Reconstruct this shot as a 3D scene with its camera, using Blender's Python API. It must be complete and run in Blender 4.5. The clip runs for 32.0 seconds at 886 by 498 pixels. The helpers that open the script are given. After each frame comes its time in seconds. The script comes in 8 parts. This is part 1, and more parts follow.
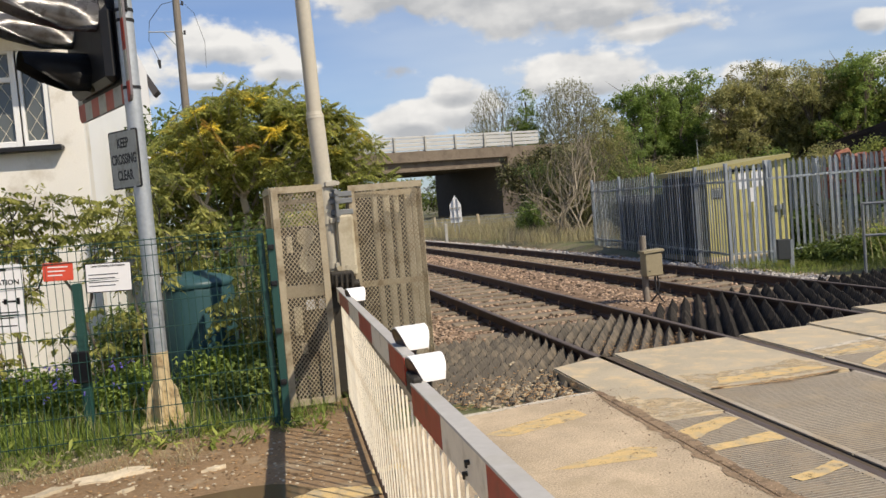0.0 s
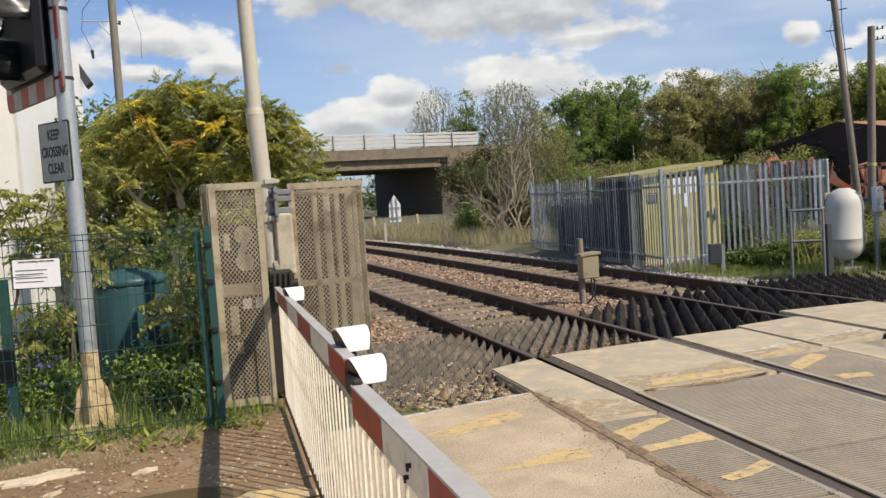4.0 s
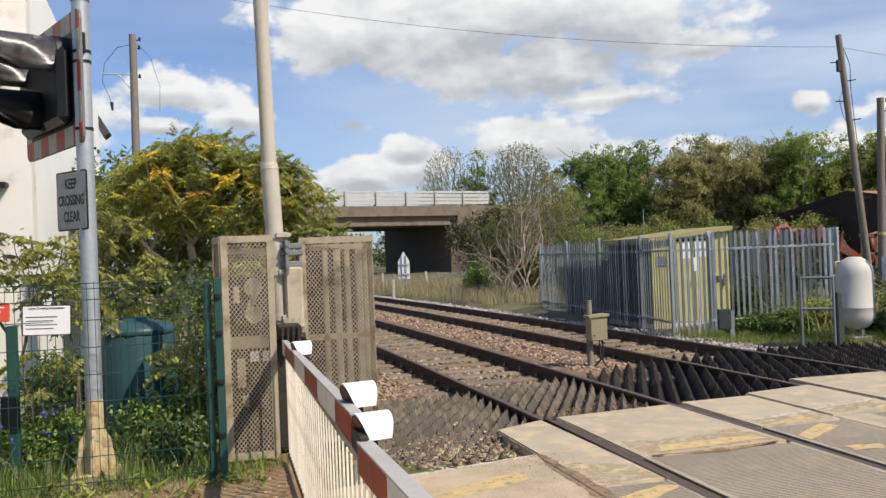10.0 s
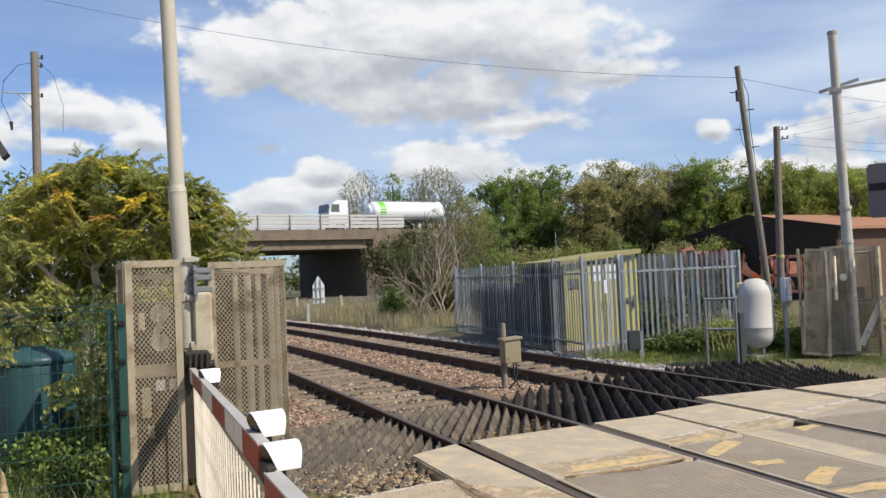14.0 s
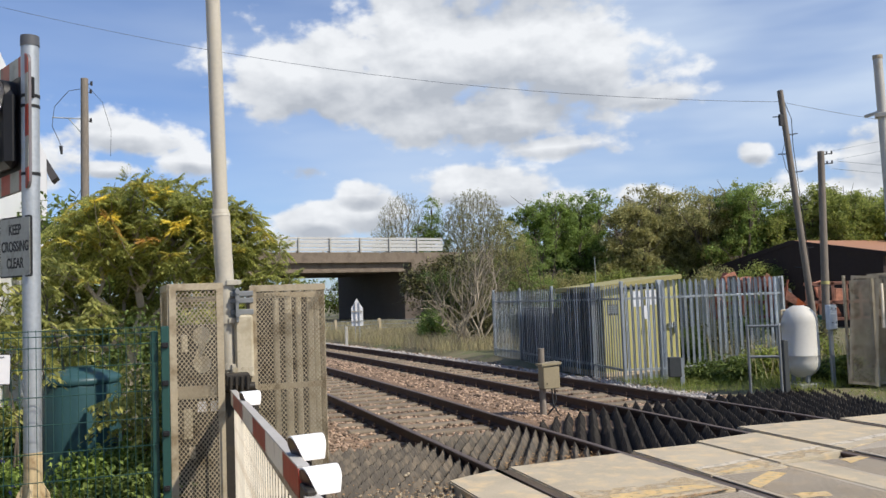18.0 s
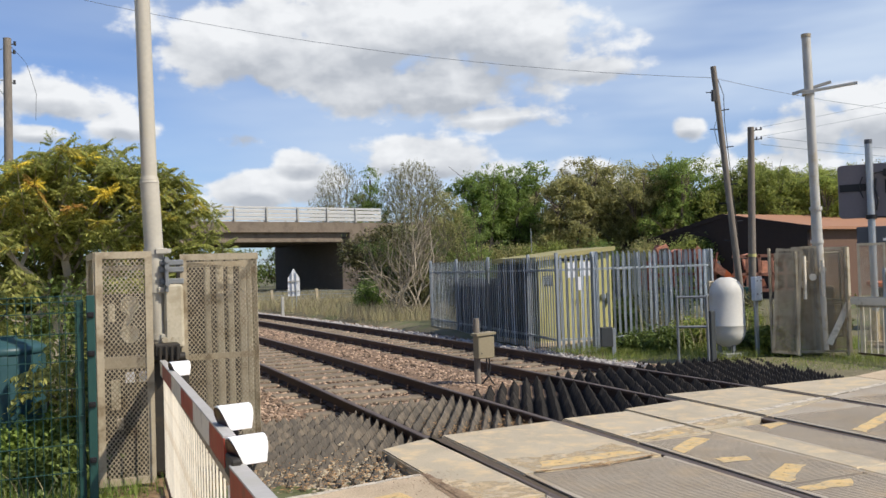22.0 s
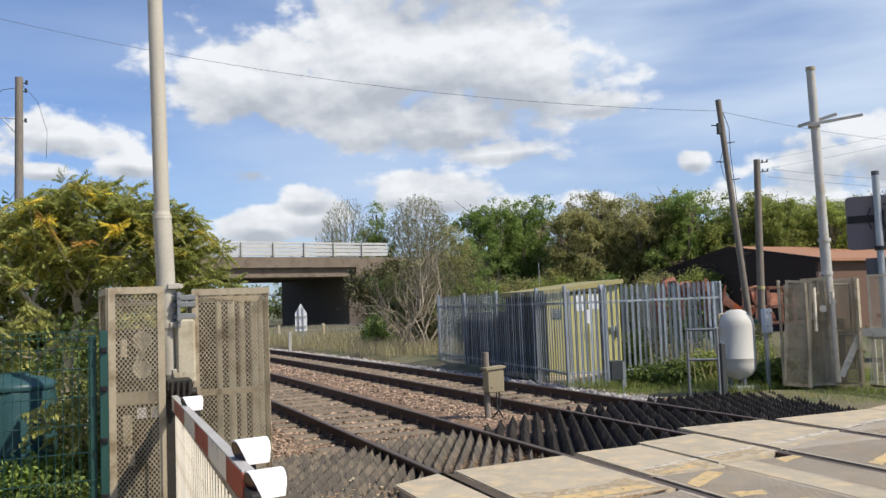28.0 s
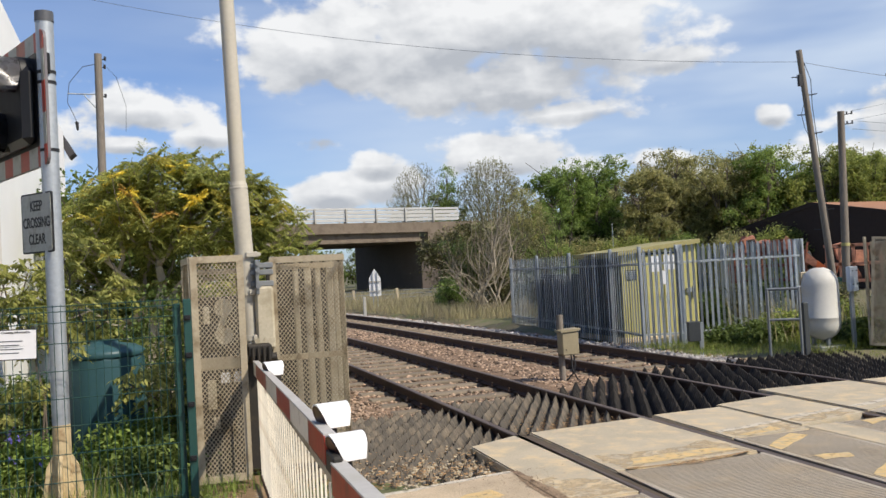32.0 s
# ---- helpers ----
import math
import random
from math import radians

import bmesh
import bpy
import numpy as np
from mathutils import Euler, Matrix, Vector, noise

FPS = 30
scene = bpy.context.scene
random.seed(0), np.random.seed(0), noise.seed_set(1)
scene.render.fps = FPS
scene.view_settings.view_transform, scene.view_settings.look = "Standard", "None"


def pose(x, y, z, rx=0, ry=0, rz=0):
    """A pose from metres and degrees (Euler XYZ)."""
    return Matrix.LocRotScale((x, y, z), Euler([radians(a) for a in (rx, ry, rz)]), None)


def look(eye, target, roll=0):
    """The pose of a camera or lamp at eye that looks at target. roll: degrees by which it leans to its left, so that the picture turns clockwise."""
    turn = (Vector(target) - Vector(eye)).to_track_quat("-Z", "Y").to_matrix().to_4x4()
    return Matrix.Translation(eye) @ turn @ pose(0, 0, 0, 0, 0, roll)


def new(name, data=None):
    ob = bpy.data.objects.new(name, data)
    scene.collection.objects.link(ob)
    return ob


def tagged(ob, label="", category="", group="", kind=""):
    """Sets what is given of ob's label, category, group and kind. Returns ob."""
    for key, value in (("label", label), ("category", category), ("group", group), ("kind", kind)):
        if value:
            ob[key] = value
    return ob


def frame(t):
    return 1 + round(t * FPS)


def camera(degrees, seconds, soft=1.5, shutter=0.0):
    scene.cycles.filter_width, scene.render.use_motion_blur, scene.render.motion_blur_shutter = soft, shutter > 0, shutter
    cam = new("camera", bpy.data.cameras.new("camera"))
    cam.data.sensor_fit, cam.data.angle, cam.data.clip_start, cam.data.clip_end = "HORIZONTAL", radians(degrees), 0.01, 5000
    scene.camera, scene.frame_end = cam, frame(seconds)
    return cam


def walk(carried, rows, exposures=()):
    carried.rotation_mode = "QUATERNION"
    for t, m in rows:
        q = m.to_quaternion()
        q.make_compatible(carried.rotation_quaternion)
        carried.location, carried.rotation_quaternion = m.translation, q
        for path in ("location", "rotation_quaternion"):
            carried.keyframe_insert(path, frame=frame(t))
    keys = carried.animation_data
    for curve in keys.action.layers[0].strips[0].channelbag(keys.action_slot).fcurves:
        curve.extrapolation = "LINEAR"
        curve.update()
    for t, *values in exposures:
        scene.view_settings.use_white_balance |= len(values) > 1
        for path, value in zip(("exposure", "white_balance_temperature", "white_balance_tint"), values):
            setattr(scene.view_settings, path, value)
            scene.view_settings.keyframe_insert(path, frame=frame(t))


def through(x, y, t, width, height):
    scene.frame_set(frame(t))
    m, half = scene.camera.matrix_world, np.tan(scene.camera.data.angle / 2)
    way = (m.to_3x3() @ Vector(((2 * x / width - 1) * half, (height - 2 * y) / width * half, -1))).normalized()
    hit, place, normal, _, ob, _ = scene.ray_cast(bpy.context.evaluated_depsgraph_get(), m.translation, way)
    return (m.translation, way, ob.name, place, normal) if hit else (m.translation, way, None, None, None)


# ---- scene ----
cam = camera(54.79, 32.0)
# seconds, stops, kelvin, tint: the clip's picture starts warm and turns cooler
EXPOSURES = [(0.0, -0.11, 6750, 10), (2.0, -0.10, 6650, 10), (5.0, -0.08, 6550, 10), (9.0, -0.05, 6500, 10), (12.0, -0.05, 6400, 10), (14.0, -0.05, 6350, 10), (17.0, -0.05, 6250, 10), (21.0, -0.05, 6200, 10), (23.0, -0.05, 6350, 10), (25.0, -0.05, 6280, 10), (28.0, -0.05, 6200, 10), (30.0, -0.05, 6350, 10), (32.0, -0.05, 6380, 10)]
# seconds, eye in metres, yaw, pitch, roll
ROWS = [
    (0.0, 0.008, 0.010, 1.634, -10.80, -3.15, 4.83),
    (0.5, 0.010, 0.006, 1.627, -10.79, -3.18, 4.93),
    (1.0, 0.006, 0.012, 1.639, -11.14, -4.18, 4.51),
    (1.5, 0.015, 0.021, 1.640, -13.86, -3.62, 4.14),
    (2.0, 0.021, 0.025, 1.643, -14.70, -3.55, 4.12),
    (2.5, 0.021, 0.016, 1.642, -14.34, -3.66, 4.09),
    (4.5, -0.009, 0.023, 1.642, -15.55, -3.20, 3.24),
    (5.0, -0.005, 0.009, 1.645, -16.47, -1.32, 2.61),
    (5.5, -0.012, 0.013, 1.638, -16.53, -0.26, 2.26),
    (6.0, -0.012, 0.021, 1.637, -15.15, -0.03, 2.19),
    (6.5, 0.011, 0.020, 1.635, -15.60, -0.67, 2.49),
    (7.0, 0.021, 0.021, 1.637, -18.53, -0.04, 2.25),
    (7.5, -0.022, 0.024, 1.641, -17.55, 0.09, 2.16),
    (8.0, -0.016, 0.017, 1.638, -16.04, -0.34, 1.90),
    (8.5, -0.001, 0.010, 1.637, -17.06, -1.01, 1.95),
    (9.0, -0.027, 0.010, 1.638, -17.04, -0.94, 2.07),
    (9.5, -0.024, 0.007, 1.643, -13.08, 0.21, 1.76),
    (10.0, -0.018, 0.005, 1.642, -14.28, 0.44, 2.25),
    (10.5, -0.023, -0.000, 1.641, -14.42, 0.40, 2.36),
    (11.0, -0.017, -0.001, 1.649, -13.68, 0.58, 2.67),
    (11.5, 0.024, -0.002, 1.651, -17.85, 1.09, 2.99),
    (12.0, 0.025, 0.010, 1.648, -21.20, 1.61, 3.31),
    (12.5, 0.008, 0.013, 1.649, -20.24, 1.96, 2.84),
    (13.0, -0.000, 0.002, 1.646, -18.13, 1.93, 2.28),
    (13.5, 0.028, -0.005, 1.645, -20.10, 1.56, 2.01),
    (14.0, 0.007, 0.016, 1.645, -19.91, 1.78, 2.56),
    (14.5, 0.012, -0.002, 1.651, -16.13, 2.46, 2.83),
    (16.5, -0.019, 0.001, 1.653, -18.69, 2.25, 1.89),
    (17.0, -0.001, -0.012, 1.663, -17.41, 3.24, 2.55),
    (17.5, -0.000, -0.011, 1.657, -17.52, 3.31, 2.53),
    (18.0, -0.007, -0.006, 1.657, -17.36, 3.45, 2.08),
    (18.5, -0.023, -0.008, 1.655, -15.47, 3.17, 1.93),
    (19.0, -0.026, -0.010, 1.661, -15.10, 3.36, 1.82),
    (19.5, -0.004, -0.027, 1.660, -17.09, 3.41, 1.94),
    (20.0, 0.020, -0.007, 1.651, -20.67, 2.39, 2.50),
    (20.5, 0.030, -0.011, 1.659, -21.62, 3.25, 2.31),
    (21.0, 0.007, -0.002, 1.657, -20.56, 4.20, 2.43),
    (21.5, 0.015, -0.009, 1.653, -20.05, 3.43, 2.44),
    (22.0, 0.029, -0.011, 1.651, -21.48, 1.35, 1.80),
    (22.5, 0.044, -0.016, 1.653, -23.81, 1.80, 1.77),
    (23.0, 0.006, -0.004, 1.652, -23.40, 2.29, 1.89),
    (23.5, -0.008, -0.007, 1.649, -18.35, 2.41, 1.74),
    (24.0, 0.001, -0.018, 1.658, -17.96, 2.72, 1.70),
    (24.5, 0.017, -0.032, 1.653, -18.16, 3.10, 1.97),
    (25.0, 0.040, -0.027, 1.650, -20.26, 2.64, 1.62),
    (25.5, 0.041, -0.030, 1.650, -21.88, 2.95, 2.10),
    (27.5, -0.001, -0.012, 1.647, -23.53, 3.10, 2.37),
    (28.0, -0.017, -0.013, 1.645, -21.06, 3.66, 2.14),
    (28.5, -0.023, -0.014, 1.647, -18.22, 3.99, 1.98),
    (29.0, -0.016, -0.015, 1.645, -17.91, 3.95, 2.13),
    (29.5, -0.010, -0.010, 1.645, -17.74, 3.26, 2.14),
    (30.0, -0.015, 0.006, 1.644, -17.51, 1.89, 2.44),
    (30.5, -0.027, 0.010, 1.641, -17.75, 1.97, 2.07),
    (31.0, -0.028, 0.002, 1.645, -17.76, 1.71, 2.15),
    (31.5, -0.031, 0.007, 1.642, -17.12, 1.26, 2.67),
    (32.0, -0.023, -0.001, 1.651, -16.23, 1.43, 3.09),
]
walk(cam, [(t, pose(x, y, z, 90 + pitch, roll, yaw)) for t, x, y, z, yaw, pitch, roll in ROWS], exposures=EXPOSURES)

# ---- daylight ----
SUN_EL, SUN_AZ = 46.0, 140.0  # the sun stands behind and to the right; azimuth from +y towards +x
sun = new("sun", bpy.data.lights.new("sun", "SUN"))
sun.data.energy, sun.data.angle, sun.data.color = 5.0, radians(0.6), (1.0, 0.895, 0.75)
_s = Vector((math.sin(radians(SUN_AZ)) * math.cos(radians(SUN_EL)), math.cos(radians(SUN_AZ)) * math.cos(radians(SUN_EL)), math.sin(radians(SUN_EL))))
sun.matrix_world = look(_s * 50, (0, 0, 0))

SKY = 0.10
CLOUD_LIT, CLOUD_GREY, CLOUD_VEIL = (0.94, 0.94, 0.935, 1), (0.51, 0.535, 0.575, 1), (0.68, 0.775, 0.90, 1)
# blobs of cloud: azimuth from +y towards +x, elevation, half width, half height (degrees), weight, greyness
CLOUDS = [
    # the great heap and the bank above it
    (9.5, 15.4, 7.0, 3.2, 1.0), (18, 16.0, 9.0, 4.6, 1.1), (26, 15.2, 7.0, 3.6, 1.0), (31, 12.7, 3.6, 1.0, 0.8), (21, 12.0, 9.0, 1.9, 0.95), (26, 10.0, 4.6, 0.9, 0.7), (24, 22, 11, 3.5, 0.9),
    # low heaps over the horizon
    (9.3, 5.5, 3.4, 1.3, 1.3), (13, 6.0, 2.9, 1.6, 1.35), (12.2, 7.2, 1.5, 0.9, 1.2), (20.5, 7.3, 4.2, 1.7, 1.3), (26, 6.3, 3.4, 0.9, 0.7), (31, 6.3, 2.2, 0.7, 0.8),
    # small ones on both sides
    (-2.5, 11.2, 3.4, 1.4, 0.85), (-3.9, 8.9, 1.6, 0.6, 0.85), (1.2, 9.5, 1.9, 0.9, 0.7), (8.5, 8.8, 1.3, 0.55, 0.3, 0.9), (-11, 10, 6, 2.2, 0.7),
    (37.8, 8.5, 1.15, 0.75, 1.05), (44.5, 7.9, 3.4, 1.7, 1.05), (43, 5.6, 4.5, 1.2, 0.9), (50, 8.5, 5, 2.2, 0.9), (34.5, 4.9, 2.6, 0.7, 0.9), (-24, 14, 9, 4, 0.8),
    (75, 14, 14, 5, 0.8), (-80, 16, 16, 6, 0.8), (-150, 14, 16, 5, 0.8),
]


def make_world():
    world = bpy.data.worlds.new("sky")
    scene.world = world
    world.use_nodes = True
    nt = world.node_tree
    nt.nodes.clear()
    N = nt.nodes.new

    def link(a, b):
        nt.links.new(a, b)

    def math_node(op, a, b=None, clamp=False):
        n = N("ShaderNodeMath")
        n.operation, n.use_clamp = op, clamp
        for i, v in enumerate((a, b)):
            if v is None:
                continue
            if isinstance(v, (int, float)):
                n.inputs[i].default_value = v
            else:
                link(v, n.inputs[i])
        return n.outputs[0]

    sky = N("ShaderNodeTexSky")
    sky.sky_type, sky.sun_disc = "NISHITA", False
    sky.sun_elevation, sky.sun_rotation = radians(SUN_EL), radians(SUN_AZ)
    sky.air_density, sky.dust_density, sky.ozone_density = 1.0, 0.6, 1.5
    tc = N("ShaderNodeTexCoord")
    sep = N("ShaderNodeSeparateXYZ")
    link(tc.outputs["Generated"], sep.inputs[0])
    az = math_node("MULTIPLY", math_node("ARCTAN2", sep.outputs[0], sep.outputs[1]), 180 / math.pi)
    el = math_node("MULTIPLY", math_node("ARCSINE", sep.outputs[2]), 180 / math.pi)
    # coordinates for the billows, in degrees, squeezed towards the horizon
    comb = N("ShaderNodeCombineXYZ")
    link(az, comb.inputs[0])
    link(math_node("MULTIPLY", el, 1.5), comb.inputs[1])

    def fbm(scale, detail, rough, offset, shift=(0, 0)):
        mp = N("ShaderNodeMapping")
        mp.inputs["Location"].default_value = (offset + shift[0] * scale, offset * 0.7 + shift[1] * scale, 0)
        mp.inputs["Scale"].default_value = (scale, scale, scale)
        link(comb.outputs[0], mp.inputs["Vector"])
        n = N("ShaderNodeTexNoise")
        n.inputs["Scale"].default_value, n.inputs["Detail"].default_value, n.inputs["Roughness"].default_value = 1.0, detail, rough
        link(mp.outputs[0], n.inputs["Vector"])
        return n.outputs[0]

    billow = fbm(0.17, 7, 0.52, 3.0)
    # the same billows a little nearer to the sun: what rises towards it is lit
    billow_up = fbm(0.17, 4, 0.5, 3.0, (0.5, 1.9))
    billow_soft = fbm(0.17, 4, 0.5, 3.0)
    knobs, knobs_up = fbm(0.5, 4, 0.5, 6.0), fbm(0.5, 4, 0.5, 6.0, (0.2, 0.7))
    wisp_mp = N("ShaderNodeMapping")
    wisp_mp.inputs["Scale"].default_value = (0.035, 0.11, 1)
    wisp_mp.inputs["Rotation"].default_value = (0, 0, 0.25)
    link(comb.outputs[0], wisp_mp.inputs["Vector"])
    wisp = N("ShaderNodeTexNoise")
    wisp.inputs["Scale"].default_value, wisp.inputs["Detail"].default_value, wisp.inputs["Roughness"].default_value = 1.0, 4, 0.5
    link(wisp_mp.outputs[0], wisp.inputs["Vector"])

    total, shade = None, None
    for a0, e0, ra, re, wt, *grey in CLOUDS:
        dx = math_node("MULTIPLY", math_node("SUBTRACT", az, a0), 1 / ra)
        dy = math_node("MULTIPLY", math_node("SUBTRACT", el, e0), 1 / re)
        r = math_node("SQRT", math_node("ADD", math_node("MULTIPLY", dx, dx), math_node("MULTIPLY", dy, dy)))
        v = math_node("MULTIPLY", math_node("SUBTRACT", 1.25, r), wt)
        total = v if total is None else math_node("MAXIMUM", total, v)
        # the underside of each heap is greyer
        low = math_node("MULTIPLY", math_node("SUBTRACT", 0.0, dy), math_node("SUBTRACT", 1.3, r, True))
        if grey:
            low = math_node("MULTIPLY", math_node("SUBTRACT", 1.3, r, True), grey[0])
        shade = low if shade is None else math_node("MAXIMUM", shade, low)
    heap = math_node("ADD", total, math_node("ADD", math_node("MULTIPLY", math_node("SUBTRACT", billow, 0.5), 2.4), math_node("MULTIPLY", math_node("SUBTRACT", knobs, 0.5), 1.3)))
    mask = N("ShaderNodeMapRange")
    mask.interpolation_type = "SMOOTHSTEP"
    mask.inputs["From Min"].default_value, mask.inputs["From Max"].default_value = 0.05, 0.52
    link(heap, mask.inputs["Value"])
    veil = N("ShaderNodeMapRange")
    veil.interpolation_type = "SMOOTHSTEP"
    veil.inputs["From Min"].default_value, veil.inputs["From Max"].default_value, veil.inputs["To Max"].default_value = 0.30, 0.66, 0.85
    veil.inputs["To Min"].default_value = 0.25
    link(wisp.outputs[0], veil.inputs["Value"])
    # the veil thins out overhead
    aloft = N("ShaderNodeMapRange")
    aloft.inputs["From Min"].default_value, aloft.inputs["From Max"].default_value = 20, 50
    aloft.inputs["To Min"].default_value, aloft.inputs["To Max"].default_value = 1.0, 0.2
    link(el, aloft.inputs["Value"])
    # and it is clearer over the line than over the yard
    side = N("ShaderNodeMapRange")
    side.interpolation_type = "SMOOTHSTEP"
    side.inputs["From Min"].default_value, side.inputs["From Max"].default_value = -14, 34
    side.inputs["To Min"].default_value, side.inputs["To Max"].default_value = 0.25, 1.1
    link(az, side.inputs["Value"])
    veil_out = math_node("MULTIPLY", math_node("MULTIPLY", veil.outputs[0], aloft.outputs[0]), side.outputs[0])
    # cloud tone: lit tops and sides, grey hollows and undersides
    relief = math_node("ADD", math_node("MULTIPLY", math_node("SUBTRACT", billow_soft, billow_up), 2.0), math_node("MULTIPLY", math_node("SUBTRACT", knobs, knobs_up), 0.7))
    tone = math_node("SUBTRACT", math_node("ADD", math_node("MULTIPLY", shade, 2.0), 0.13), relief, True)
    ramp = N("ShaderNodeMix")
    ramp.data_type = "RGBA"
    link(tone, ramp.inputs["Factor"])
    ramp.inputs["A"].default_value, ramp.inputs["B"].default_value = CLOUD_LIT, CLOUD_GREY
    scaled = N("ShaderNodeMix")
    scaled.data_type, scaled.blend_type = "RGBA", "MULTIPLY"
    scaled.inputs["Factor"].default_value = 1.0
    link(sky.outputs[0], scaled.inputs["A"])
    scaled.inputs["B"].default_value = (SKY * 0.80, SKY * 0.98, SKY * 1.32, 1)
    thin = N("ShaderNodeMix")
    thin.data_type = "RGBA"
    link(math_node("ADD", veil_out, 0.0, True), thin.inputs["Factor"])
    link(scaled.outputs["Result"], thin.inputs["A"])
    thin.inputs["B"].default_value = CLOUD_VEIL
    mix = N("ShaderNodeMix")
    mix.data_type = "RGBA"
    link(mask.outputs[0], mix.inputs["Factor"])
    link(thin.outputs["Result"], mix.inputs["A"])
    link(ramp.outputs["Result"], mix.inputs["B"])
    bg = N("ShaderNodeBackground")
    bg.inputs["Strength"].default_value = 1.0
    link(mix.outputs["Result"], bg.inputs["Color"])
    out = N("ShaderNodeOutputWorld")
    link(bg.outputs[0], out.inputs["Surface"])


make_world()


# ---- materials ----
def material(name, base, rough=0.7, metal=0.0, spread=0.25, fine=60.0, coarse=2.5, bump=0.3, dirt=None, dirt_amount=0.0, vary=0.0, spec=0.4, bump_dist=0.004, stretch=(1, 1, 1)):
    """A surface with variation at two scales, relief, optional dirt of another colour and a tone that differs from piece to piece."""
    m = bpy.data.materials.new(name)
    m.use_nodes = True
    nt = m.node_tree
    N, L = nt.nodes.new, nt.links.new
    bs = nt.nodes["Principled BSDF"]
    bs.inputs["Metallic"].default_value = metal
    bs.inputs["Specular IOR Level"].default_value = spec
    tc = N("ShaderNodeTexCoord")
    mp = N("ShaderNodeMapping")
    mp.inputs["Scale"].default_value = stretch
    L(tc.outputs["Object"], mp.inputs["Vector"])

    def noise_tex(scale, detail=4):
        n = N("ShaderNodeTexNoise")
        n.inputs["Scale"].default_value, n.inputs["Detail"].default_value, n.inputs["Roughness"].default_value = scale, detail, 0.6
        L(mp.outputs[0], n.inputs["Vector"])
        return n.outputs[0]

    a, b = noise_tex(fine), noise_tex(coarse, 6)
    mixv = N("ShaderNodeMath")
    mixv.operation = "ADD"
    L(a, mixv.inputs[0])
    L(b, mixv.inputs[1])
    rng = N("ShaderNodeMapRange")
    rng.inputs["From Min"].default_value, rng.inputs["From Max"].default_value = 0.6, 1.4
    rng.inputs["To Min"].default_value, rng.inputs["To Max"].default_value = 1 - spread, 1 + spread
    L(mixv.outputs[0], rng.inputs["Value"])
    value = rng.outputs[0]
    if vary:
        oi = N("ShaderNodeObjectInfo")
        ov = N("ShaderNodeMapRange")
        ov.inputs["To Min"].default_value, ov.inputs["To Max"].default_value = 1 - vary, 1 + vary
        L(oi.outputs["Random"], ov.inputs["Value"])
        mm = N("ShaderNodeMath")
        mm.operation = "MULTIPLY"
        L(value, mm.inputs[0])
        L(ov.outputs[0], mm.inputs[1])
        value = mm.outputs[0]
    col = N("ShaderNodeMix")
    col.data_type, col.blend_type = "RGBA", "MULTIPLY"
    col.inputs["Factor"].default_value = 1
    col.inputs["A"].default_value = (*base, 1)
    L(value, col.inputs["B"])
    colour = col.outputs["Result"]
    if dirt:
        d = noise_tex(coarse * 2.3, 8)
        dr = N("ShaderNodeMapRange")
        dr.inputs["From Min"].default_value, dr.inputs["From Max"].default_value = 0.62 - 0.3 * dirt_amount, 0.78 - 0.3 * dirt_amount
        L(d, dr.inputs["Value"])
        dm = N("ShaderNodeMix")
        dm.data_type = "RGBA"
        L(dr.outputs[0], dm.inputs["Factor"])
        L(colour, dm.inputs["A"])
        dm.inputs["B"].default_value = (*dirt, 1)
        colour = dm.outputs["Result"]
    L(colour, bs.inputs["Base Color"])
    rr = N("ShaderNodeMapRange")
    rr.inputs["To Min"].default_value, rr.inputs["To Max"].default_value = max(0.02, rough - 0.12), min(1, rough + 0.12)
    L(b, rr.inputs["Value"])
    L(rr.outputs[0], bs.inputs["Roughness"])
    if bump:
        bp = N("ShaderNodeBump")
        bp.inputs["Strength"].default_value, bp.inputs["Distance"].default_value = bump, bump_dist
        L(mixv.outputs[0], bp.inputs["Height"])
        L(bp.outputs[0], bs.inputs["Normal"])
    return m


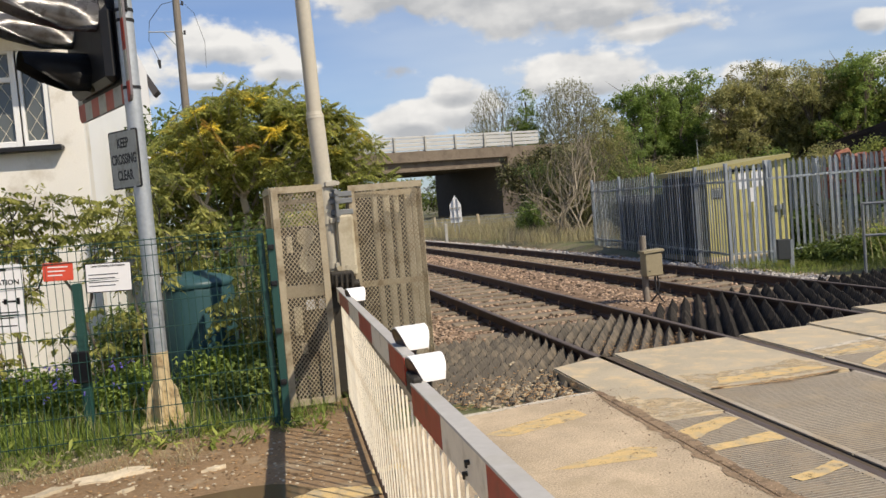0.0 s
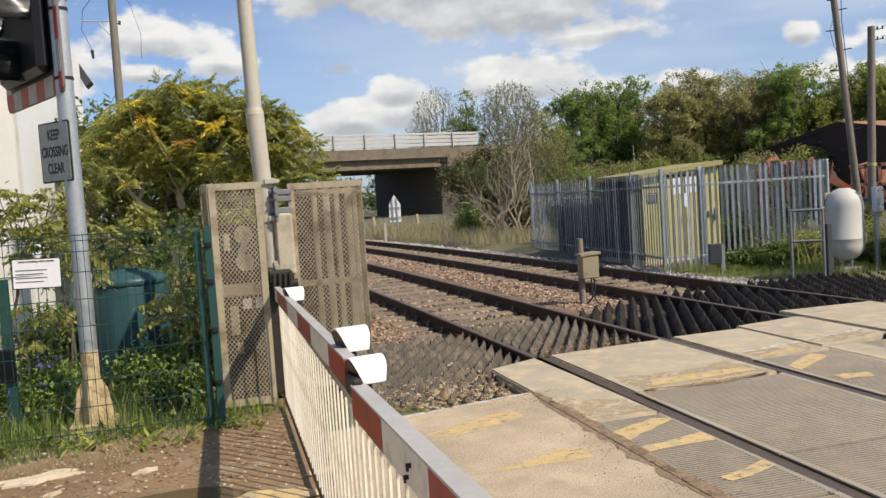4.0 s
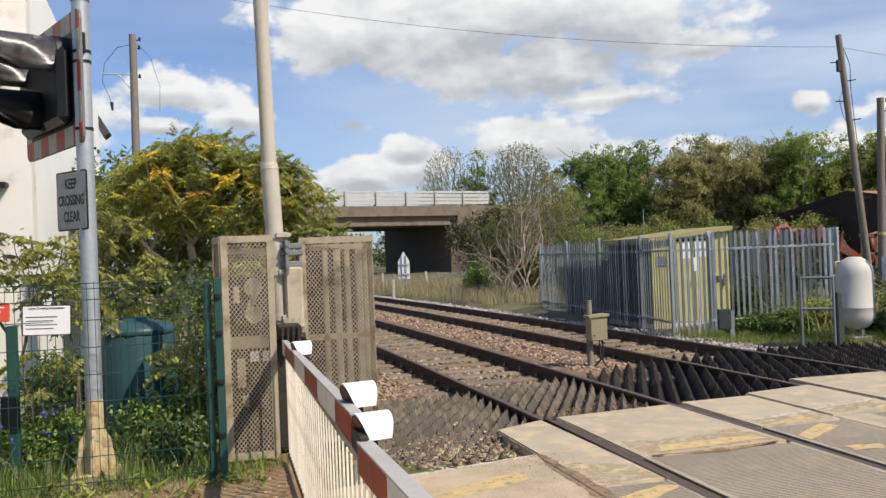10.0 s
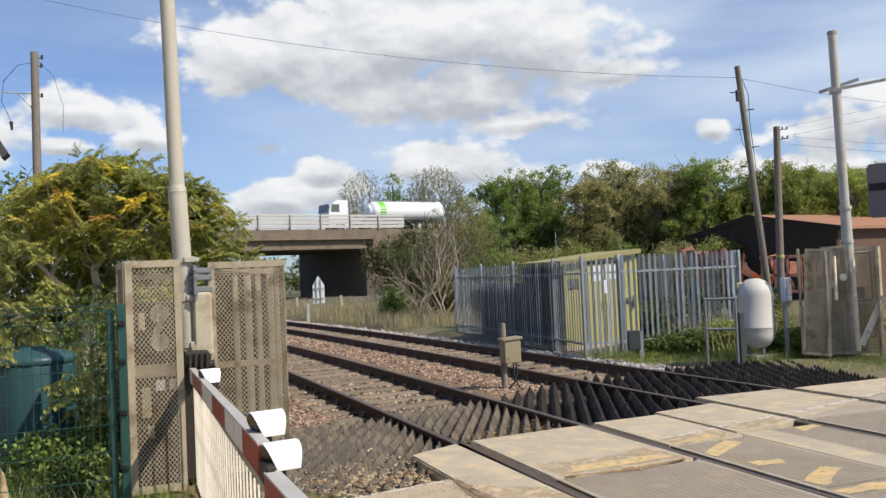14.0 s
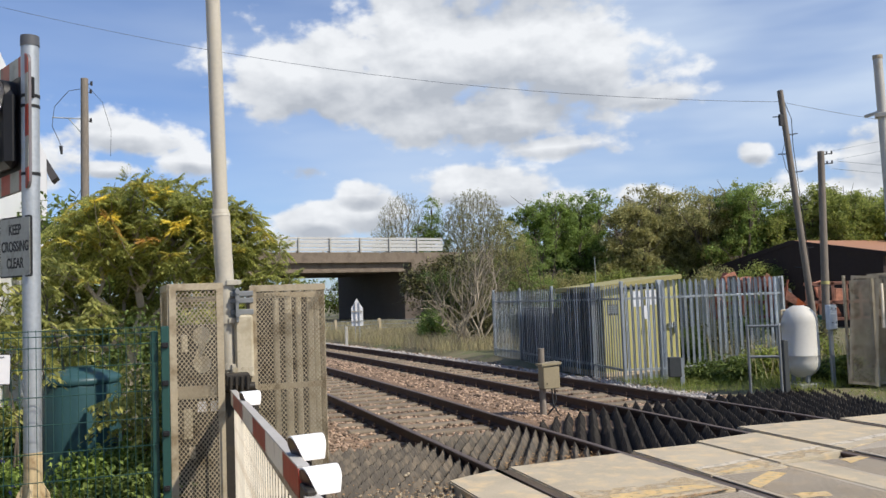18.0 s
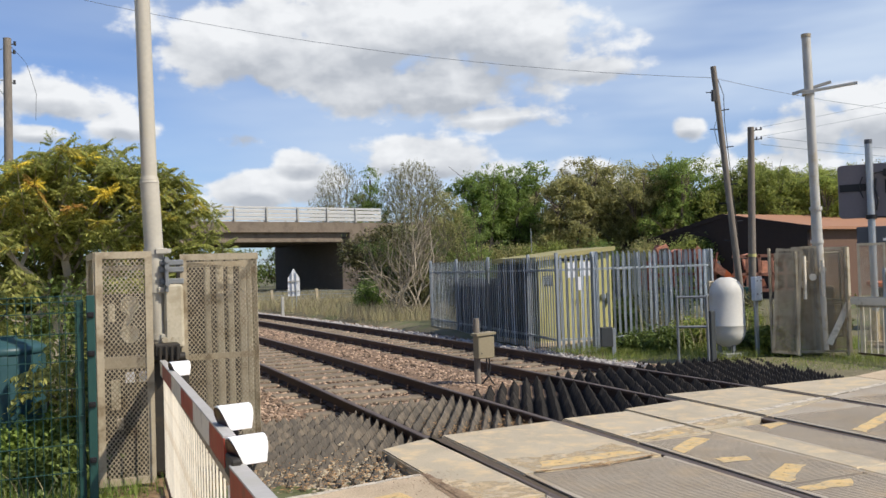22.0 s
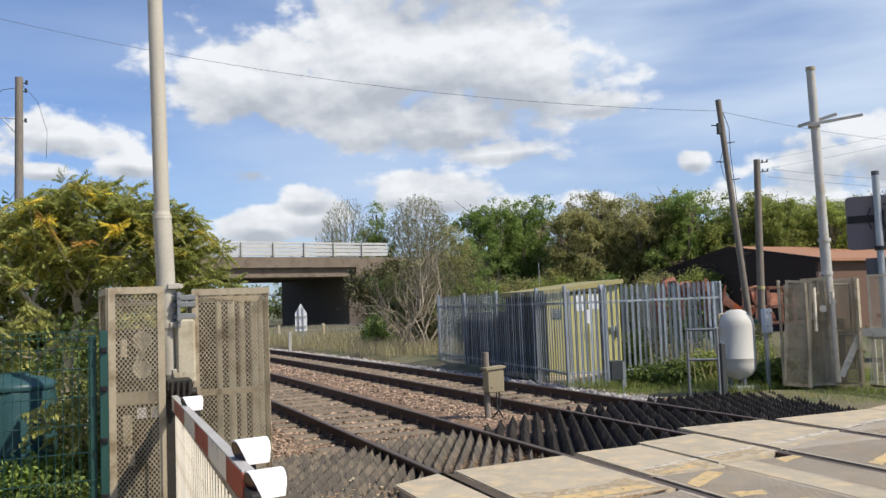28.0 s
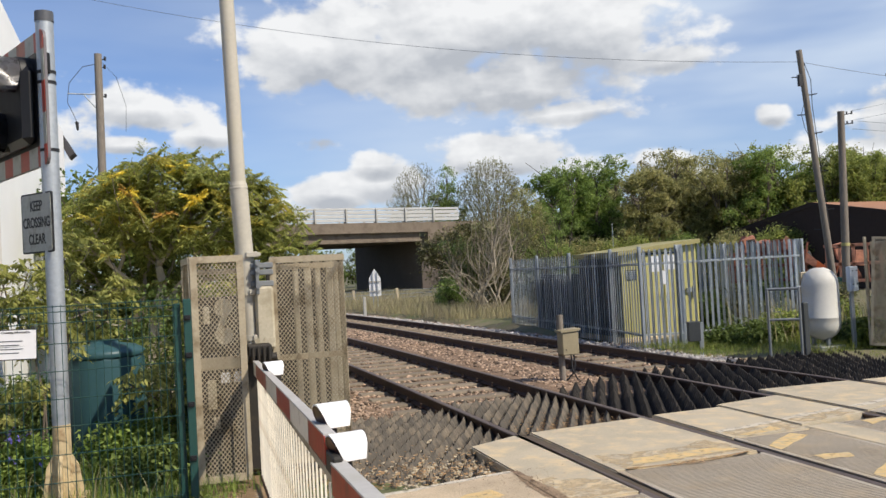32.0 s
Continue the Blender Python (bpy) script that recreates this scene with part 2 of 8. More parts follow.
def leaf_material(name, base, second, rough=0.55, through=0.35, swing=0.5):
    """Leaves that differ from one to the next and let some light through."""
    m = bpy.data.materials.new(name)
    m.use_nodes = True
    nt = m.node_tree
    N, L = nt.nodes.new, nt.links.new
    bs, out = nt.nodes["Principled BSDF"], nt.nodes["Material Output"]
    geo = N("ShaderNodeNewGeometry")
    tc = N("ShaderNodeTexCoord")
    big = N("ShaderNodeTexNoise")
    big.inputs["Scale"].default_value, big.inputs["Detail"].default_value = 0.8, 3
    L(tc.outputs["Object"], big.inputs["Vector"])
    add = N("ShaderNodeMath")
    add.operation = "MULTIPLY_ADD"
    L(geo.outputs["Random Per Island"], add.inputs[0])
    add.inputs[1].default_value = 0.6
    L(big.outputs[0], add.inputs[2])
    rng = N("ShaderNodeMapRange")
    rng.inputs["From Min"].default_value, rng.inputs["From Max"].default_value = 0.5, 1.1
    L(add.outputs[0], rng.inputs["Value"])
    mix = N("ShaderNodeMix")
    mix.data_type = "RGBA"
    L(rng.outputs[0], mix.inputs["Factor"])
    mix.inputs["A"].default_value, mix.inputs["B"].default_value = (*base, 1), (*second, 1)
    val = N("ShaderNodeMapRange")
    val.inputs["To Min"].default_value, val.inputs["To Max"].default_value = 1 - swing, 1 + swing
    L(geo.outputs["Random Per Island"], val.inputs["Value"])
    mul = N("ShaderNodeMix")
    mul.data_type, mul.blend_type = "RGBA", "MULTIPLY"
    mul.inputs["Factor"].default_value = 1
    L(mix.outputs["Result"], mul.inputs["A"])
    L(val.outputs[0], mul.inputs["B"])
    L(mul.outputs["Result"], bs.inputs["Base Color"])
    bs.inputs["Roughness"].default_value = rough
    bs.inputs["Specular IOR Level"].default_value = 0.3
    tr = N("ShaderNodeBsdfTranslucent")
    L(mul.outputs["Result"], tr.inputs["Color"])
    sh = N("ShaderNodeMixShader")
    sh.inputs[0].default_value = through
    L(bs.outputs[0], sh.inputs[1])
    L(tr.outputs[0], sh.inputs[2])
    L(sh.outputs[0], out.inputs["Surface"])
    return m


def glow_material(name, colour, strength):
    m = bpy.data.materials.new(name)
    m.use_nodes = True
    bs = m.node_tree.nodes["Principled BSDF"]
    bs.inputs["Base Color"].default_value = (*colour, 1)
    bs.inputs["Emission Color"].default_value = (*colour, 1)
    bs.inputs["Emission Strength"].default_value = strength
    return m


M = dict(
    dirt=material("dirt", (0.25, 0.165, 0.088), 0.85, spread=0.4, fine=45, coarse=1.2, bump=0.6, bump_dist=0.012, dirt=(0.345, 0.265, 0.165), dirt_amount=0.3),
    soil=material("soil", (0.16, 0.14, 0.08), 0.95, spread=0.5, fine=14, coarse=0.35, bump=0.6, bump_dist=0.03, dirt=(0.11, 0.13, 0.045), dirt_amount=0.5),
    tarmac=material("tarmac", (0.496, 0.393, 0.266), 0.9, spread=0.55, fine=75, coarse=1.4, bump=0.9, bump_dist=0.006, dirt=(0.43, 0.34, 0.22), dirt_amount=0.3),
    rubber_black=material("rubber_black", (0.21, 0.18, 0.14), 0.85, spread=0.3, fine=40, coarse=1.5, bump=0.2, dirt=(0.30, 0.24, 0.165), dirt_amount=0.35),
    rubber_deck=material("rubber_deck", (0.38, 0.33, 0.255), 0.75, spread=0.25, fine=40, coarse=0.9, bump=0.15, dirt=(0.38, 0.305, 0.205), dirt_amount=0.45, vary=0.06),
    concrete_deck=material("concrete_deck", (0.45, 0.385, 0.275), 0.85, spread=0.26, fine=70, coarse=1.8, bump=0.4, dirt=(0.60, 0.475, 0.29), dirt_amount=0.45, vary=0.06),
    yellow_paint=material("yellow_paint", (0.63, 0.45, 0.20), 0.75, spread=0.2, fine=60, coarse=4, bump=0.2, dirt=(0.46, 0.37, 0.23), dirt_amount=0.5),
    sand=material("drift_sand", (0.50, 0.39, 0.235), 0.95, spread=0.2, fine=120, coarse=3, bump=0.2),
    joint_earth=material("joint_earth", (0.27, 0.19, 0.115), 0.95, spread=0.4, fine=60, coarse=5, bump=0.6),
    joint_earth_solid=material("packed_earth", (0.10, 0.075, 0.05), 0.95, spread=0.4, fine=60, coarse=5, bump=0.6),
    white_line=material("white_line", (0.60, 0.54, 0.43), 0.75, spread=0.15, fine=60, coarse=4, bump=0.2, dirt=(0.42, 0.36, 0.27), dirt_amount=0.35),
    guard=material("guard", (0.026, 0.023, 0.020), 0.85, spread=0.3, fine=25, coarse=1.0, bump=0.3, dirt=(0.06, 0.05, 0.04), dirt_amount=0.35, spec=0.2),
    # near guards: dusty, with the sun on them put into the paler colour
    guard_dusty_sunlit=material("guard_dusty_sunlit", (0.095, 0.082, 0.064), 0.85, spread=0.35, fine=30, coarse=2.0, bump=0.4, dirt=(0.19, 0.155, 0.11), dirt_amount=0.5),
    skirt_paint=material("skirt_paint", (0.80, 0.74, 0.60), 0.55, spread=0.12, fine=30, coarse=3, bump=0.1, dirt=(0.46, 0.34, 0.18), dirt_amount=0.3, vary=0.12),
    rail_rust=material("rail_rust", (0.075, 0.045, 0.03), 0.85, spread=0.3, fine=40, coarse=3, bump=0.3, stretch=(1, 0.2, 1)),
    rail_head=material("rail_head", (0.115, 0.085, 0.068), 0.55, 0.2, spread=0.15, fine=30, coarse=2, bump=0.05, stretch=(1, 0.05, 1)),
    sleeper=material("sleeper", (0.205, 0.165, 0.115), 0.9, spread=0.25, fine=40, coarse=3, bump=0.4, vary=0.15),
    ballast=material("ballast", (0.22, 0.145, 0.09), 0.95, spread=0.6, fine=22, coarse=1.5, bump=1.0, bump_dist=0.03),
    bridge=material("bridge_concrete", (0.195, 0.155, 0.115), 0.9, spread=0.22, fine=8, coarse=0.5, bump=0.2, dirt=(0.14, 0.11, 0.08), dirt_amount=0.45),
    # darker than the bridge concrete: the shade below the deck is coloured in
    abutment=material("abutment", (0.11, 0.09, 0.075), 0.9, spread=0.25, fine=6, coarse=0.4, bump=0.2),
    parapet=material("parapet_metal", (0.52, 0.51, 0.48), 0.5, 0.15, spread=0.1, fine=12, coarse=1, bump=0.05),
    galv=material("galvanised", (0.40, 0.43, 0.45), 0.5, 0.55, spread=0.18, fine=30, coarse=3, bump=0.1, vary=0.12),
    galv_paint=material("grey_paint", (0.44, 0.43, 0.39), 0.5, 0.0, spread=0.15, fine=40, coarse=2, bump=0.08, dirt=(0.36, 0.31, 0.22), dirt_amount=0.3),
    mast=material("mast_paint", (0.47, 0.435, 0.355), 0.5, 0.0, spread=0.1, fine=30, coarse=1.5, bump=0.05, dirt=(0.48, 0.44, 0.34), dirt_amount=0.15),
    cage=material("cage_steel", (0.40, 0.34, 0.235), 0.6, 0.0, spread=0.2, fine=50, coarse=2.5, bump=0.12, dirt=(0.22, 0.17, 0.10), dirt_amount=0.4),
    machine_cream=material("machine_cream", (0.60, 0.53, 0.38), 0.5, 0.0, spread=0.15, fine=50, coarse=2.5, bump=0.08, dirt=(0.40, 0.33, 0.22), dirt_amount=0.25),
    cage_pale=material("cage_pale", (0.47, 0.42, 0.31), 0.6, 0.0, spread=0.18, fine=50, coarse=2.5, bump=0.12, dirt=(0.36, 0.31, 0.21), dirt_amount=0.4),
    machine=material("machine_paint", (0.27, 0.215, 0.13), 0.6, spread=0.2, fine=30, coarse=3, bump=0.1, dirt=(0.18, 0.13, 0.08), dirt_amount=0.3),
    # near-black of fittings; also stands for the shade inside the near cages
    machine_dark=material("machine_dark", (0.03, 0.026, 0.02), 0.6, spread=0.3, fine=30, coarse=3, bump=0.1, dirt=(0.06, 0.045, 0.03), dirt_amount=0.3),
    pale_steel=material("palisade_steel", (0.480, 0.516, 0.546), 0.5, 0.25, spread=0.18, fine=30, coarse=3, bump=0.1, vary=0.2),
    rail_grey=material("rail_grey", (0.24, 0.25, 0.25), 0.5, 0.4, spread=0.15, fine=30, coarse=3, bump=0.08),
    white_paint=material("white_paint", (0.76, 0.69, 0.55), 0.5, spread=0.12, fine=30, coarse=3, bump=0.08, dirt=(0.50, 0.43, 0.30), dirt_amount=0.25),
    reflector=material("reflector_white", (0.9, 0.9, 0.88), 0.4, spread=0.05, fine=30, coarse=3, bump=0.03),
    red_paint=material("red_paint", (0.34, 0.045, 0.025), 0.45, spread=0.2, fine=30, coarse=3, bump=0.06, dirt=(0.20, 0.04, 0.025), dirt_amount=0.3),
    sign_grey=material("sign_grey", (0.36, 0.37, 0.33), 0.5, spread=0.15, fine=30, coarse=4, bump=0.05, dirt=(0.26, 0.26, 0.22), dirt_amount=0.4),
    black=material("black_paint", (0.012, 0.012, 0.013), 0.5, spread=0.2, fine=30, coarse=3, bump=0.05),
    green_steel=material("green_steel", (0.018, 0.065, 0.055), 0.45, spread=0.15, fine=30, coarse=2, bump=0.05),
    teal_plastic=material("teal_plastic", (0.034, 0.088, 0.10), 0.42, spread=0.15, fine=30, coarse=1.5, bump=0.04),
    render_wall=material("house_render", (0.78, 0.75, 0.68), 0.9, spread=0.08, fine=70, coarse=0.9, bump=0.35, bump_dist=0.006, dirt=(0.55, 0.50, 0.41), dirt_amount=0.3),
    # whiter than the front render: the side wall's sunlight is in the colour
    render_white_lit=material("house_white_lit", (0.90, 0.90, 0.88), 0.85, spread=0.05, fine=70, coarse=0.9, bump=0.3, bump_dist=0.005),
    upvc=material("white_frame", (0.80, 0.80, 0.78), 0.35, spread=0.04, fine=20, coarse=2, bump=0.02),
    slate=material("roof_slate", (0.045, 0.042, 0.045), 0.7, spread=0.25, fine=20, coarse=2, bump=0.2),
    yellow_shed=material("shed_yellow", (0.46, 0.425, 0.165), 0.55, spread=0.1, fine=25, coarse=1.2, bump=0.06, dirt=(0.40, 0.37, 0.12), dirt_amount=0.3),
    # dark grey of cases and cabinets; also paints the shed's shaded side
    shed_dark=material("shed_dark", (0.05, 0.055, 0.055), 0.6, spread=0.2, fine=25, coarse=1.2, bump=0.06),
    shed_roof=material("shed_roof", (0.33, 0.29, 0.12), 0.65, spread=0.15, fine=20, coarse=1.0, bump=0.1, dirt=(0.28, 0.27, 0.10), dirt_amount=0.35),
    box_tan=material("box_tan", (0.31, 0.26, 0.16), 0.6, spread=0.15, fine=40, coarse=4, bump=0.1),
    grey_box=material("grey_box", (0.085, 0.09, 0.10), 0.55, spread=0.1, fine=30, coarse=3, bump=0.05),
    tank_white=material("tank_white", (0.56, 0.545, 0.49), 0.6, spread=0.06, fine=20, coarse=2, bump=0.03, dirt=(0.55, 0.52, 0.44), dirt_amount=0.2),
    wood_pole=material("pole_wood", (0.215, 0.185, 0.15), 0.9, spread=0.5, fine=60, coarse=2, bump=0.5, stretch=(1, 1, 0.08)),
    barn_dark=material("barn_cladding", (0.035, 0.022, 0.018), 0.8, spread=0.2, fine=6, coarse=0.6, bump=0.1),
    barn_brown=material("barn_brown", (0.13, 0.075, 0.05), 0.7, spread=0.12, fine=6, coarse=0.5, bump=0.1),
    barn_roof=material("barn_roof", (0.36, 0.185, 0.105), 0.75, spread=0.12, fine=5, coarse=0.4, bump=0.1),
    rust_orange=material("rusty_orange", (0.27, 0.10, 0.06), 0.75, spread=0.3, fine=12, coarse=1.5, bump=0.2, dirt=(0.20, 0.07, 0.04), dirt_amount=0.4),
    rust_salmon=material("rusty_salmon", (0.47, 0.21, 0.13), 0.75, spread=0.45, fine=12, coarse=1.5, bump=0.2, dirt=(0.33, 0.13, 0.08), dirt_amount=0.3),
    orange=material("orange_paint", (0.62, 0.15, 0.045), 0.5, spread=0.1, fine=20, coarse=2, bump=0.05),
    yellow_plastic=material("yellow_plastic", (0.80, 0.45, 0.02), 0.45, spread=0.05, fine=20, coarse=2, bump=0.03),
    bark=material("bark", (0.135, 0.11, 0.085), 0.95, spread=0.35, fine=30, coarse=4, bump=0.7, bump_dist=0.01, stretch=(1, 1, 0.3)),
    bark_stem=material("bark_stem", (0.30, 0.255, 0.185), 0.95, spread=0.3, fine=30, coarse=4, bump=0.4, bump_dist=0.01, stretch=(1, 1, 0.3)),
    bark_spring=material("bark_spring", (0.22, 0.185, 0.125), 0.95, spread=0.3, fine=30, coarse=4, bump=0.4, bump_dist=0.01, stretch=(1, 1, 0.3)),
    pale_blue=material("pale_blue_box", (0.52, 0.57, 0.62), 0.5, spread=0.1, fine=20, coarse=3, bump=0.03),
    bark_pale=material("bark_pale", (0.40, 0.34, 0.26), 0.95, spread=0.3, fine=30, coarse=4, bump=0.5, bump_dist=0.01, stretch=(1, 1, 0.3)),
    cable=material("cable_black", (0.03, 0.03, 0.032), 0.6, spread=0.1, fine=20, coarse=2, bump=0.0),
    lorry_white=material("lorry_white", (0.80, 0.81, 0.82), 0.3, spread=0.04, fine=5, coarse=0.5, bump=0.02),
    lorry_blue=material("lorry_blue", (0.05, 0.30, 0.50), 0.35, spread=0.05, fine=5, coarse=0.5, bump=0.02),
    lorry_green=material("lorry_green", (0.18, 0.55, 0.06), 0.35, spread=0.05, fine=5, coarse=0.5, bump=0.02),
    tyre=material("tyre", (0.02, 0.02, 0.02), 0.85, spread=0.2, fine=30, coarse=3, bump=0.1),
    stone_pale=material("pale_rubble", (0.52, 0.44, 0.31), 0.9, spread=0.25, fine=30, coarse=4, bump=0.4, vary=0.25),
    red_sign=material("red_sign", (0.62, 0.075, 0.04), 0.5, spread=0.06, fine=20, coarse=3, bump=0.02),
    white_sign=material("white_sign", (0.74, 0.74, 0.74), 0.45, spread=0.05, fine=20, coarse=3, bump=0.02),
    red_lens=glow_material("red_lens", (0.9, 0.05, 0.02), 1.2),
)


def wear(m, amount, scale):
    """Paint rubbed through in places to what lies below."""
    nt = m.node_tree
    tc, n, r = nt.nodes.new("ShaderNodeTexCoord"), nt.nodes.new("ShaderNodeTexNoise"), nt.nodes.new("ShaderNodeMapRange")
    n.inputs["Scale"].default_value, n.inputs["Detail"].default_value, n.inputs["Roughness"].default_value = scale, 9, 0.7
    nt.links.new(tc.outputs["Object"], n.inputs["Vector"])
    r.inputs["From Min"].default_value, r.inputs["From Max"].default_value = 0.30 + 0.25 * amount, 0.48 + 0.25 * amount
    nt.links.new(n.outputs[0], r.inputs["Value"])
    nt.links.new(r.outputs[0], nt.nodes["Principled BSDF"].inputs["Alpha"])


wear(M["yellow_paint"], -0.1, 13.0)
wear(M["white_line"], 0.1, 12.0)
wear(M["sand"], 0.5, 5.0)
wear(M["joint_earth"], 0.1, 9.0)
G = dict(
    gold=leaf_material("leaf_gold", (0.82, 0.64, 0.07), (0.88, 0.72, 0.12), through=0.4, swing=0.25),
    flush=leaf_material("leaf_flush", (0.40, 0.36, 0.07), (0.50, 0.42, 0.08), through=0.4, swing=0.25),
    dark=leaf_material("leaf_dark_green", (0.075, 0.125, 0.03), (0.125, 0.175, 0.045)),
    mid=leaf_material("leaf_mid_green", (0.105, 0.155, 0.035), (0.17, 0.215, 0.055)),
    sumac=leaf_material("leaf_sumac", (0.28, 0.32, 0.09), (0.42, 0.42, 0.12), through=0.55, swing=0.35),
    sumac_young=leaf_material("leaf_sumac_young", (0.29, 0.315, 0.085), (0.43, 0.405, 0.125), through=0.5, swing=0.3),
    amber=leaf_material("leaf_amber", (0.50, 0.35, 0.07), (0.42, 0.21, 0.06), through=0.4, swing=0.25),
    grass_bright=leaf_material("grass_bright", (0.20, 0.29, 0.05), (0.35, 0.36, 0.10), through=0.4, swing=0.35),
    wood_dark=leaf_material("wood_dark_green", (0.19, 0.275, 0.075), (0.30, 0.385, 0.105), through=0.6, swing=0.3),
    wood_mid=leaf_material("wood_mid_green", (0.26, 0.32, 0.085), (0.38, 0.41, 0.12), through=0.6, swing=0.3),
    wood_olive=leaf_material("wood_olive", (0.32, 0.325, 0.13), (0.44, 0.41, 0.18), through=0.6, swing=0.3),
    wood_fresh=leaf_material("wood_fresh", (0.30, 0.37, 0.085), (0.42, 0.455, 0.12), through=0.6, swing=0.3),
    wood_bud=leaf_material("wood_bud", (0.28, 0.265, 0.125), (0.34, 0.305, 0.16), through=0.45, swing=0.25),
    scrub=leaf_material("leaf_scrub", (0.13, 0.14, 0.055), (0.20, 0.185, 0.08), through=0.35, swing=0.35),
    olive=leaf_material("leaf_olive", (0.14, 0.145, 0.058), (0.195, 0.18, 0.08)),
    bud=leaf_material("leaf_bud", (0.31, 0.31, 0.14), (0.38, 0.36, 0.18), through=0.5, swing=0.25),
    fresh=leaf_material("leaf_fresh", (0.20, 0.275, 0.055), (0.33, 0.36, 0.085), through=0.45),
    grass=leaf_material("grass_green", (0.155, 0.25, 0.045), (0.26, 0.32, 0.075), through=0.4),
    dry=leaf_material("grass_dry", (0.46, 0.39, 0.25), (0.33, 0.30, 0.15), through=0.3, swing=0.35),
    blue=leaf_material("flower_blue", (0.16, 0.14, 0.5), (0.2, 0.16, 0.55), swing=0.2),
)


# ---- mesh helpers ----
def part(name, bm, mat, parent=None, label=""):
    """Links a bmesh as one mesh object, under a thing or a part where one is given."""
    me = bpy.data.meshes.new(name)
    bm.to_mesh(me)
    bm.free()
    for m in mat if isinstance(mat, (list, tuple)) else [mat]:
        me.materials.append(m)
    ob = new(name, me)
    if parent:
        ob.parent = parent
    if label:
        ob["label"] = label
    return ob


def raw(name, verts, faces, mat, parent=None, smooth=False):
    """The same from plain lists, for large meshes."""
    me = bpy.data.meshes.new(name)
    me.from_pydata(verts, [], faces)
    me.materials.append(mat)
    if smooth:
        me.shade_smooth()
    ob = new(name, me)
    if parent:
        ob.parent = parent
    return ob


def again(name, ob, m, parent=None):
    """One more piece on the same mesh."""
    o = new(name, ob.data)
    o.parent = parent
    o.matrix_basis = m
    return o


def thing(name, label, category, m=None, group="", kind=""):
    ob = new(name)
    ob.empty_display_size = 0.2
    if m is not None:
        ob.matrix_basis = m
    return tagged(ob, label, category, group, kind)


def box(bm, c, s, rot=None, bevel=0.0):
    """A box at centre c with sizes s, turned by rot (a matrix), with rounded edges."""
    r = bmesh.ops.create_cube(bm, size=1.0)
    vs = r["verts"]
    bmesh.ops.scale(bm, vec=s, verts=vs)
    if bevel:
        es = {e for v in vs for e in v.link_edges}
        vs = list({v for f in bmesh.ops.bevel(bm, geom=list(es), offset=bevel, segments=1, affect="EDGES")["faces"] for v in f.verts} | {v for v in vs if v.is_valid})
    if rot is not None:
        bmesh.ops.transform(bm, matrix=rot.to_4x4(), verts=vs)
    bmesh.ops.translate(bm, vec=c, verts=vs)
    return vs


def tube(bm, p, q, r0, r1=None, n=12, caps=True):
    """A tapered round bar from p to q."""
    r1 = r0 if r1 is None else r1
    p, q = Vector(p), Vector(q)
    d = q - p
    r = bmesh.ops.create_cone(bm, cap_ends=caps, segments=n, radius1=r0, radius2=r1, depth=d.length)
    m = Matrix.Translation((p + q) / 2) @ d.to_track_quat("Z", "Y").to_matrix().to_4x4()
    bmesh.ops.transform(bm, matrix=m, verts=r["verts"])
    for f in {f for v in r["verts"] for f in v.link_faces}:
        f.normal_update()
    rim = set()
    for v in r["verts"]:
        for f in v.link_faces:
            across = f.normal.normalized().dot(d.normalized()) if f.normal.length else 0
            if len(f.verts) == 4 and abs(across) < 0.9:
                f.smooth = True
            else:
                rim.update(f.edges)
    for e in rim:
        e.smooth = False
    return r["verts"]


def path(bm, pts, r, n=6):
    for a, b in zip(pts, pts[1:]):
        tube(bm, a, b, r, r, n)


def prism(bm, pts, depth, axis=(0, 0, 1)):
    """A flat polygon pushed out by depth along axis."""
    vs = [bm.verts.new(p) for p in pts]
    f = bm.faces.new(vs)
    r = bmesh.ops.extrude_face_region(bm, geom=[f])
    nv = [v for v in r["geom"] if isinstance(v, bmesh.types.BMVert)]
    bmesh.ops.translate(bm, vec=Vector(axis) * depth, verts=nv)
    bmesh.ops.recalc_face_normals(bm, faces=list({f for v in vs + nv for f in v.link_faces}))
    return vs + nv


def bmnew():
    return bmesh.new()


def Rz(a):
    return Matrix.Rotation(radians(a), 3, "Z")


def Rx(a):
    return Matrix.Rotation(radians(a), 3, "X")


def Ry(a):
    return Matrix.Rotation(radians(a), 3, "Y")


def fuzz(x, y, s=1.0, k=0.0):
    return noise.noise(Vector((x * s, y * s, k)))


# ---- plan ----
# y runs along the rails away from the crossing, x across them; z = 0 is the rail head and the road
RADIUS = 360.0
X_RAIL = (3.025, 4.53, 6.42, 7.925)


def bend(y):
    """The sideways shift of the tracks, which curve to the left beyond the crossing."""
    return -y * y / (2 * RADIUS) if y > 0 else -y * y / (2 * RADIUS * 2)


def ground_z(x, y):
    xr = x - bend(y)
    z = -0.04
    if y > 6.5:
        w = min(1.0, (y - 6.5) / 2.0)
        inside = max(0.0, min(1.0, (xr - 0.9) / 0.8)) * max(0.0, min(1.0, (9.6 - xr) / 0.8))
        z -= 0.30 * inside * w
    if y > 8:
        z += 0.10 * fuzz(x, y, 0.35) * min(1, (y - 8) / 6) * (0 if 0.5 < xr < 10 else 1)
    return z


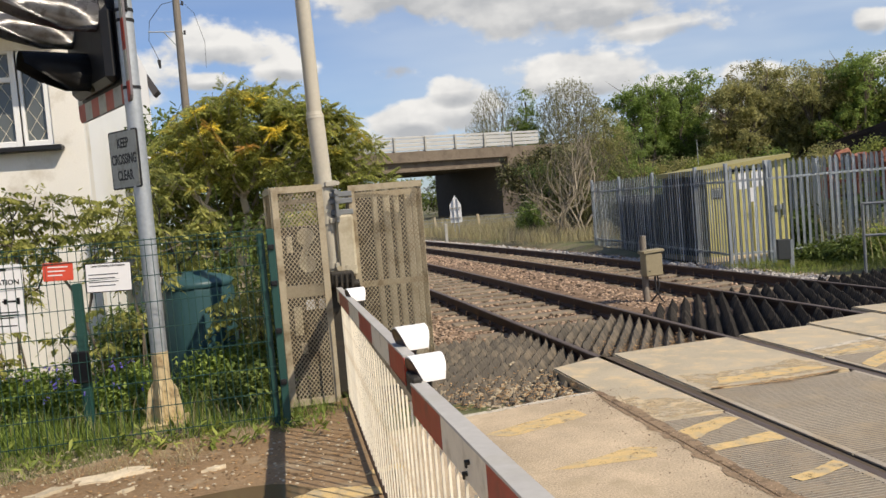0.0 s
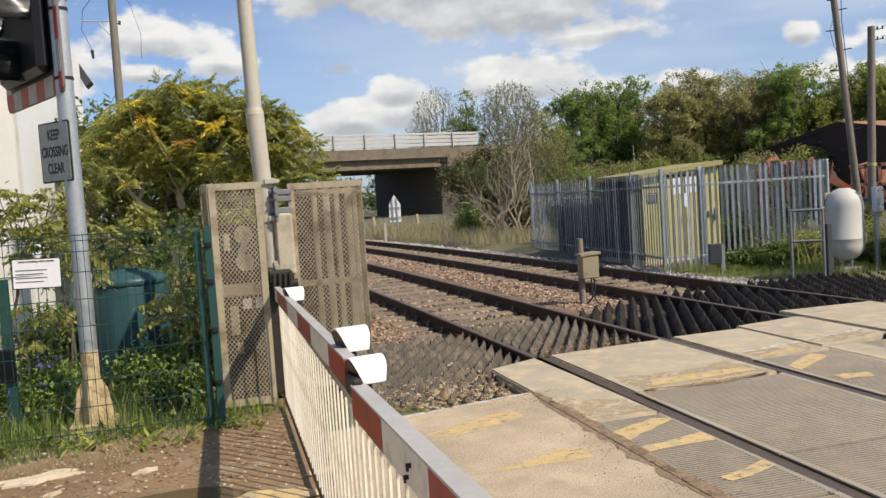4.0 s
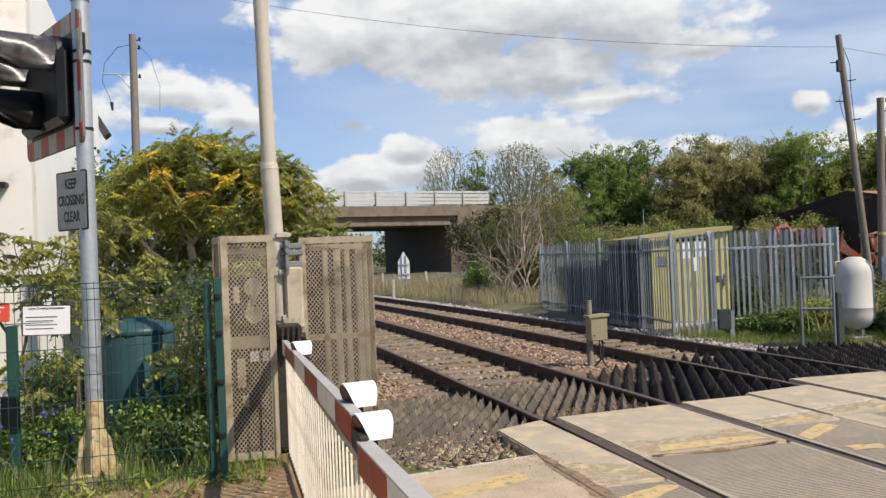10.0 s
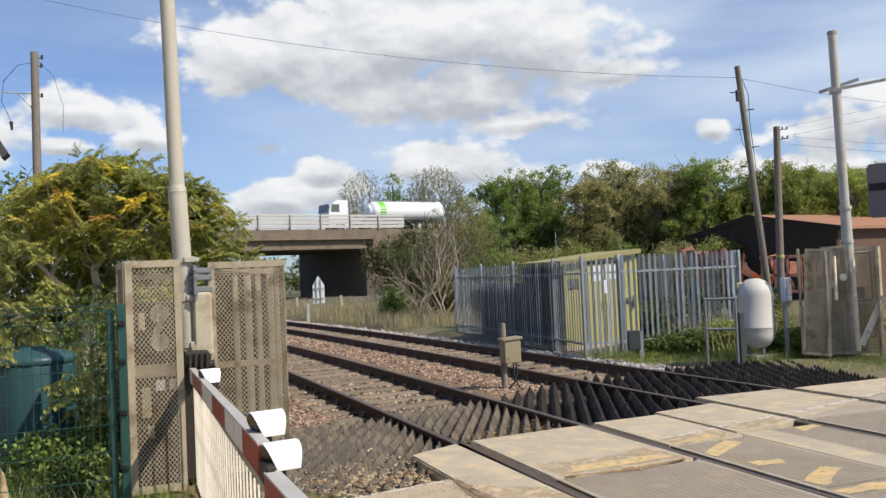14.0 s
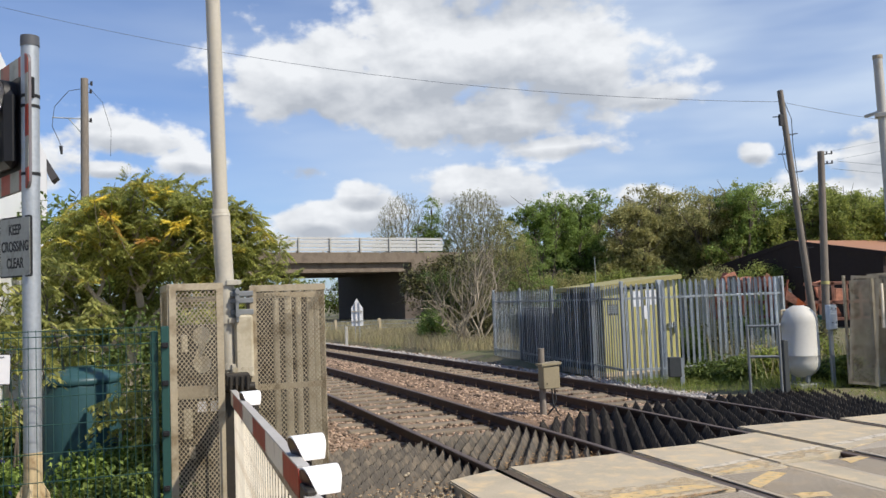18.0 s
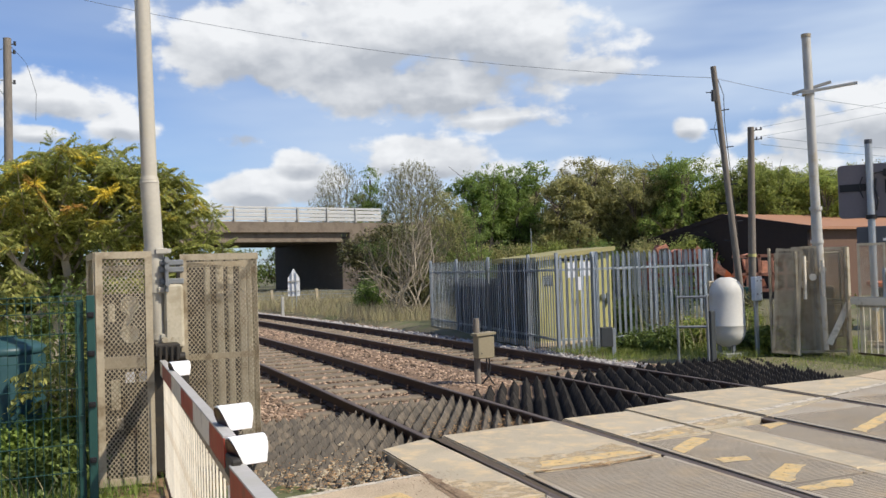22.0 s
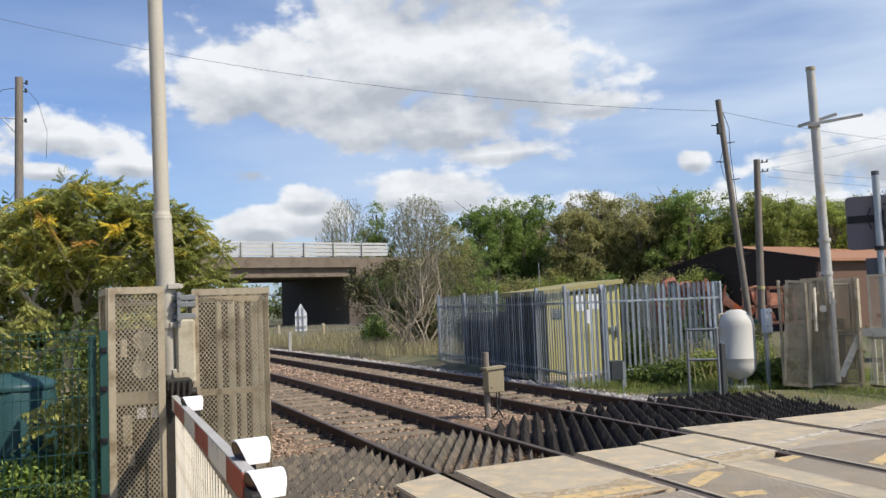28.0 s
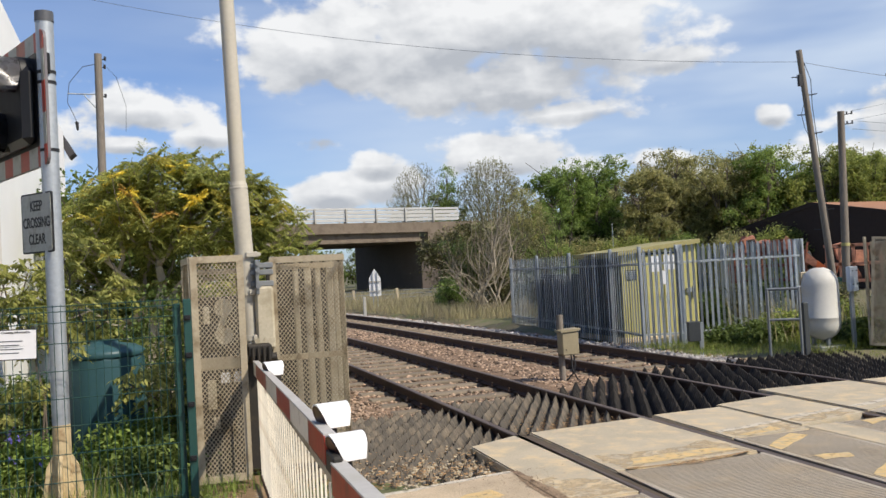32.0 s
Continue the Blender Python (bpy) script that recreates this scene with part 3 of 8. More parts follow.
def make_ground():
    xs = [-2500, -900, -300, -120, -60, -40, -30, -24] + [-20 + i for i in range(0, 61)] + [44, 48, 54, 62, 75, 95, 130, 300, 900, 2500]
    ys = [-2500, -900, -300, -100, -40, -20, -12] + [-8 + i for i in range(0, 70)] + [64, 68, 72, 76, 80, 84, 88, 92, 96, 100, 110, 125, 150, 300, 900, 2500]
    verts, faces = [], []
    for y in ys:
        for x in xs:
            verts.append((x, y, ground_z(x, y)))
    n = len(xs)
    for j in range(len(ys) - 1):
        for i in range(n - 1):
            a = j * n + i
            faces.append((a, a + 1, a + n + 1, a + n))
    ob = raw("ground", verts, faces, M["soil"], smooth=True)
    tagged(ob, "rough grassy ground with bare brown soil", "ground", kind="structure")


make_ground()


def slab(name, pts, z0, z1, mat, label, category, kind="structure", parent=None):
    bm = bmnew()
    prism(bm, [(x, y, z0) for x, y in pts], z1 - z0)
    ob = part(name, bm, mat, parent)
    if not parent:
        tagged(ob, label, category, kind=kind)
    return ob


# ---- road and crossing deck ----
def make_road():
    slab("road", [(-60, -9), (2.36, -9), (2.36, 6.55), (1.25, 6.30), (0.62, 6.15), (0.5, 4.3), (-2.5, 3.9), (-60, 3.6)], -0.12, 0.0, M["tarmac"], "worn tan tarmac road leading onto the level crossing", "road")
    slab("road_far", [(9.62, -9), (60, -9), (60, 6.0), (14, 8.9), (10.6, 9.25), (9.62, 8.95)], -0.12, -0.004, M["tarmac"], "worn tarmac road beyond the tracks", "road")
    # the bare earth beside the barrier
    slab("dirt_verge", [(-12, 3.7), (-2.5, 3.9), (0.5, 4.3), (0.62, 6.15), (0.62, 7.7), (-0.3, 7.0), (-0.9, 6.75), (-2.0, 6.1), (-4.5, 5.9), (-12, 5.6)], -0.12, -0.012, M["dirt"], "bare brown earth with gravel at the roadside", "dirt")


make_road()


def ridged_panel(bm, low, x0, x1, y0, y1, z1, pitch=0.032, depth=0.013):
    """A deck panel whose upper side carries ridges across the rails: worn tops in bm, flanks in low."""
    for xa, xb in ((x0, x0 + 0.045), (x1 - 0.045, x1)):
        box(bm, ((xa + xb) / 2, (y0 + y1) / 2, z1 - 0.012), (xb - xa, y1 - y0, 0.022))
    x0, x1 = x0 + 0.045, x1 - 0.045
    y = y0 + 0.01
    while y < y1 - pitch:
        rows = ((y, z1 - depth), (y + 0.005, z1), (y + 0.016, z1), (y + 0.022, z1 - depth))
        for k, into in ((0, low), (1, bm), (2, low)):
            (ya, za), (yb, zb) = rows[k], rows[k + 1]
            into.faces.new([into.verts.new(p) for p in ((x0, ya, za), (x1, ya, za), (x1, yb, zb), (x0, yb, zb))])
        y += pitch


# ridged bays between and beside the rails: x from, x to, where they end
BAYS = ((2.40, 2.98, 5.50), (3.10, 4.455, 6.14), (4.575, 5.43, 6.73), (5.79, 6.375, 6.88), (6.495, 7.85, 7.1), (7.97, 9.6, 7.6))


def make_deck():
    deck = thing("crossing_deck", "level crossing deck of concrete and ridged rubber panels between the rails", "deck", kind="structure")
    # smooth end slabs: outline, top
    smooth = [
        [(2.40, 5.52), (2.98, 5.52), (2.98, 7.94), (2.37, 7.63)],
        [(3.10, 6.15), (4.455, 6.20), (4.455, 8.12), (3.10, 7.97)],
        [(4.575, 6.75), (5.43, 6.75), (5.43, 8.20), (4.575, 8.16)],
        [(5.45, 6.9), (6.375, 7.1), (6.375, 8.47), (5.45, 8.30)],
        [(6.495, 7.2), (7.85, 7.7), (7.85, 8.95), (6.495, 8.98)],
        [(7.97, 7.8), (9.6, 8.3), (9.6, 8.93), (7.97, 8.93)],
    ]
    for k, pts in enumerate(smooth):
        bm = bmnew()
        z1 = (0.0, -0.002, 0.0, 0.008, 0.0, -0.003)[k]
        prism(bm, [(x, y, -0.2) for x, y in pts], z1 + 0.2)
        bmesh.ops.bevel(bm, geom=[e for e in bm.edges if all(v.co.z > z1 - 0.01 for v in e.verts)], offset=0.012, segments=2, affect="EDGES")
        part("slab", bm, M["concrete_deck"], deck)
    for x0, x1, ytop in BAYS:
        y = ytop
        while y > -8:
            y2 = y - 1.8
            bm, low = bmnew(), bmnew()
            ridged_panel(bm, low, x0, x1, y2 + 0.012, y, 0.0)
            panel = part("panel", bm, M["rubber_deck"], deck)
            box(low, ((x0 + x1) / 2, (y2 + 0.012 + y) / 2, -0.063), (x1 - x0, y - y2 - 0.012, 0.1))
            part("groove", low, M["rubber_black"], panel)
            y = y2
    # upper end fillers between ridged panels and slabs of the further bays
    for pts in ([(6.495, 7.12), (7.85, 7.12), (7.85, 7.69), (6.495, 7.19)], [(7.97, 7.62), (9.6, 7.62), (9.6, 8.29), (7.97, 7.79)]):
        bm = bmnew()
        prism(bm, [(x, y, -0.1) for x, y in pts], 0.096)
        part("slab", bm, M["rubber_deck"], deck)
    # pale sandy concrete strip between the two columns of panels
    y = 6.86
    while y > -8:
        bm = bmnew()
        box(bm, (5.61, y - 0.9, -0.047), (0.345, 1.79, 0.1), bevel=0.01)
        part("edge_strip", bm, M["concrete_deck"], deck)
        y -= 1.8
    # packed earth in the flangeways beside the rails
    for x0, x1, y1 in ((2.975, 3.105, 7.9), (4.45, 4.58, 8.1), (6.37, 6.50, 8.4), (7.845, 7.975, 8.9)):
        bm = bmnew()
        box(bm, ((x0 + x1) / 2, (y1 - 8) / 2, -0.068), (x1 - x0, y1 + 8, 0.1))
        part("packing", bm, M["joint_earth_solid"], deck)
    # earth-filled joint beside the road
    bm = bmnew()
    prism(bm, [(2.345, -8, -0.06), (2.42, -8, -0.06), (2.42, 6.5, -0.06), (2.36, 6.57, -0.06)], 0.062)
    part("joint", bm, M["ballast"], deck)


make_deck()


def ragged(pts, rng, step=0.09, amount=0.022):
    """The outline with worn, uneven edges."""
    out = []
    for (xa, ya), (xb, yb) in zip(pts, pts[1:] + pts[:1]):
        n = max(2, int(math.hypot(xb - xa, yb - ya) / step))
        for i in range(n):
            out.append((xa + (xb - xa) * i / n + rng.gauss(0, amount), ya + (yb - ya) * i / n + rng.gauss(0, amount)))
    return out


def make_markings():
    rng = random.Random(31)

    def bar(pts, mat, label="faded yellow box marking painted on the crossing", z=0.0014, amount=0.009):
        bm = bmnew()
        bm.faces.new([bm.verts.new((x, y, z)) for x, y in ragged(pts, rng, amount=amount)])
        tagged(part("road_marking", bm, mat), label, "marking", kind="structure")

    Y, W = M["yellow_paint"], M["white_line"]
    # on the road and the near slab
    for pts in ([(1.26, 5.73), (2.01, 6.1), (2.08, 5.87), (1.4, 5.6)], [(1.44, 4.81), (2.05, 5.03), (2.17, 4.93), (2.09, 4.77), (1.51, 4.77)], [(-0.1, 4.96), (0.07, 5.08), (0.34, 5.02), (0.5, 4.86), (0.2, 4.82)], [(0.36, 5.2), (0.42, 5.3), (0.62, 5.38), (0.62, 5.26)]):
        bar(pts, Y)
    # between the rails, slanting over the panels
    for pts in ([(2.43, 5.2), (2.83, 5.4), (2.95, 5.3), (2.43, 4.98)], [(2.43, 4.82), (2.95, 4.93), (2.95, 4.76), (2.45, 4.72)], [(2.57, 4.13), (2.94, 4.29), (2.95, 4.17), (2.6, 4.05)], [(3.3, 6.24), (4.35, 6.34), (4.3, 6.50), (3.4, 6.46)],
                [(4.63, 6.33), (5.12, 6.66), (5.21, 6.51), (4.63, 6.13)], [(4.64, 5.15), (5.09, 5.46), (5.18, 5.34), (4.69, 4.97)], [(4.65, 6.8), (5.18, 7.0), (5.2, 6.85), (4.75, 6.78)], [(4.6, 4.83), (4.99, 4.88), (5.15, 4.83), (5.0, 4.69), (4.64, 4.73)], [(4.72, 5.87), (5.01, 5.81), (4.94, 5.67), (4.68, 5.69)],
                [(6.0, 6.6), (6.34, 6.76), (6.34, 6.85), (6.05, 6.8)], [(6.6, 6.2), (7.7, 6.75), (7.75, 6.6), (6.62, 6.05)], [(8.2, 6.9), (9.2, 7.3), (9.2, 7.15), (8.2, 6.75)]):
        bar(pts, Y, "worn yellow paint slanting over the deck panels", amount=0.008)
    # fine sand swept against the ridged panels
    for pts in ([(3.15, 6.2), (4.4, 6.26), (4.35, 6.75), (3.7, 6.6), (3.2, 6.7)], [(4.65, 6.78), (5.4, 6.8), (5.38, 7.15), (4.65, 7.05)], [(5.5, 6.95), (6.3, 7.15), (6.3, 7.4), (5.5, 7.2)], [(2.43, 5.55), (2.95, 5.55), (2.93, 5.95), (2.45, 6.2)]):
        bar(pts, M["sand"], "thin drift of pale sand on the deck slabs", 0.0094 if pts[0][0] == 5.5 else 0.0010, 0.03)
    bar([(2.33, -6), (2.44, -6), (2.45, 2), (2.43, 6.3), (2.34, 6.5), (2.3, 5.5), (2.32, 2)], M["joint_earth"], "brown earth gathered in the joint of the deck", 0.0032, 0.018)
    white = "worn white edge line painted across the crossing"
    bar([(1.22, 6.26), (2.36, 6.50), (2.34, 6.565), (1.22, 6.33)], W, white, 0.0022, 0.006)
    bar([(6.51, 7.40), (7.84, 7.74), (7.84, 7.84), (6.51, 7.50)], W, white, 0.0022, 0.008)
    bar([(7.98, 7.80), (9.59, 8.22), (9.59, 8.33), (7.98, 7.90)], W, white, 0.0022, 0.008)
    bar([(9.64, 8.24), (11.6, 8.75), (11.6, 8.86), (9.64, 8.35)], W, white, 0.0022, 0.008)
    bar([(4.62, 6.99), (5.42, 7.16), (5.42, 7.25), (4.62, 7.08)], W, white, 0.0022, 0.01)
    bar([(5.47, 7.17), (6.36, 7.37), (6.36, 7.46), (5.47, 7.26)], W, white, 0.0105, 0.01)


make_markings()


# ---- road bridge over the railway ----
def make_bridge():
    b = thing("road_bridge", "brown concrete road bridge with pale metal parapet over the railway", "bridge", pose(9.13, 76.45, 0, 0, 0, 13.95), kind="structure")
    L0, L1, D = -70.0, 16.0, 16.0
    bm = bmnew()
    prism(bm, [(L0, 0.0, 5.55), (L1 - 2.9, 0.0, 5.55), (L1 - 2.9, 0.0, 6.42), (L0, 0.0, 6.42)], D, (0, 1, 0))
    box(bm, ((L0 + L1 - 2.9) / 2, 0.35, 6.0 - 0.06), (L1 - 2.9 - L0, 0.9, 0.95))
    part("deck", bm, M["bridge"], b)
    bm = bmnew()
    box(bm, ((L0 + L1 - 3.6) / 2, 0.62, 5.1), (L1 - 3.6 - L0, 0.55, 1.1))
    box(bm, ((L0 + L1 - 3.6) / 2, 0.42, 4.66), (L1 - 3.6 - L0, 0.9, 0.22), bevel=0.03)
    part("edge_beam", bm, M["bridge"], b)
    # girders, abutment and pier carry the under-deck shade in their colour
    bm = bmnew()
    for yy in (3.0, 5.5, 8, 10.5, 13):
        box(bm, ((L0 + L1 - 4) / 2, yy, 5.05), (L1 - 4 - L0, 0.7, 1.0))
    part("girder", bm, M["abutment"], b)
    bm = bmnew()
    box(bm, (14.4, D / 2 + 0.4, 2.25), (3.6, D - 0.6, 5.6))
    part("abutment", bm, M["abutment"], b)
    bm = bmnew()
    prism(bm, [(13.1, 0.0, 6.42), (28, 0.0, 6.42), (28, 0.0, 5.6), (17.2, 0.0, 2.2), (13.1, 0.0, 4.55)], 0.7, (0, 1, 0))
    part("wing_wall", bm, M["bridge"], b)
    # embankments that carry the road away on both sides
    for xa, xb in ((17.5, 150), (-160, L0)):
        bm = bmnew()
        prism(bm, [(xa, -9, -0.3), (xa, D + 9, -0.3), (xa, D, 6.42), (xa, 0.3, 6.42)], xb - xa, (1, 0, 0))
        part("embankment", bm, M["soil"], b)
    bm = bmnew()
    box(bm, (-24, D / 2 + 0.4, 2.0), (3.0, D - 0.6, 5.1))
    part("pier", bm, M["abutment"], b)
    for y0 in (0.12, D - 0.12):
        x = L0 + 1.15
        while x < 16.6:
            bm = bmnew()
            box(bm, (x, y0 - 0.16, 7.08), (0.15, 0.24, 1.36), bevel=0.015)
            box(bm, (x, y0 + 0.1, 6.5), (0.22, 0.3, 0.12))
            part("post", bm, M["galv_paint"], b)
            x += 3.06
        for z, h in ((7.71, 0.21), (7.38, 0.30), (7.03, 0.30), (6.68, 0.29)):
            bm = bmnew()
            box(bm, ((L0 + 16.7) / 2, y0 - 0.08, z), (16.7 - L0, 0.07, h), bevel=0.02)
            part("rail", bm, M["parapet"], b)


make_bridge()


# ---- white house behind the roadside fence ----
def make_house():
    h = thing("house", "white rendered house with leaded white-framed windows", "house", kind="structure")
    x0, y0 = -2.17, 10.8
    # front wall with a window opening, from left to the corner
    wx0, wx1, wz0, wz1, th = -3.75, -2.52, 2.68, 3.86, 0.25
    bm = bmnew()
    for cx, cz, sx, sz in (((-9 + wx0) / 2, 2.7, wx0 + 9, 5.4), ((wx1 + x0) / 2, 2.7, x0 - wx1, 5.4), ((wx0 + wx1) / 2, wz0 / 2, wx1 - wx0, wz0), ((wx0 + wx1) / 2, (5.4 + wz1) / 2, wx1 - wx0, 5.4 - wz1)):
        box(bm, (cx, y0 + th / 2, cz - 0.05), (sx, th, sz))
    part("wall", bm, M["render_wall"], h, "cream rendered wall")
    # side wall in the whiter tone that carries its sunlight
    bm = bmnew()
    prism(bm, [(x0 + 0.002, y0, -0.1), (-2.86, 22.0, -0.1), (-9, 22.0, -0.1), (-9, 21.7, -0.1), (-3.1, 21.7, -0.1), (x0 - 0.25, y0 + 0.26, -0.1)], 5.5)
    part("wall", bm, M["render_white_lit"], h, "white rendered wall with sunlight put into its colour")
    bm = bmnew()
    prism(bm, [(x0 - 0.1, y0 - 0.3, 5.38), (-2.95, 22.2, 5.38), (-9.2, 22.2, 6.8), (-9.2, y0 - 0.3, 6.8)], 0.14)
    part("roof", bm, M["slate"], h)
    bm = bmnew()
    prism(bm, [(-2.62, 21.9, 4.92), (-2.98, 21.9, 5.55), (-3.05, 21.9, 5.45), (-2.75, 21.9, 4.80)], 0.5, (0, 1, 0))
    part("verge", bm, M["slate"], h)
    w = part_empty("window", h)
    bm = bmnew()
    yy = y0 + 0.06
    mx = -2.89  # the upright between the casements
    for cx, sx in ((wx0 + 0.035, 0.07), (wx1 - 0.035, 0.07), (mx, 0.10), (mx + 0.045, 0.06)):
        box(bm, (cx, yy, (wz0 + wz1) / 2), (sx, 0.08, wz1 - wz0), bevel=0.008)
    for cz in (wz0 + 0.04, wz1 - 0.04):
        box(bm, ((wx0 + wx1) / 2, yy, cz), (wx1 - wx0, 0.075, 0.08), bevel=0.008)
    box(bm, ((wx0 + mx) / 2, yy, wz1 - 0.38), (mx - wx0, 0.07, 0.06), bevel=0.006)
    part("window_frame", bm, M["upvc"], w)
    bm = bmnew()
    box(bm, ((wx0 + wx1) / 2, yy + 0.02, (wz0 + wz1) / 2), (wx1 - wx0 - 0.1, 0.012, wz1 - wz0 - 0.1))
    part("pane", bm, M["glass"], w)
    bm = bmnew()
    for sx0, sx1 in ((wx0 + 0.07, mx - 0.05), (mx + 0.075, wx1 - 0.07)):
        for k in range(-6, 8):
            for s in (1, -1):
                pts = []
                for i in range(0, 25):
                    z = wz0 + 0.08 + (wz1 - wz0 - 0.16) * i / 24
                    x = (sx0 + sx1) / 2 + 0.17 * k + s * (z - (wz0 + wz1) / 2) * 0.62
                    if sx0 <= x <= sx1:
                        pts.append((x, yy + 0.010, z))
                if len(pts) > 1:
                    tube(bm, pts[0], pts[-1], 0.0032, n=4)
    part("leading", bm, M["white_paint"], w)
    bm = bmnew()
    box(bm, ((wx0 + wx1) / 2, y0 - 0.06, wz0 - 0.03), (wx1 - wx0 + 0.22, 0.2, 0.06), bevel=0.01)
    part("window_sill", bm, M["black"], w)
    bm = bmnew()
    prism(bm, [(-9, y0 - 0.55, 3.93), (wx1 + 0.22, y0 - 0.55, 3.93), (wx1 + 0.22, y0, 4.06), (-9, y0, 4.06)], 0.12)
    part("canopy", bm, M["render_white_lit"], h)


def part_empty(name, parent):
    o = new(name)
    o.parent = parent
    o.empty_display_size = 0.1
    return o


def glass_material():
    m = bpy.data.materials.new("window_glass")
    m.use_nodes = True
    bs = m.node_tree.nodes["Principled BSDF"]
    bs.inputs["Base Color"].default_value = (0.11, 0.12, 0.115, 1)
    bs.inputs["Roughness"].default_value = 0.06
    bs.inputs["Specular IOR Level"].default_value = 0.6
    return m


M["glass"] = glass_material()
make_house()


# ---- barn behind the yard ----
def make_barn():
    b = thing("barn", "dark brown clad farm shed with a rust-coloured roof", "barn", kind="structure")
    c = Vector((26.7, 27.0, 0))
    u, l = Vector((0.703, 0.711, 0)), Vector((-0.711, 0.703, 0))
    g = l * math.cos(radians(35)) + u * math.sin(radians(35))
    s = -l * math.cos(radians(55)) + u * math.sin(radians(55))
    gl, sl, he, hr = 8.6, 18.0, 2.9, 3.62
    up = Vector((0, 0, 1))
    bm = bmnew()
    prism(bm, [c - up * 0.2, c + g * gl - up * 0.2, c + g * gl + up * (he - 0.1), c + g * gl * 0.5 + up * hr, c + up * he], 0.15, s)
    part("gable_wall", bm, M["barn_dark"], b)
    bm = bmnew()
    prism(bm, [c - up * 0.2 + s * 0.16, c + s * sl - up * 0.2, c + s * sl + up * he, c + up * he + s * 0.16], 0.15, g)
    part("side_wall", bm, M["barn_brown"], b)
    bm = bmnew()
    for a0, a1, z0, z1 in ((-0.35, 0.5, he - 0.1, hr), (1.04, 0.5, he - 0.22, hr)):
        o = gl
        p, q = c + g * (a0 if a0 < 0 else o * a0), c + g * o * a1
        prism(bm, [p + s * 0.04 + up * z0, p + s * (sl + 0.3) + up * z0, q + s * (sl + 0.3) + up * z1, q + s * 0.04 + up * z1], 0.12, up)
    part("roof", bm, M["barn_roof"], b)
    for a0, z0 in ((-0.35, he - 0.1), (gl * 1.04, he - 0.22)):
        bm = bmnew()
        p, q = c + g * a0, c + g * gl * 0.5
        prism(bm, [p + up * (z0 - 0.06), q + up * (hr - 0.06), q + up * (hr + 0.13), p + up * (z0 + 0.13)], -0.04, s)
        part("verge_board", bm, M["barn_dark"], b)


make_barn()


# ---- tracks ----
def make_tracks():
    steps = [-9 + 0.75 * i for i in range(0, 152)]
    prof_body = [(-0.07, -0.159), (0.07, -0.159), (0.07, -0.145), (0.012, -0.12), (0.012, -0.045), (0.034, -0.035), (0.034, -0.012), (-0.034, -0.012), (-0.034, -0.035), (-0.012, -0.045), (-0.012, -0.12), (-0.07, -0.145)]
    prof_head = [(-0.034, -0.012), (0.034, -0.012), (0.034, -0.005), (0.028, 0.0), (-0.028, 0.0), (-0.034, -0.005)]
    for k, x0 in enumerate(X_RAIL):
        t = thing("rail", "rusty steel running rail with a polished head", "rail", group="running rails", kind="structure")
        for nm, prof, mat in (("rail_body", prof_body, M["rail_rust"]), ("rail_top", prof_head, M["rail_head"])):
            verts, faces, n = [], [], len(prof)
            for y in steps:
                for px, pz in prof:
                    verts.append((x0 + bend(y) + px, y, pz))
            for j in range(len(steps) - 1):
                for i in range(n):
                    a, b = j * n + i, j * n + (i + 1) % n
                    faces.append((a, b, b + n, a + n))
            raw(nm, verts, faces, mat, t)


make_tracks()


def make_sleepers():
    for x0 in (3.778, 7.172):
        bed = thing("sleepers", "weathered sleepers half buried in the ballast", "sleepers", kind="structure")
        bm = bmnew()
        box(bm, (0, 0, -0.085), (2.5, 0.25, 0.17), bevel=0.02)
        first = None
        y = 10.3
        n = 0
        while y < 72:
            slope = -math.atan(y / RADIUS)
            m = Matrix.Translation((x0 + bend(y), y, -0.158)) @ Matrix.Rotation(-slope, 4, "Z")
            if first is None:
                first = part("sleeper", bm, M["sleeper"], bed)
                first.matrix_basis = m
            else:
                again("sleeper", first, m, bed)
            y += 0.66
            n += 1
        # rail fastenings
        bm = bmnew()
        box(bm, (0, 0, 0.02), (0.24, 0.12, 0.035), bevel=0.006)
        tube(bm, (0.09, 0, 0.03), (0.09, 0, 0.075), 0.018, n=6)
        tube(bm, (-0.09, 0, 0.03), (-0.09, 0, 0.075), 0.018, n=6)
        clip = None
        y = 10.3
        while y < 40:
            for off in (-0.752, 0.753):
                m = Matrix.Translation((x0 + off + bend(y), y, -0.158))
                if clip is None:
                    clip = part("rail_clip", bm, M["rail_rust"], bed)
                    clip.matrix_basis = m
                else:
                    again("rail_clip", clip, m, bed)
            y += 0.66


make_sleepers()


def stone_mesh(rng, n_shapes=6):
    shapes = []
    for k in range(n_shapes):
        bm = bmnew()
        r = bmesh.ops.create_icosphere(bm, subdivisions=1, radius=1.0)
        for v in bm.verts:
            v.co = Vector((v.co.x * rng.uniform(0.7, 1.3), v.co.y * rng.uniform(0.7, 1.2), v.co.z * rng.uniform(0.5, 0.9)))
        shapes.append(([v.co.copy() for v in bm.verts], [tuple(v.index for v in f.verts) for f in bm.faces]))
        bm.free()
    return shapes


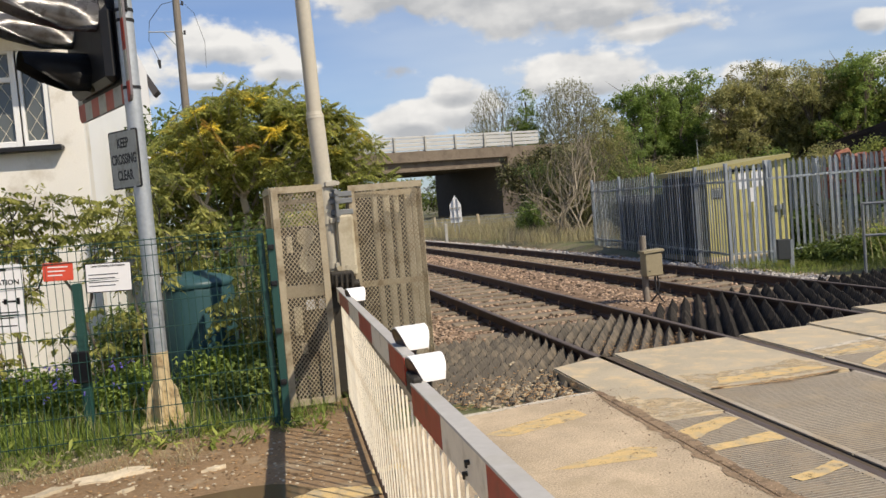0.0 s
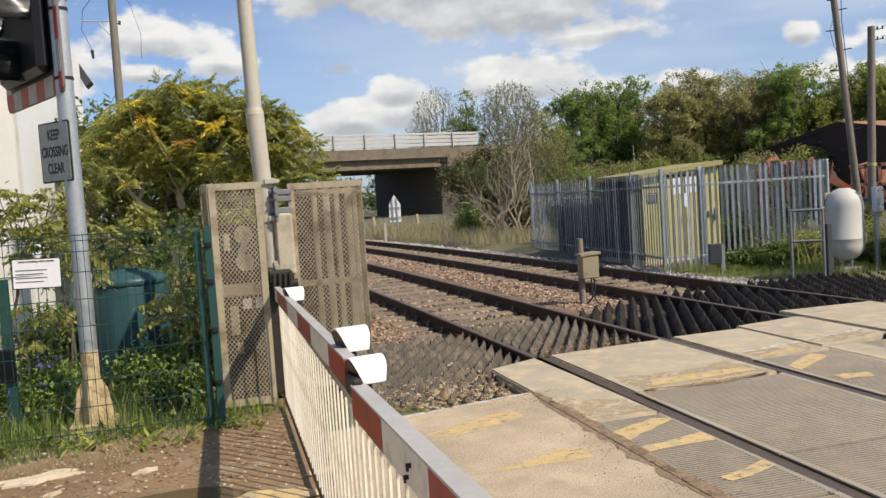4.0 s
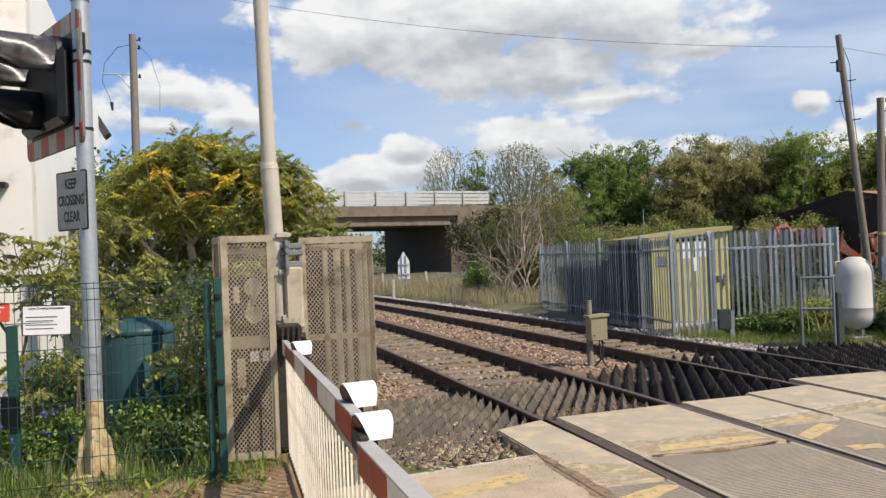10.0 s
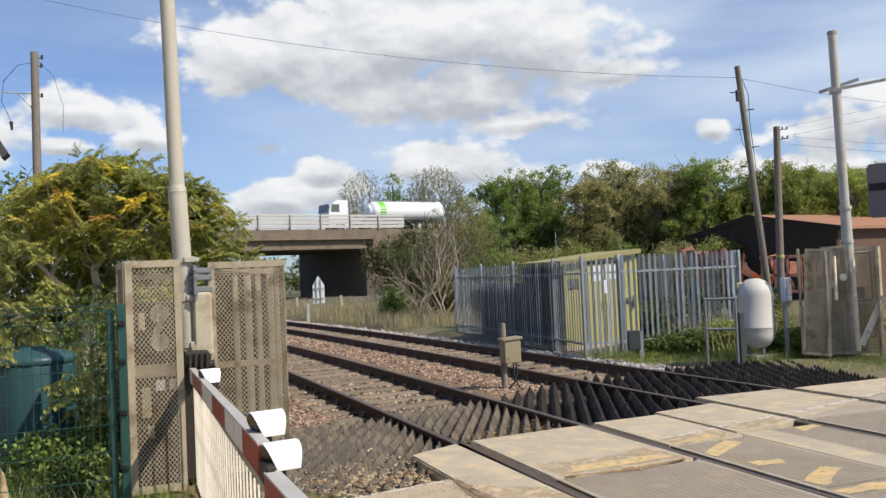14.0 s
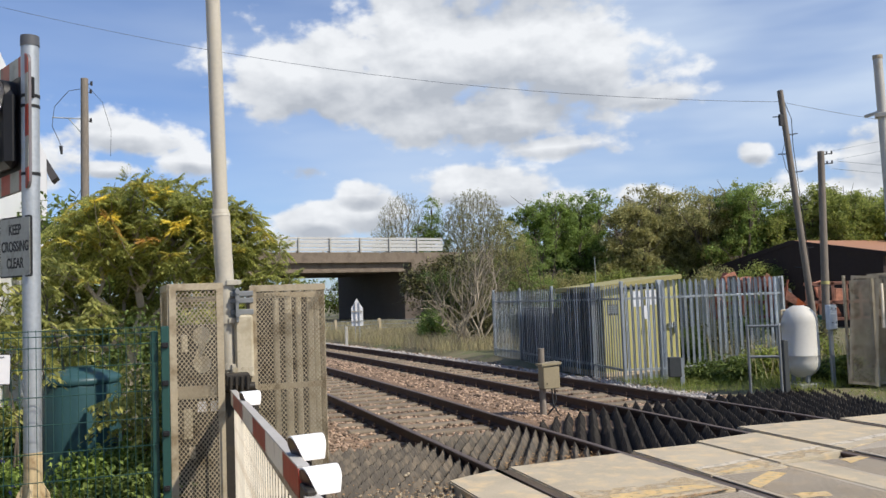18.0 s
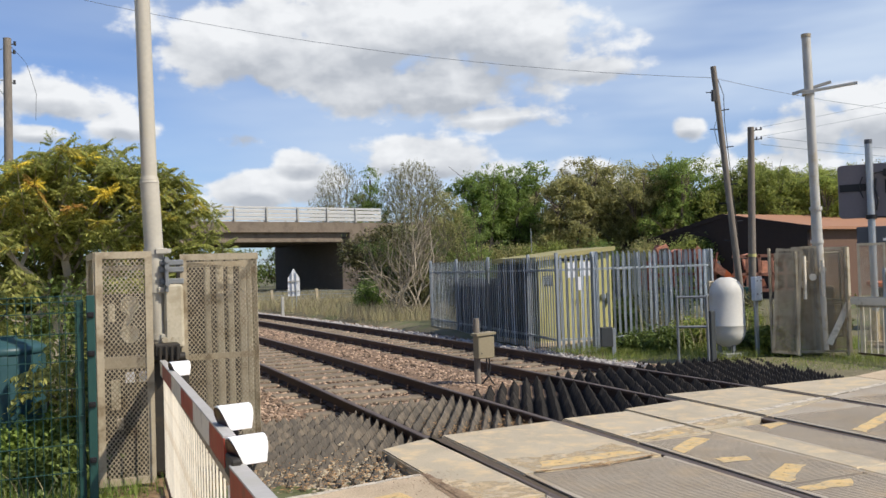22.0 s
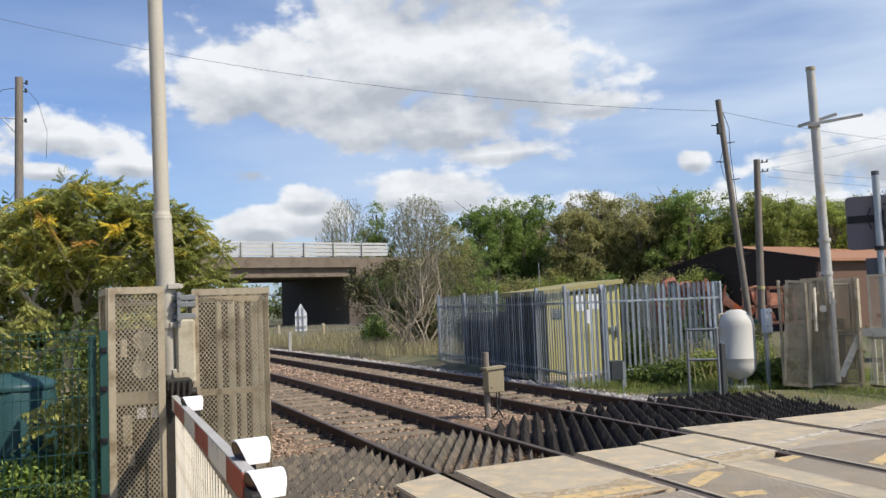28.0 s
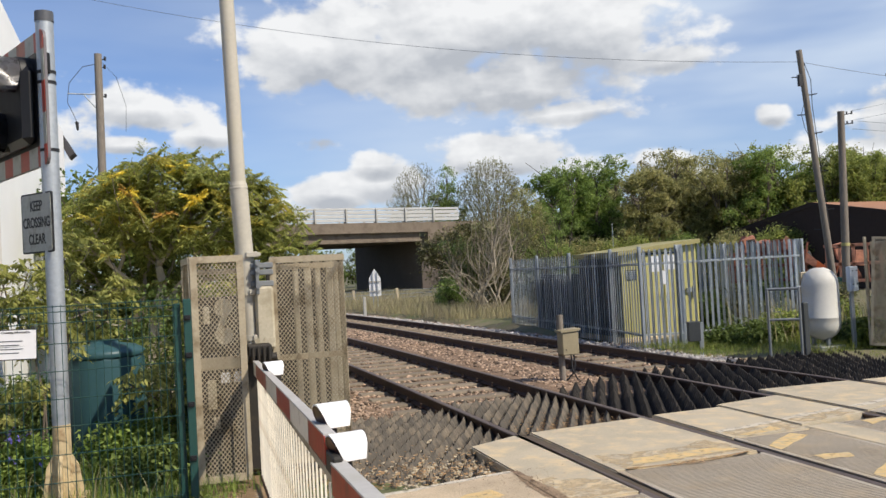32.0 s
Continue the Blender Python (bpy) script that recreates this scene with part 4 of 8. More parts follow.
def scatter_stones(name, label, mat, places, rng, parent=None):
    """Loose stones as one mesh: places is a list of (x, y, z, size)."""
    shapes = stone_mesh(rng)
    verts, faces = [], []
    for x, y, z, s in places:
        vs, fs = shapes[rng.randrange(len(shapes))]
        a = rng.uniform(0, 6.28)
        ca, sa = math.cos(a) * s, math.sin(a) * s
        o = len(verts)
        verts += [(x + v.x * ca - v.y * sa, y + v.x * sa + v.y * ca, z + v.z * s) for v in vs]
        faces += [tuple(i + o for i in f) for f in fs]
    ob = raw(name, verts, faces, mat, parent)
    tagged(ob, label, "stones", kind="stuff")
    return ob


def make_ballast():
    rng = random.Random(5)
    # the bed
    verts, faces = [], []
    ys = [6.9 + 0.5 * i for i in range(0, 150)]
    xs = [0.6, 1.1, 1.6, 2.4, 3.02, 3.8, 4.5, 5.0, 5.5, 6.0, 6.42, 7.2, 7.9, 8.5, 9.0, 9.5]
    for y in ys:
        for x in xs:
            edge = min(1.0, max(0.0, (x - 0.6) / 1.0)) * min(1.0, max(0.0, (9.5 - x) / 0.8))
            mid = 0.05 if 4.8 < x < 6.2 else (-0.045 if 2.5 < x < 5.0 or 6.0 < x < 8.4 else 0)
            z = -0.24 + 0.07 * edge + mid + 0.02 * fuzz(x, y, 2.0) - (0.1 if y < 10 else 0)
            verts.append((x + bend(y), y, z))
    n = len(xs)
    for j in range(len(ys) - 1):
        for i in range(n - 1):
            a = j * n + i
            faces.append((a, a + 1, a + n + 1, a + n))
    bed = raw("ballast_bed", verts, faces, M["ballast"], smooth=True)
    tagged(bed, "brown stone ballast bed under the tracks", "ballast", kind="structure")
    places = []
    for k in range(46000):
        y = 9.6 + 44 * rng.random() ** 2.2
        x = rng.uniform(0.75, 9.3)
        on_sleeper = 2.5 < x < 5.05 or 5.9 < x < 8.45
        if on_sleeper and ((y - 10.3) / 0.66) % 1 < 0.36 and rng.random() < 0.93:
            continue
        if y < (10.15 if x < 3 else min(11.9, 10.15 + (x - 3) * 0.5)):
            continue
        z = -0.165 + (0.045 if 4.9 < x < 6.1 else 0) - (0.028 if on_sleeper else 0) + rng.uniform(-0.022, 0.015)
        places.append((x + bend(y), y, z, rng.uniform(0.011, 0.031) * (1 + y / 50)))
    scatter_stones("ballast", "loose brown track ballast stones", M["ballast_stone"], places, rng)
    places = []
    for k in range(2600):
        y = 12.5 + 32 * rng.random() ** 1.6
        x = rng.gauss(8.62, 0.13)
        places.append((x + bend(y), y, -0.13 + rng.uniform(-0.03, 0.03), rng.uniform(0.02, 0.036) * (1 + y / 60)))
    scatter_stones("pale_ballast", "pale grey fresh ballast stones beside the far rail", M["ballast_pale"], places, rng)
    places = [(rng.uniform(0.6, 2.4), rng.uniform(6.5, 7.6), -0.1 + rng.uniform(-0.03, 0.02), rng.uniform(0.01, 0.03)) for k in range(1100)]
    places += [(rng.uniform(-3.2, 0.4), rng.uniform(4.6, 6.9), -0.012, rng.uniform(0.004, 0.016)) for k in range(900)]
    places += [(rng.uniform(9.9, 12.2), rng.uniform(9.35, 11.2), -0.02, rng.uniform(0.006, 0.018)) for k in range(160)]
    places = [p for p in places if ((p[0] + 0.5) / 0.68) ** 2 + ((p[1] - 5.02) / 0.34) ** 2 > 1]
    places += [(rng.uniform(0.6, 2.4), 6.85 + abs(rng.gauss(0, 0.55)), -0.11 + rng.uniform(-0.03, 0.03), rng.uniform(0.01, 0.028)) for k in range(1300)]
    scatter_stones("gravel", "scattered pale gravel on bare earth", M["stone_pale"], places, rng)
    places = [(rng.gauss(2.37, 0.05), 2.5 + 4.1 * rng.random(), 0.003, rng.uniform(0.0015, 0.005)) for k in range(900)]
    places += [(rng.gauss(2.35, 0.2), 3.6 + 3.0 * rng.random(), 0.002, rng.uniform(0.0015, 0.005)) for k in range(700)]
    scatter_stones("grit", "brown grit and crumbs along the joint of the deck", M["ballast_stone"], places, rng)


def island_material(name, base, spread):
    m = material(name, base, 0.95, spread=0.2, fine=60, coarse=9, bump=0.3)
    nt = m.node_tree
    bs = nt.nodes["Principled BSDF"]
    src = bs.inputs["Base Color"].links[0].from_socket
    geo = nt.nodes.new("ShaderNodeNewGeometry")
    ramp = nt.nodes.new("ShaderNodeMapRange")
    ramp.inputs["To Min"].default_value, ramp.inputs["To Max"].default_value = 1 - spread, 1 + spread
    nt.links.new(geo.outputs["Random Per Island"], ramp.inputs["Value"])
    mul = nt.nodes.new("ShaderNodeMix")
    mul.data_type, mul.blend_type = "RGBA", "MULTIPLY"
    mul.inputs["Factor"].default_value = 1
    nt.links.new(src, mul.inputs["A"])
    nt.links.new(ramp.outputs[0], mul.inputs["B"])
    nt.links.new(mul.outputs["Result"], bs.inputs["Base Color"])
    return m


M["litter"] = island_material("litter", (0.33, 0.20, 0.09), 0.6)
M["ballast_stone"] = island_material("ballast_stone", (0.315, 0.225, 0.155), 0.75)
M["ballast_pale"] = island_material("ballast_pale", (0.40, 0.37, 0.34), 0.35)
make_ballast()


# ---- serrated rubber panels that keep people off the track ----
def inside(poly, x, y):
    c, n = False, len(poly)
    for i in range(n):
        (x1, y1), (x2, y2) = poly[i], poly[(i + 1) % n]
        if (y1 > y) != (y2 > y) and x < (x2 - x1) * (y - y1) / (y2 - y1) + x1:
            c = not c
    return c


def make_guards():
    areas = [
        [(0.55, 6.95), (2.32, 6.78), (2.36, 7.62), (2.9, 7.9), (2.88, 10.15), (0.75, 10.1)],
        [(3.16, 8.02), (4.43, 8.16), (4.38, 10.75), (3.0, 10.5)],
        [(4.64, 8.28), (6.30, 8.36), (6.22, 11.75), (4.55, 10.75)],
        [(6.53, 9.06), (7.82, 9.02), (7.74, 11.95), (6.4, 11.85)],
        [(8.03, 9.03), (9.62, 9.02), (10.35, 12.25), (7.92, 11.95)],
    ]
    rng = random.Random(8)
    for number, poly in enumerate(areas):
        px, py, h, saddle = (0.142, 0.104, 0.142, 0.72) if number < 2 else (0.19, 0.13, 0.172, 0.64)
        g = thing("trespass_guard", "dark rubber guard panels with rows of sharp serrated ridges", "guard", group="trespass guards beside the road", kind="structure")
        xs, ys = [p[0] for p in poly], [p[1] for p in poly]
        panels = {}
        i0, i1 = int((min(xs) - 4) / px), int((max(xs) + 1) / px)
        j0, j1 = int(min(ys) / py), int(max(ys) / py) + 1
        for j in range(j0, j1):
            for i in range(i0 - 40, i1 + 40):
                y = j * py
                x = i * px + (j - j0) * py * 0.5
                if not inside(poly, x, y):
                    continue
                key = int((y - min(ys)) / 0.92)
                verts, faces = panels.setdefault(key, ([], []))
                o = len(verts)
                a, b = px * 0.5, py * 0.5
                z0 = -0.16
                tilt = rng.uniform(-0.012, 0.012)
                hh = h * rng.uniform(0.9, 1.06)
                dx, dy = b * 0.5, b
                # ridge tooth along the slanting row: saddle, apex, saddle with sloping flanks
                verts += [(x - dx - a, y - dy, z0), (x - dx + a, y - dy, z0), (x + dx + a, y + dy, z0), (x + dx - a, y + dy, z0),
                          (x - dx, y - dy, z0 + hh * saddle), (x + tilt, y, z0 + hh), (x + dx, y + dy, z0 + hh * saddle)]
                faces += [(o, o + 4, o + 5), (o, o + 5, o + 3), (o + 3, o + 5, o + 6), (o + 1, o + 5, o + 4), (o + 1, o + 2, o + 5), (o + 2, o + 6, o + 5), (o, o + 1, o + 4), (o + 2, o + 3, o + 6)]
        # the two near areas take the dusty tone with sunlight in it
        for key, (verts, faces) in sorted(panels.items()):
            raw("panel", verts, faces, M["guard_dusty_sunlit" if number < 2 else "guard"], g)
        bm = bmnew()
        cx, cy = sum(xs) / len(xs), sum(ys) / len(ys)
        prism(bm, [(cx + (x - cx) * 1.0, y, -0.24) for x, y in poly], 0.085)
        part("base", bm, M["guard_dusty_sunlit" if number < 2 else "guard"], g)


make_guards()


def make_litter():
    """Leaf litter and crumbs blown onto the deck, the guards and the earth."""
    rng = random.Random(18)
    verts, faces = [], []

    def bit(x, y, z, s):
        a, t = rng.uniform(0, 6.28), rng.uniform(-0.5, 0.5)
        ux, uy, uz = math.cos(a) * s, math.sin(a) * s, t * s * 0.6
        vx, vy, vz = -math.sin(a) * s * 0.5, math.cos(a) * s * 0.5, rng.uniform(-0.3, 0.3) * s
        o = len(verts)
        verts.extend([(x - ux, y - uy, z + abs(uz)), (x + vx, y + vy, z + abs(vz)), (x + ux, y + uy, z + abs(uz)), (x - vx, y - vy, z + abs(vz))])
        faces.append((o, o + 1, o + 2, o + 3))

    for k in range(900):
        x = rng.uniform(3.2, 4.35)
        bit(x, 6.17 + 0.06 * math.sin(x * 3) + rng.gauss(0, 0.022 + 0.015 * math.sin(x * 7)), 0.004, rng.uniform(0.004, 0.014))
    for k in range(1500):
        bit(rng.uniform(0.6, 2.4), 6.7 + abs(rng.gauss(0, 0.5)), rng.uniform(-0.12, -0.02), rng.uniform(0.01, 0.028))
    for k in range(700):
        bit(rng.uniform(3.2, 4.4), 8.2 + abs(rng.gauss(0, 0.5)), rng.uniform(-0.12, -0.06), rng.uniform(0.01, 0.028))
    for k in range(1600):
        bit(rng.uniform(-3.2, 0.4), rng.gauss(5.9, 0.45), -0.008, rng.uniform(0.006, 0.022))
    keep = [f for f in faces if ((verts[f[0]][0] + 0.5) / 0.68) ** 2 + ((verts[f[0]][1] - 5.02) / 0.34) ** 2 > 1]
    verts, faces = [verts[i] for f in keep for i in f], [(4 * k, 4 * k + 1, 4 * k + 2, 4 * k + 3) for k in range(len(keep))]
    ob = raw("leaf_litter", verts, faces, M["litter"])
    tagged(ob, "dry brown leaf litter and crumbs on deck and earth", "litter", kind="stuff")


make_litter()


# ---- barrier machines in their mesh cages ----
def diamond_mesh(bm, o, ux, w, h, pitch=0.045, strand=0.0125, th=0.004):
    """Expanded-metal sheet from corner o, along ux (unit) for w and up for h."""
    o, ux, up = Vector(o), Vector(ux), Vector((0, 0, 1))
    nrm = ux.cross(up)
    slope = 1.25
    for s in (1, -1):
        c = -h / slope
        while c < w + h / slope:
            # line x = c + z/slope (s=1) or x = c + (h-z)/slope (s=-1)
            z0, z1 = max(0.0, -c * slope), min(h, (w - c) * slope)
            if z1 - z0 > 0.02:
                pts = []
                for z in (z0, z1):
                    x = c + z / slope
                    pts.append((x, z if s == 1 else h - z))
                d = Vector((pts[1][0] - pts[0][0], pts[1][1] - pts[0][1])).normalized()
                n2 = Vector((-d.y, d.x)) * strand / 2
                q = []
                for off in (th * 0.5 * s, th * 0.5 * s + th):
                    for (x, z), sg in ((pts[0], 1), (pts[0], -1), (pts[1], -1), (pts[1], 1)):
                        q.append(bm.verts.new(o + ux * (x + n2.x * sg) + up * (z + n2.y * sg) + nrm * off))
                for f in ((0, 1, 2, 3), (7, 6, 5, 4), (0, 3, 7, 4), (1, 5, 6, 2)):
                    bm.faces.new([q[i] for i in f])
            c += pitch


def cage_panel(parent, o, ux, w, h, rim=0.055, label="", pitch=0.034, strand=0.0064, mat="cage", lean=0.0, uprights=(True, True)):
    ux, up = Vector(ux).normalized(), Vector((0, 0, 1))
    o = Vector(o)
    bm = bmnew()
    diamond_mesh(bm, o, ux, w, h, pitch, strand)
    if lean:
        bmesh.ops.rotate(bm, cent=o, matrix=Matrix.Rotation(radians(lean), 3, ux.cross(up)), verts=bm.verts)
    p = part("mesh_panel", bm, M[mat], parent, label)
    bm = bmnew()
    R = Matrix((ux, ux.cross(up) * -1, up)).transposed()
    bars = [((w / 2, 0, h - rim / 2), (w, 0.028, rim)), ((w / 2, 0, rim / 2), (w, 0.028, rim)), ((rim / 2, 0, h / 2), (rim, 0.028, h - 2 * rim)), ((w - rim / 2, 0, h / 2), (rim, 0.028, h - 2 * rim))]
    for c, s in bars[:2] + [b for b, kept in zip(bars[2:], uprights) if kept]:
        box(bm, o + R @ Vector(c), s, R)
    if lean:
        bmesh.ops.rotate(bm, cent=o, matrix=Matrix.Rotation(radians(lean), 3, ux.cross(up)), verts=bm.verts)
    part("rim", bm, M[mat], p)
    return p


def hood_lamp(parent, m, mat_key="reflector"):
    """A boom lamp with a white D-shaped hood."""
    # half-round hood, its open end raked back towards the foot and the closed end drawn in below
    def shell(r, x0, x1):
        bm = bmnew()
        outer = [(math.cos(math.pi * i / 10) * r, 0.032 + math.sin(math.pi * i / 10) * r) for i in range(11)] + [(-r, 0.0), (r, 0.0)]
        prism(bm, [(0.0, y, z) for y, z in outer], 1.0, (1, 0, 0))
        for v in bm.verts:
            f = max(0.0, 1 - v.co.z / 0.094)
            v.co.x = x0 + 0.034 * f ** 1.4 if v.co.x < 0.5 else x1 - 0.014 * f
        bmesh.ops.transform(bm, matrix=m, verts=bm.verts)
        return bm

    lamp = part("boom_lamp", shell(0.062, -0.006, 0.128), M[mat_key], parent, "white hooded boom lamp")
    bm = shell(0.055, -0.0095, 0.045)
    part("lens", bm, M["lens_dark"], lamp)
    bm = bmnew()
    box(bm, (0.05, 0, -0.02), (0.05, 0.05, 0.05), bevel=0.005)
    bmesh.ops.transform(bm, matrix=m, verts=bm.verts)
    part("bracket", bm, M["black"], lamp)


M["lens_dark"] = material("lens_dark_red", (0.035, 0.012, 0.01), 0.3, spread=0.1, fine=20, coarse=2, bump=0.0)
M["boom_top"] = material("boom_top", (0.47, 0.45, 0.41), 0.55, 0.0, spread=0.12, fine=30, coarse=2, bump=0.05, dirt=(0.42, 0.40, 0.34), dirt_amount=0.3)


def make_boom(t, x, y0, bands, ztop, skirt_to, lamps, zs=0.0, slope=0.006, knee=None):
    """A boom that runs along -y from its pivot at y0, in red and white lengths, with a hanging skirt. knee: where a second, lower section is bolted on (y, its top there, its slope)."""

    def rise(y):
        if knee and y < knee[0]:
            return knee[1] + (knee[0] - y) * knee[2]
        return ztop + (y0 - y) * slope

    deep = 0.125 if not knee else 0.112
    yprev = y0
    for y, colour in bands:
        if not colour:
            yprev = y
            continue
        bm = bmnew()
        ya = yprev - (0.001 if knee and abs(yprev - knee[0]) < 0.001 else 0)
        za, zb = rise(ya), rise(y + 0.0005)
        half = 0.026 if knee and ya < knee[0] else 0.021
        prism(bm, [(x - 0.021, ya, za - deep), (x - 0.021 + 2 * half, ya, za - deep), (x - 0.021 + 2 * half, ya, za - 0.004), (x - 0.021, ya, za - 0.004)], y - ya, (0, 1, (zb - za) / (y - ya)))
        part("boom_band", bm, M["red_paint" if colour == "r" else "white_paint"], t, "red boom length" if colour == "r" else "white boom length")
        yprev = y
    y_end = bands[-1][0]
    for ya, yb, wide in ([(y0, knee[0] + 0.14, 0.021), (knee[0] - 0.001, y_end, 0.026)] if knee else [(y0, y_end, 0.021)]):
        bm = bmnew()
        za, zb = rise(ya), rise(yb)
        prism(bm, [(x - 0.023, ya, za - 0.004), (x - 0.019 + 2 * wide, ya, za - 0.004), (x - 0.019 + 2 * wide, ya, za + 0.004), (x - 0.023, ya, za + 0.004)], yb - ya, (0, 1, (zb - za) / (yb - ya)))
        part("boom_top", bm, M["boom_top"], t)
    if knee:
        # bolted splice and the bolts along the second section
        bm = bmnew()
        box(bm, (x, knee[0] + 0.07, rise(knee[0] + 0.1) - 0.095), (0.034, 0.2, 0.08), bevel=0.006)
        part("splice", bm, M["machine_dark"], t)
        for y, dz in ((2.08, -0.05), (2.12, -0.09), (1.2, -0.06)):
            bm = bmnew()
            tube(bm, (x - 0.034, y, rise(y) + dz), (x - 0.02, y, rise(y) + dz), 0.007, n=6)
            tube(bm, (x - 0.03, y, rise(y) + dz), (x - 0.03, y, rise(y) + dz - 0.014), 0.004, n=5)
            part("bolt", bm, M["machine_dark"], t)
    # skirt
    first = None
    y = y0 - 0.12
    while y > skirt_to:
        m = Matrix.Translation((x, y, zs))
        zt = rise(y) - deep
        if first is None:
            bm = bmnew()
            box(bm, (0, 0, 0.06 + (zt - 0.06) / 2), (0.008, 0.012, zt - 0.06))
            first = part("skirt_bar", bm, M["skirt_paint"], t)
            first.matrix_basis = m
        else:
            o = again("skirt_bar", first, m, t)
        y -= 0.125
    bm = bmnew()
    box(bm, (x, (y0 - 0.1 + skirt_to) / 2, 0.055 + zs), (0.022, y0 - 0.1 - skirt_to, 0.035), bevel=0.004)
    part("skirt_rail", bm, M["rail_rust"], t)
    bm = bmnew()
    box(bm, (x, (y0 - 0.1 + skirt_to) / 2, rise((y0 + skirt_to) / 2) - deep - 0.025), (0.03, y0 - 0.1 - skirt_to, 0.03), Rx(-0.34))
    part("skirt_hinge", bm, M["cage"], t)
    for y, dz in lamps:
        hood_lamp(t, pose(x - 0.008, y, rise(y) + dz, 0, 0, 13))


def make_near_barrier():
    t = thing("barrier", "lowered red and white level crossing barrier with a hanging skirt", "barrier", pose(0, 0, 0), group="crossing barriers")
    make_boom(t, 0.435, 7.25, [(6.95, "w"), (5.96, "r"), (5.17, "w"), (4.42, "r"), (3.69, "w"), (3.2, "r"), (3.06, ""), (2.47, "r"), (1.89, "w"), (1.30, "r"), (0.7, "w"), (0.1, "r")], 0.985, 0.2, ((6.2, -0.03), (3.47, -0.012), (3.14, -0.085)), slope=0.0195, knee=(3.06, 0.987, 0.044))
    # machine behind the mesh, its case coloured dark for the shade in there
    bm = bmnew()
    box(bm, (0.45, 7.72, 0.5), (0.42, 0.5, 0.95), bevel=0.03)
    part("machine_case", bm, M["machine_dark"], t)
    bm = bmnew()
    box(bm, (0.56, 7.78, 1.32), (0.16, 0.3, 0.55), bevel=0.02)
    part("upper_case", bm, M["cage_pale"], t)
    bm = bmnew()
    box(bm, (0.48, 7.42, 1.06), (0.2, 0.22, 0.1), bevel=0.01)
    tube(bm, (0.36, 7.36, 1.0), (0.62, 7.36, 1.0), 0.035)
    for k in range(4):
        tube(bm, (0.42 + k * 0.045, 7.3, 0.96 + 0.02 * (k % 2)), (0.42 + k * 0.045, 7.3, 1.09), 0.014, n=6)
    part("pivot", bm, M["machine_dark"], t)
    for x, z in ((0.545, 1.135), (0.60, 1.135), (0.47, 1.135)):
        bm = bmnew()
        tube(bm, (x, 7.46, z), (x, 7.50, z), 0.024, n=8)
        part("bolt", bm, M["cage_pale"], t)
    bm = bmnew()
    for zz in (1.72, 1.62, 1.78):
        box(bm, (0.55, 7.70, zz), (0.2, 0.06, 0.05), bevel=0.008)
    box(bm, (0.505, 7.66, 1.68), (0.03, 0.12, 0.3), bevel=0.005)
    for zz in (1.6, 1.74, 1.8):
        tube(bm, (0.51, 7.58, zz), (0.51, 7.64, zz), 0.022, n=8)
    part("bracket", bm, M["rail_grey"], t)
    # arm and chain wheel seen through the left panel
    for z, r in ((1.44, 0.075), (1.2, 0.07)):
        bm = bmnew()
        tube(bm, (0.2, 7.40, z), (0.2, 7.46, z), r, n=14)
        part("pulley", bm, M["machine_cream"], t)
    bm = bmnew()
    box(bm, (0.19, 7.44, 1.32), (0.05, 0.03, 0.26), Ry(20))
    part("linkage", bm, M["machine_cream"], t)
    for x, z, sx, sz in ((0.06, 1.38, 0.05, 0.14), (0.08, 0.72, 0.07, 0.24), (0.11, 0.48, 0.05, 0.09)):
        bm = bmnew()
        box(bm, (x, 7.42, z), (sx, 0.05, sz), bevel=0.006)
        part("relay", bm, M["machine_cream"], t)
    for z, h in ((0.98, 0.1), (1.74, 0.04)):
        bm = bmnew()
        box(bm, (0.16, 7.36, z), (0.36, 0.03, h), bevel=0.006)
        part("frame_bar", bm, M["cage"], t)
    for x, w in ((0.19, 0.07), (0.30, 0.08)):
        bm = bmnew()
        box(bm, (x, 7.335, 0.86), (w, 0.004, 0.085))
        part("maker_plate", bm, M["white_sign"], t)
    # added dark sheet: the shade seen through the left mesh panel
    bm = bmnew()
    box(bm, (0.17, 7.66, 0.78), (0.40, 0.05, 1.5), bevel=0.01)
    part("back_panel", bm, M["machine_dark"], t)
    c = thing("machine_cage", "tan expanded-mesh steel cage round the barrier machine", "cage", group="mesh cages round the machines")
    cage_panel(c, (-0.055, 7.27, 0.02), (1, 0, 0), 0.425, 1.85)
    cage_panel(c, (-0.055, 7.27, 0.02), (-0.08, 1, 0), 0.85, 1.85)
    cage_panel(c, (0.62, 7.70, 0.02), (1, -0.10, 0), 0.645, 1.83, uprights=(True, False))
    cage_panel(c, (1.265, 7.64, 0.02), (0.10, 1, 0), 0.80, 1.83, uprights=(False, True))
    for x, y, w in ((0.88, 8.0, 0.05), (0.98, 7.93, 0.06), (1.08, 7.98, 0.05), (1.18, 7.92, 0.06), (1.25, 8.02, 0.05)):
        bm = bmnew()
        box(bm, (x, y, 0.92), (w, 0.03, 1.8), bevel=0.005)
        for k in range(34):
            box(bm, (x, y - 0.02, 0.08 + k * 0.052), (w * 0.45, 0.012, 0.026))
        part("upright", bm, M["cage_pale"], c)
    # added dark sheet behind the right mesh panel, for the shade inside
    bm = bmnew()
    box(bm, (0.93, 8.12, 0.92), (0.62, 0.03, 1.76), bevel=0.005)
    part("back_panel", bm, M["machine_dark"], c)
    for z in (1.76, 0.95):
        bm = bmnew()
        box(bm, (0.95, 7.76, z), (0.6, 0.02, 0.05))
        part("crossbar", bm, M["cage"], c)
    # tall mast
    m = thing("barrier_mast", "tall grey painted steel mast beside the barrier", "mast", group="tall masts")
    bm = bmnew()
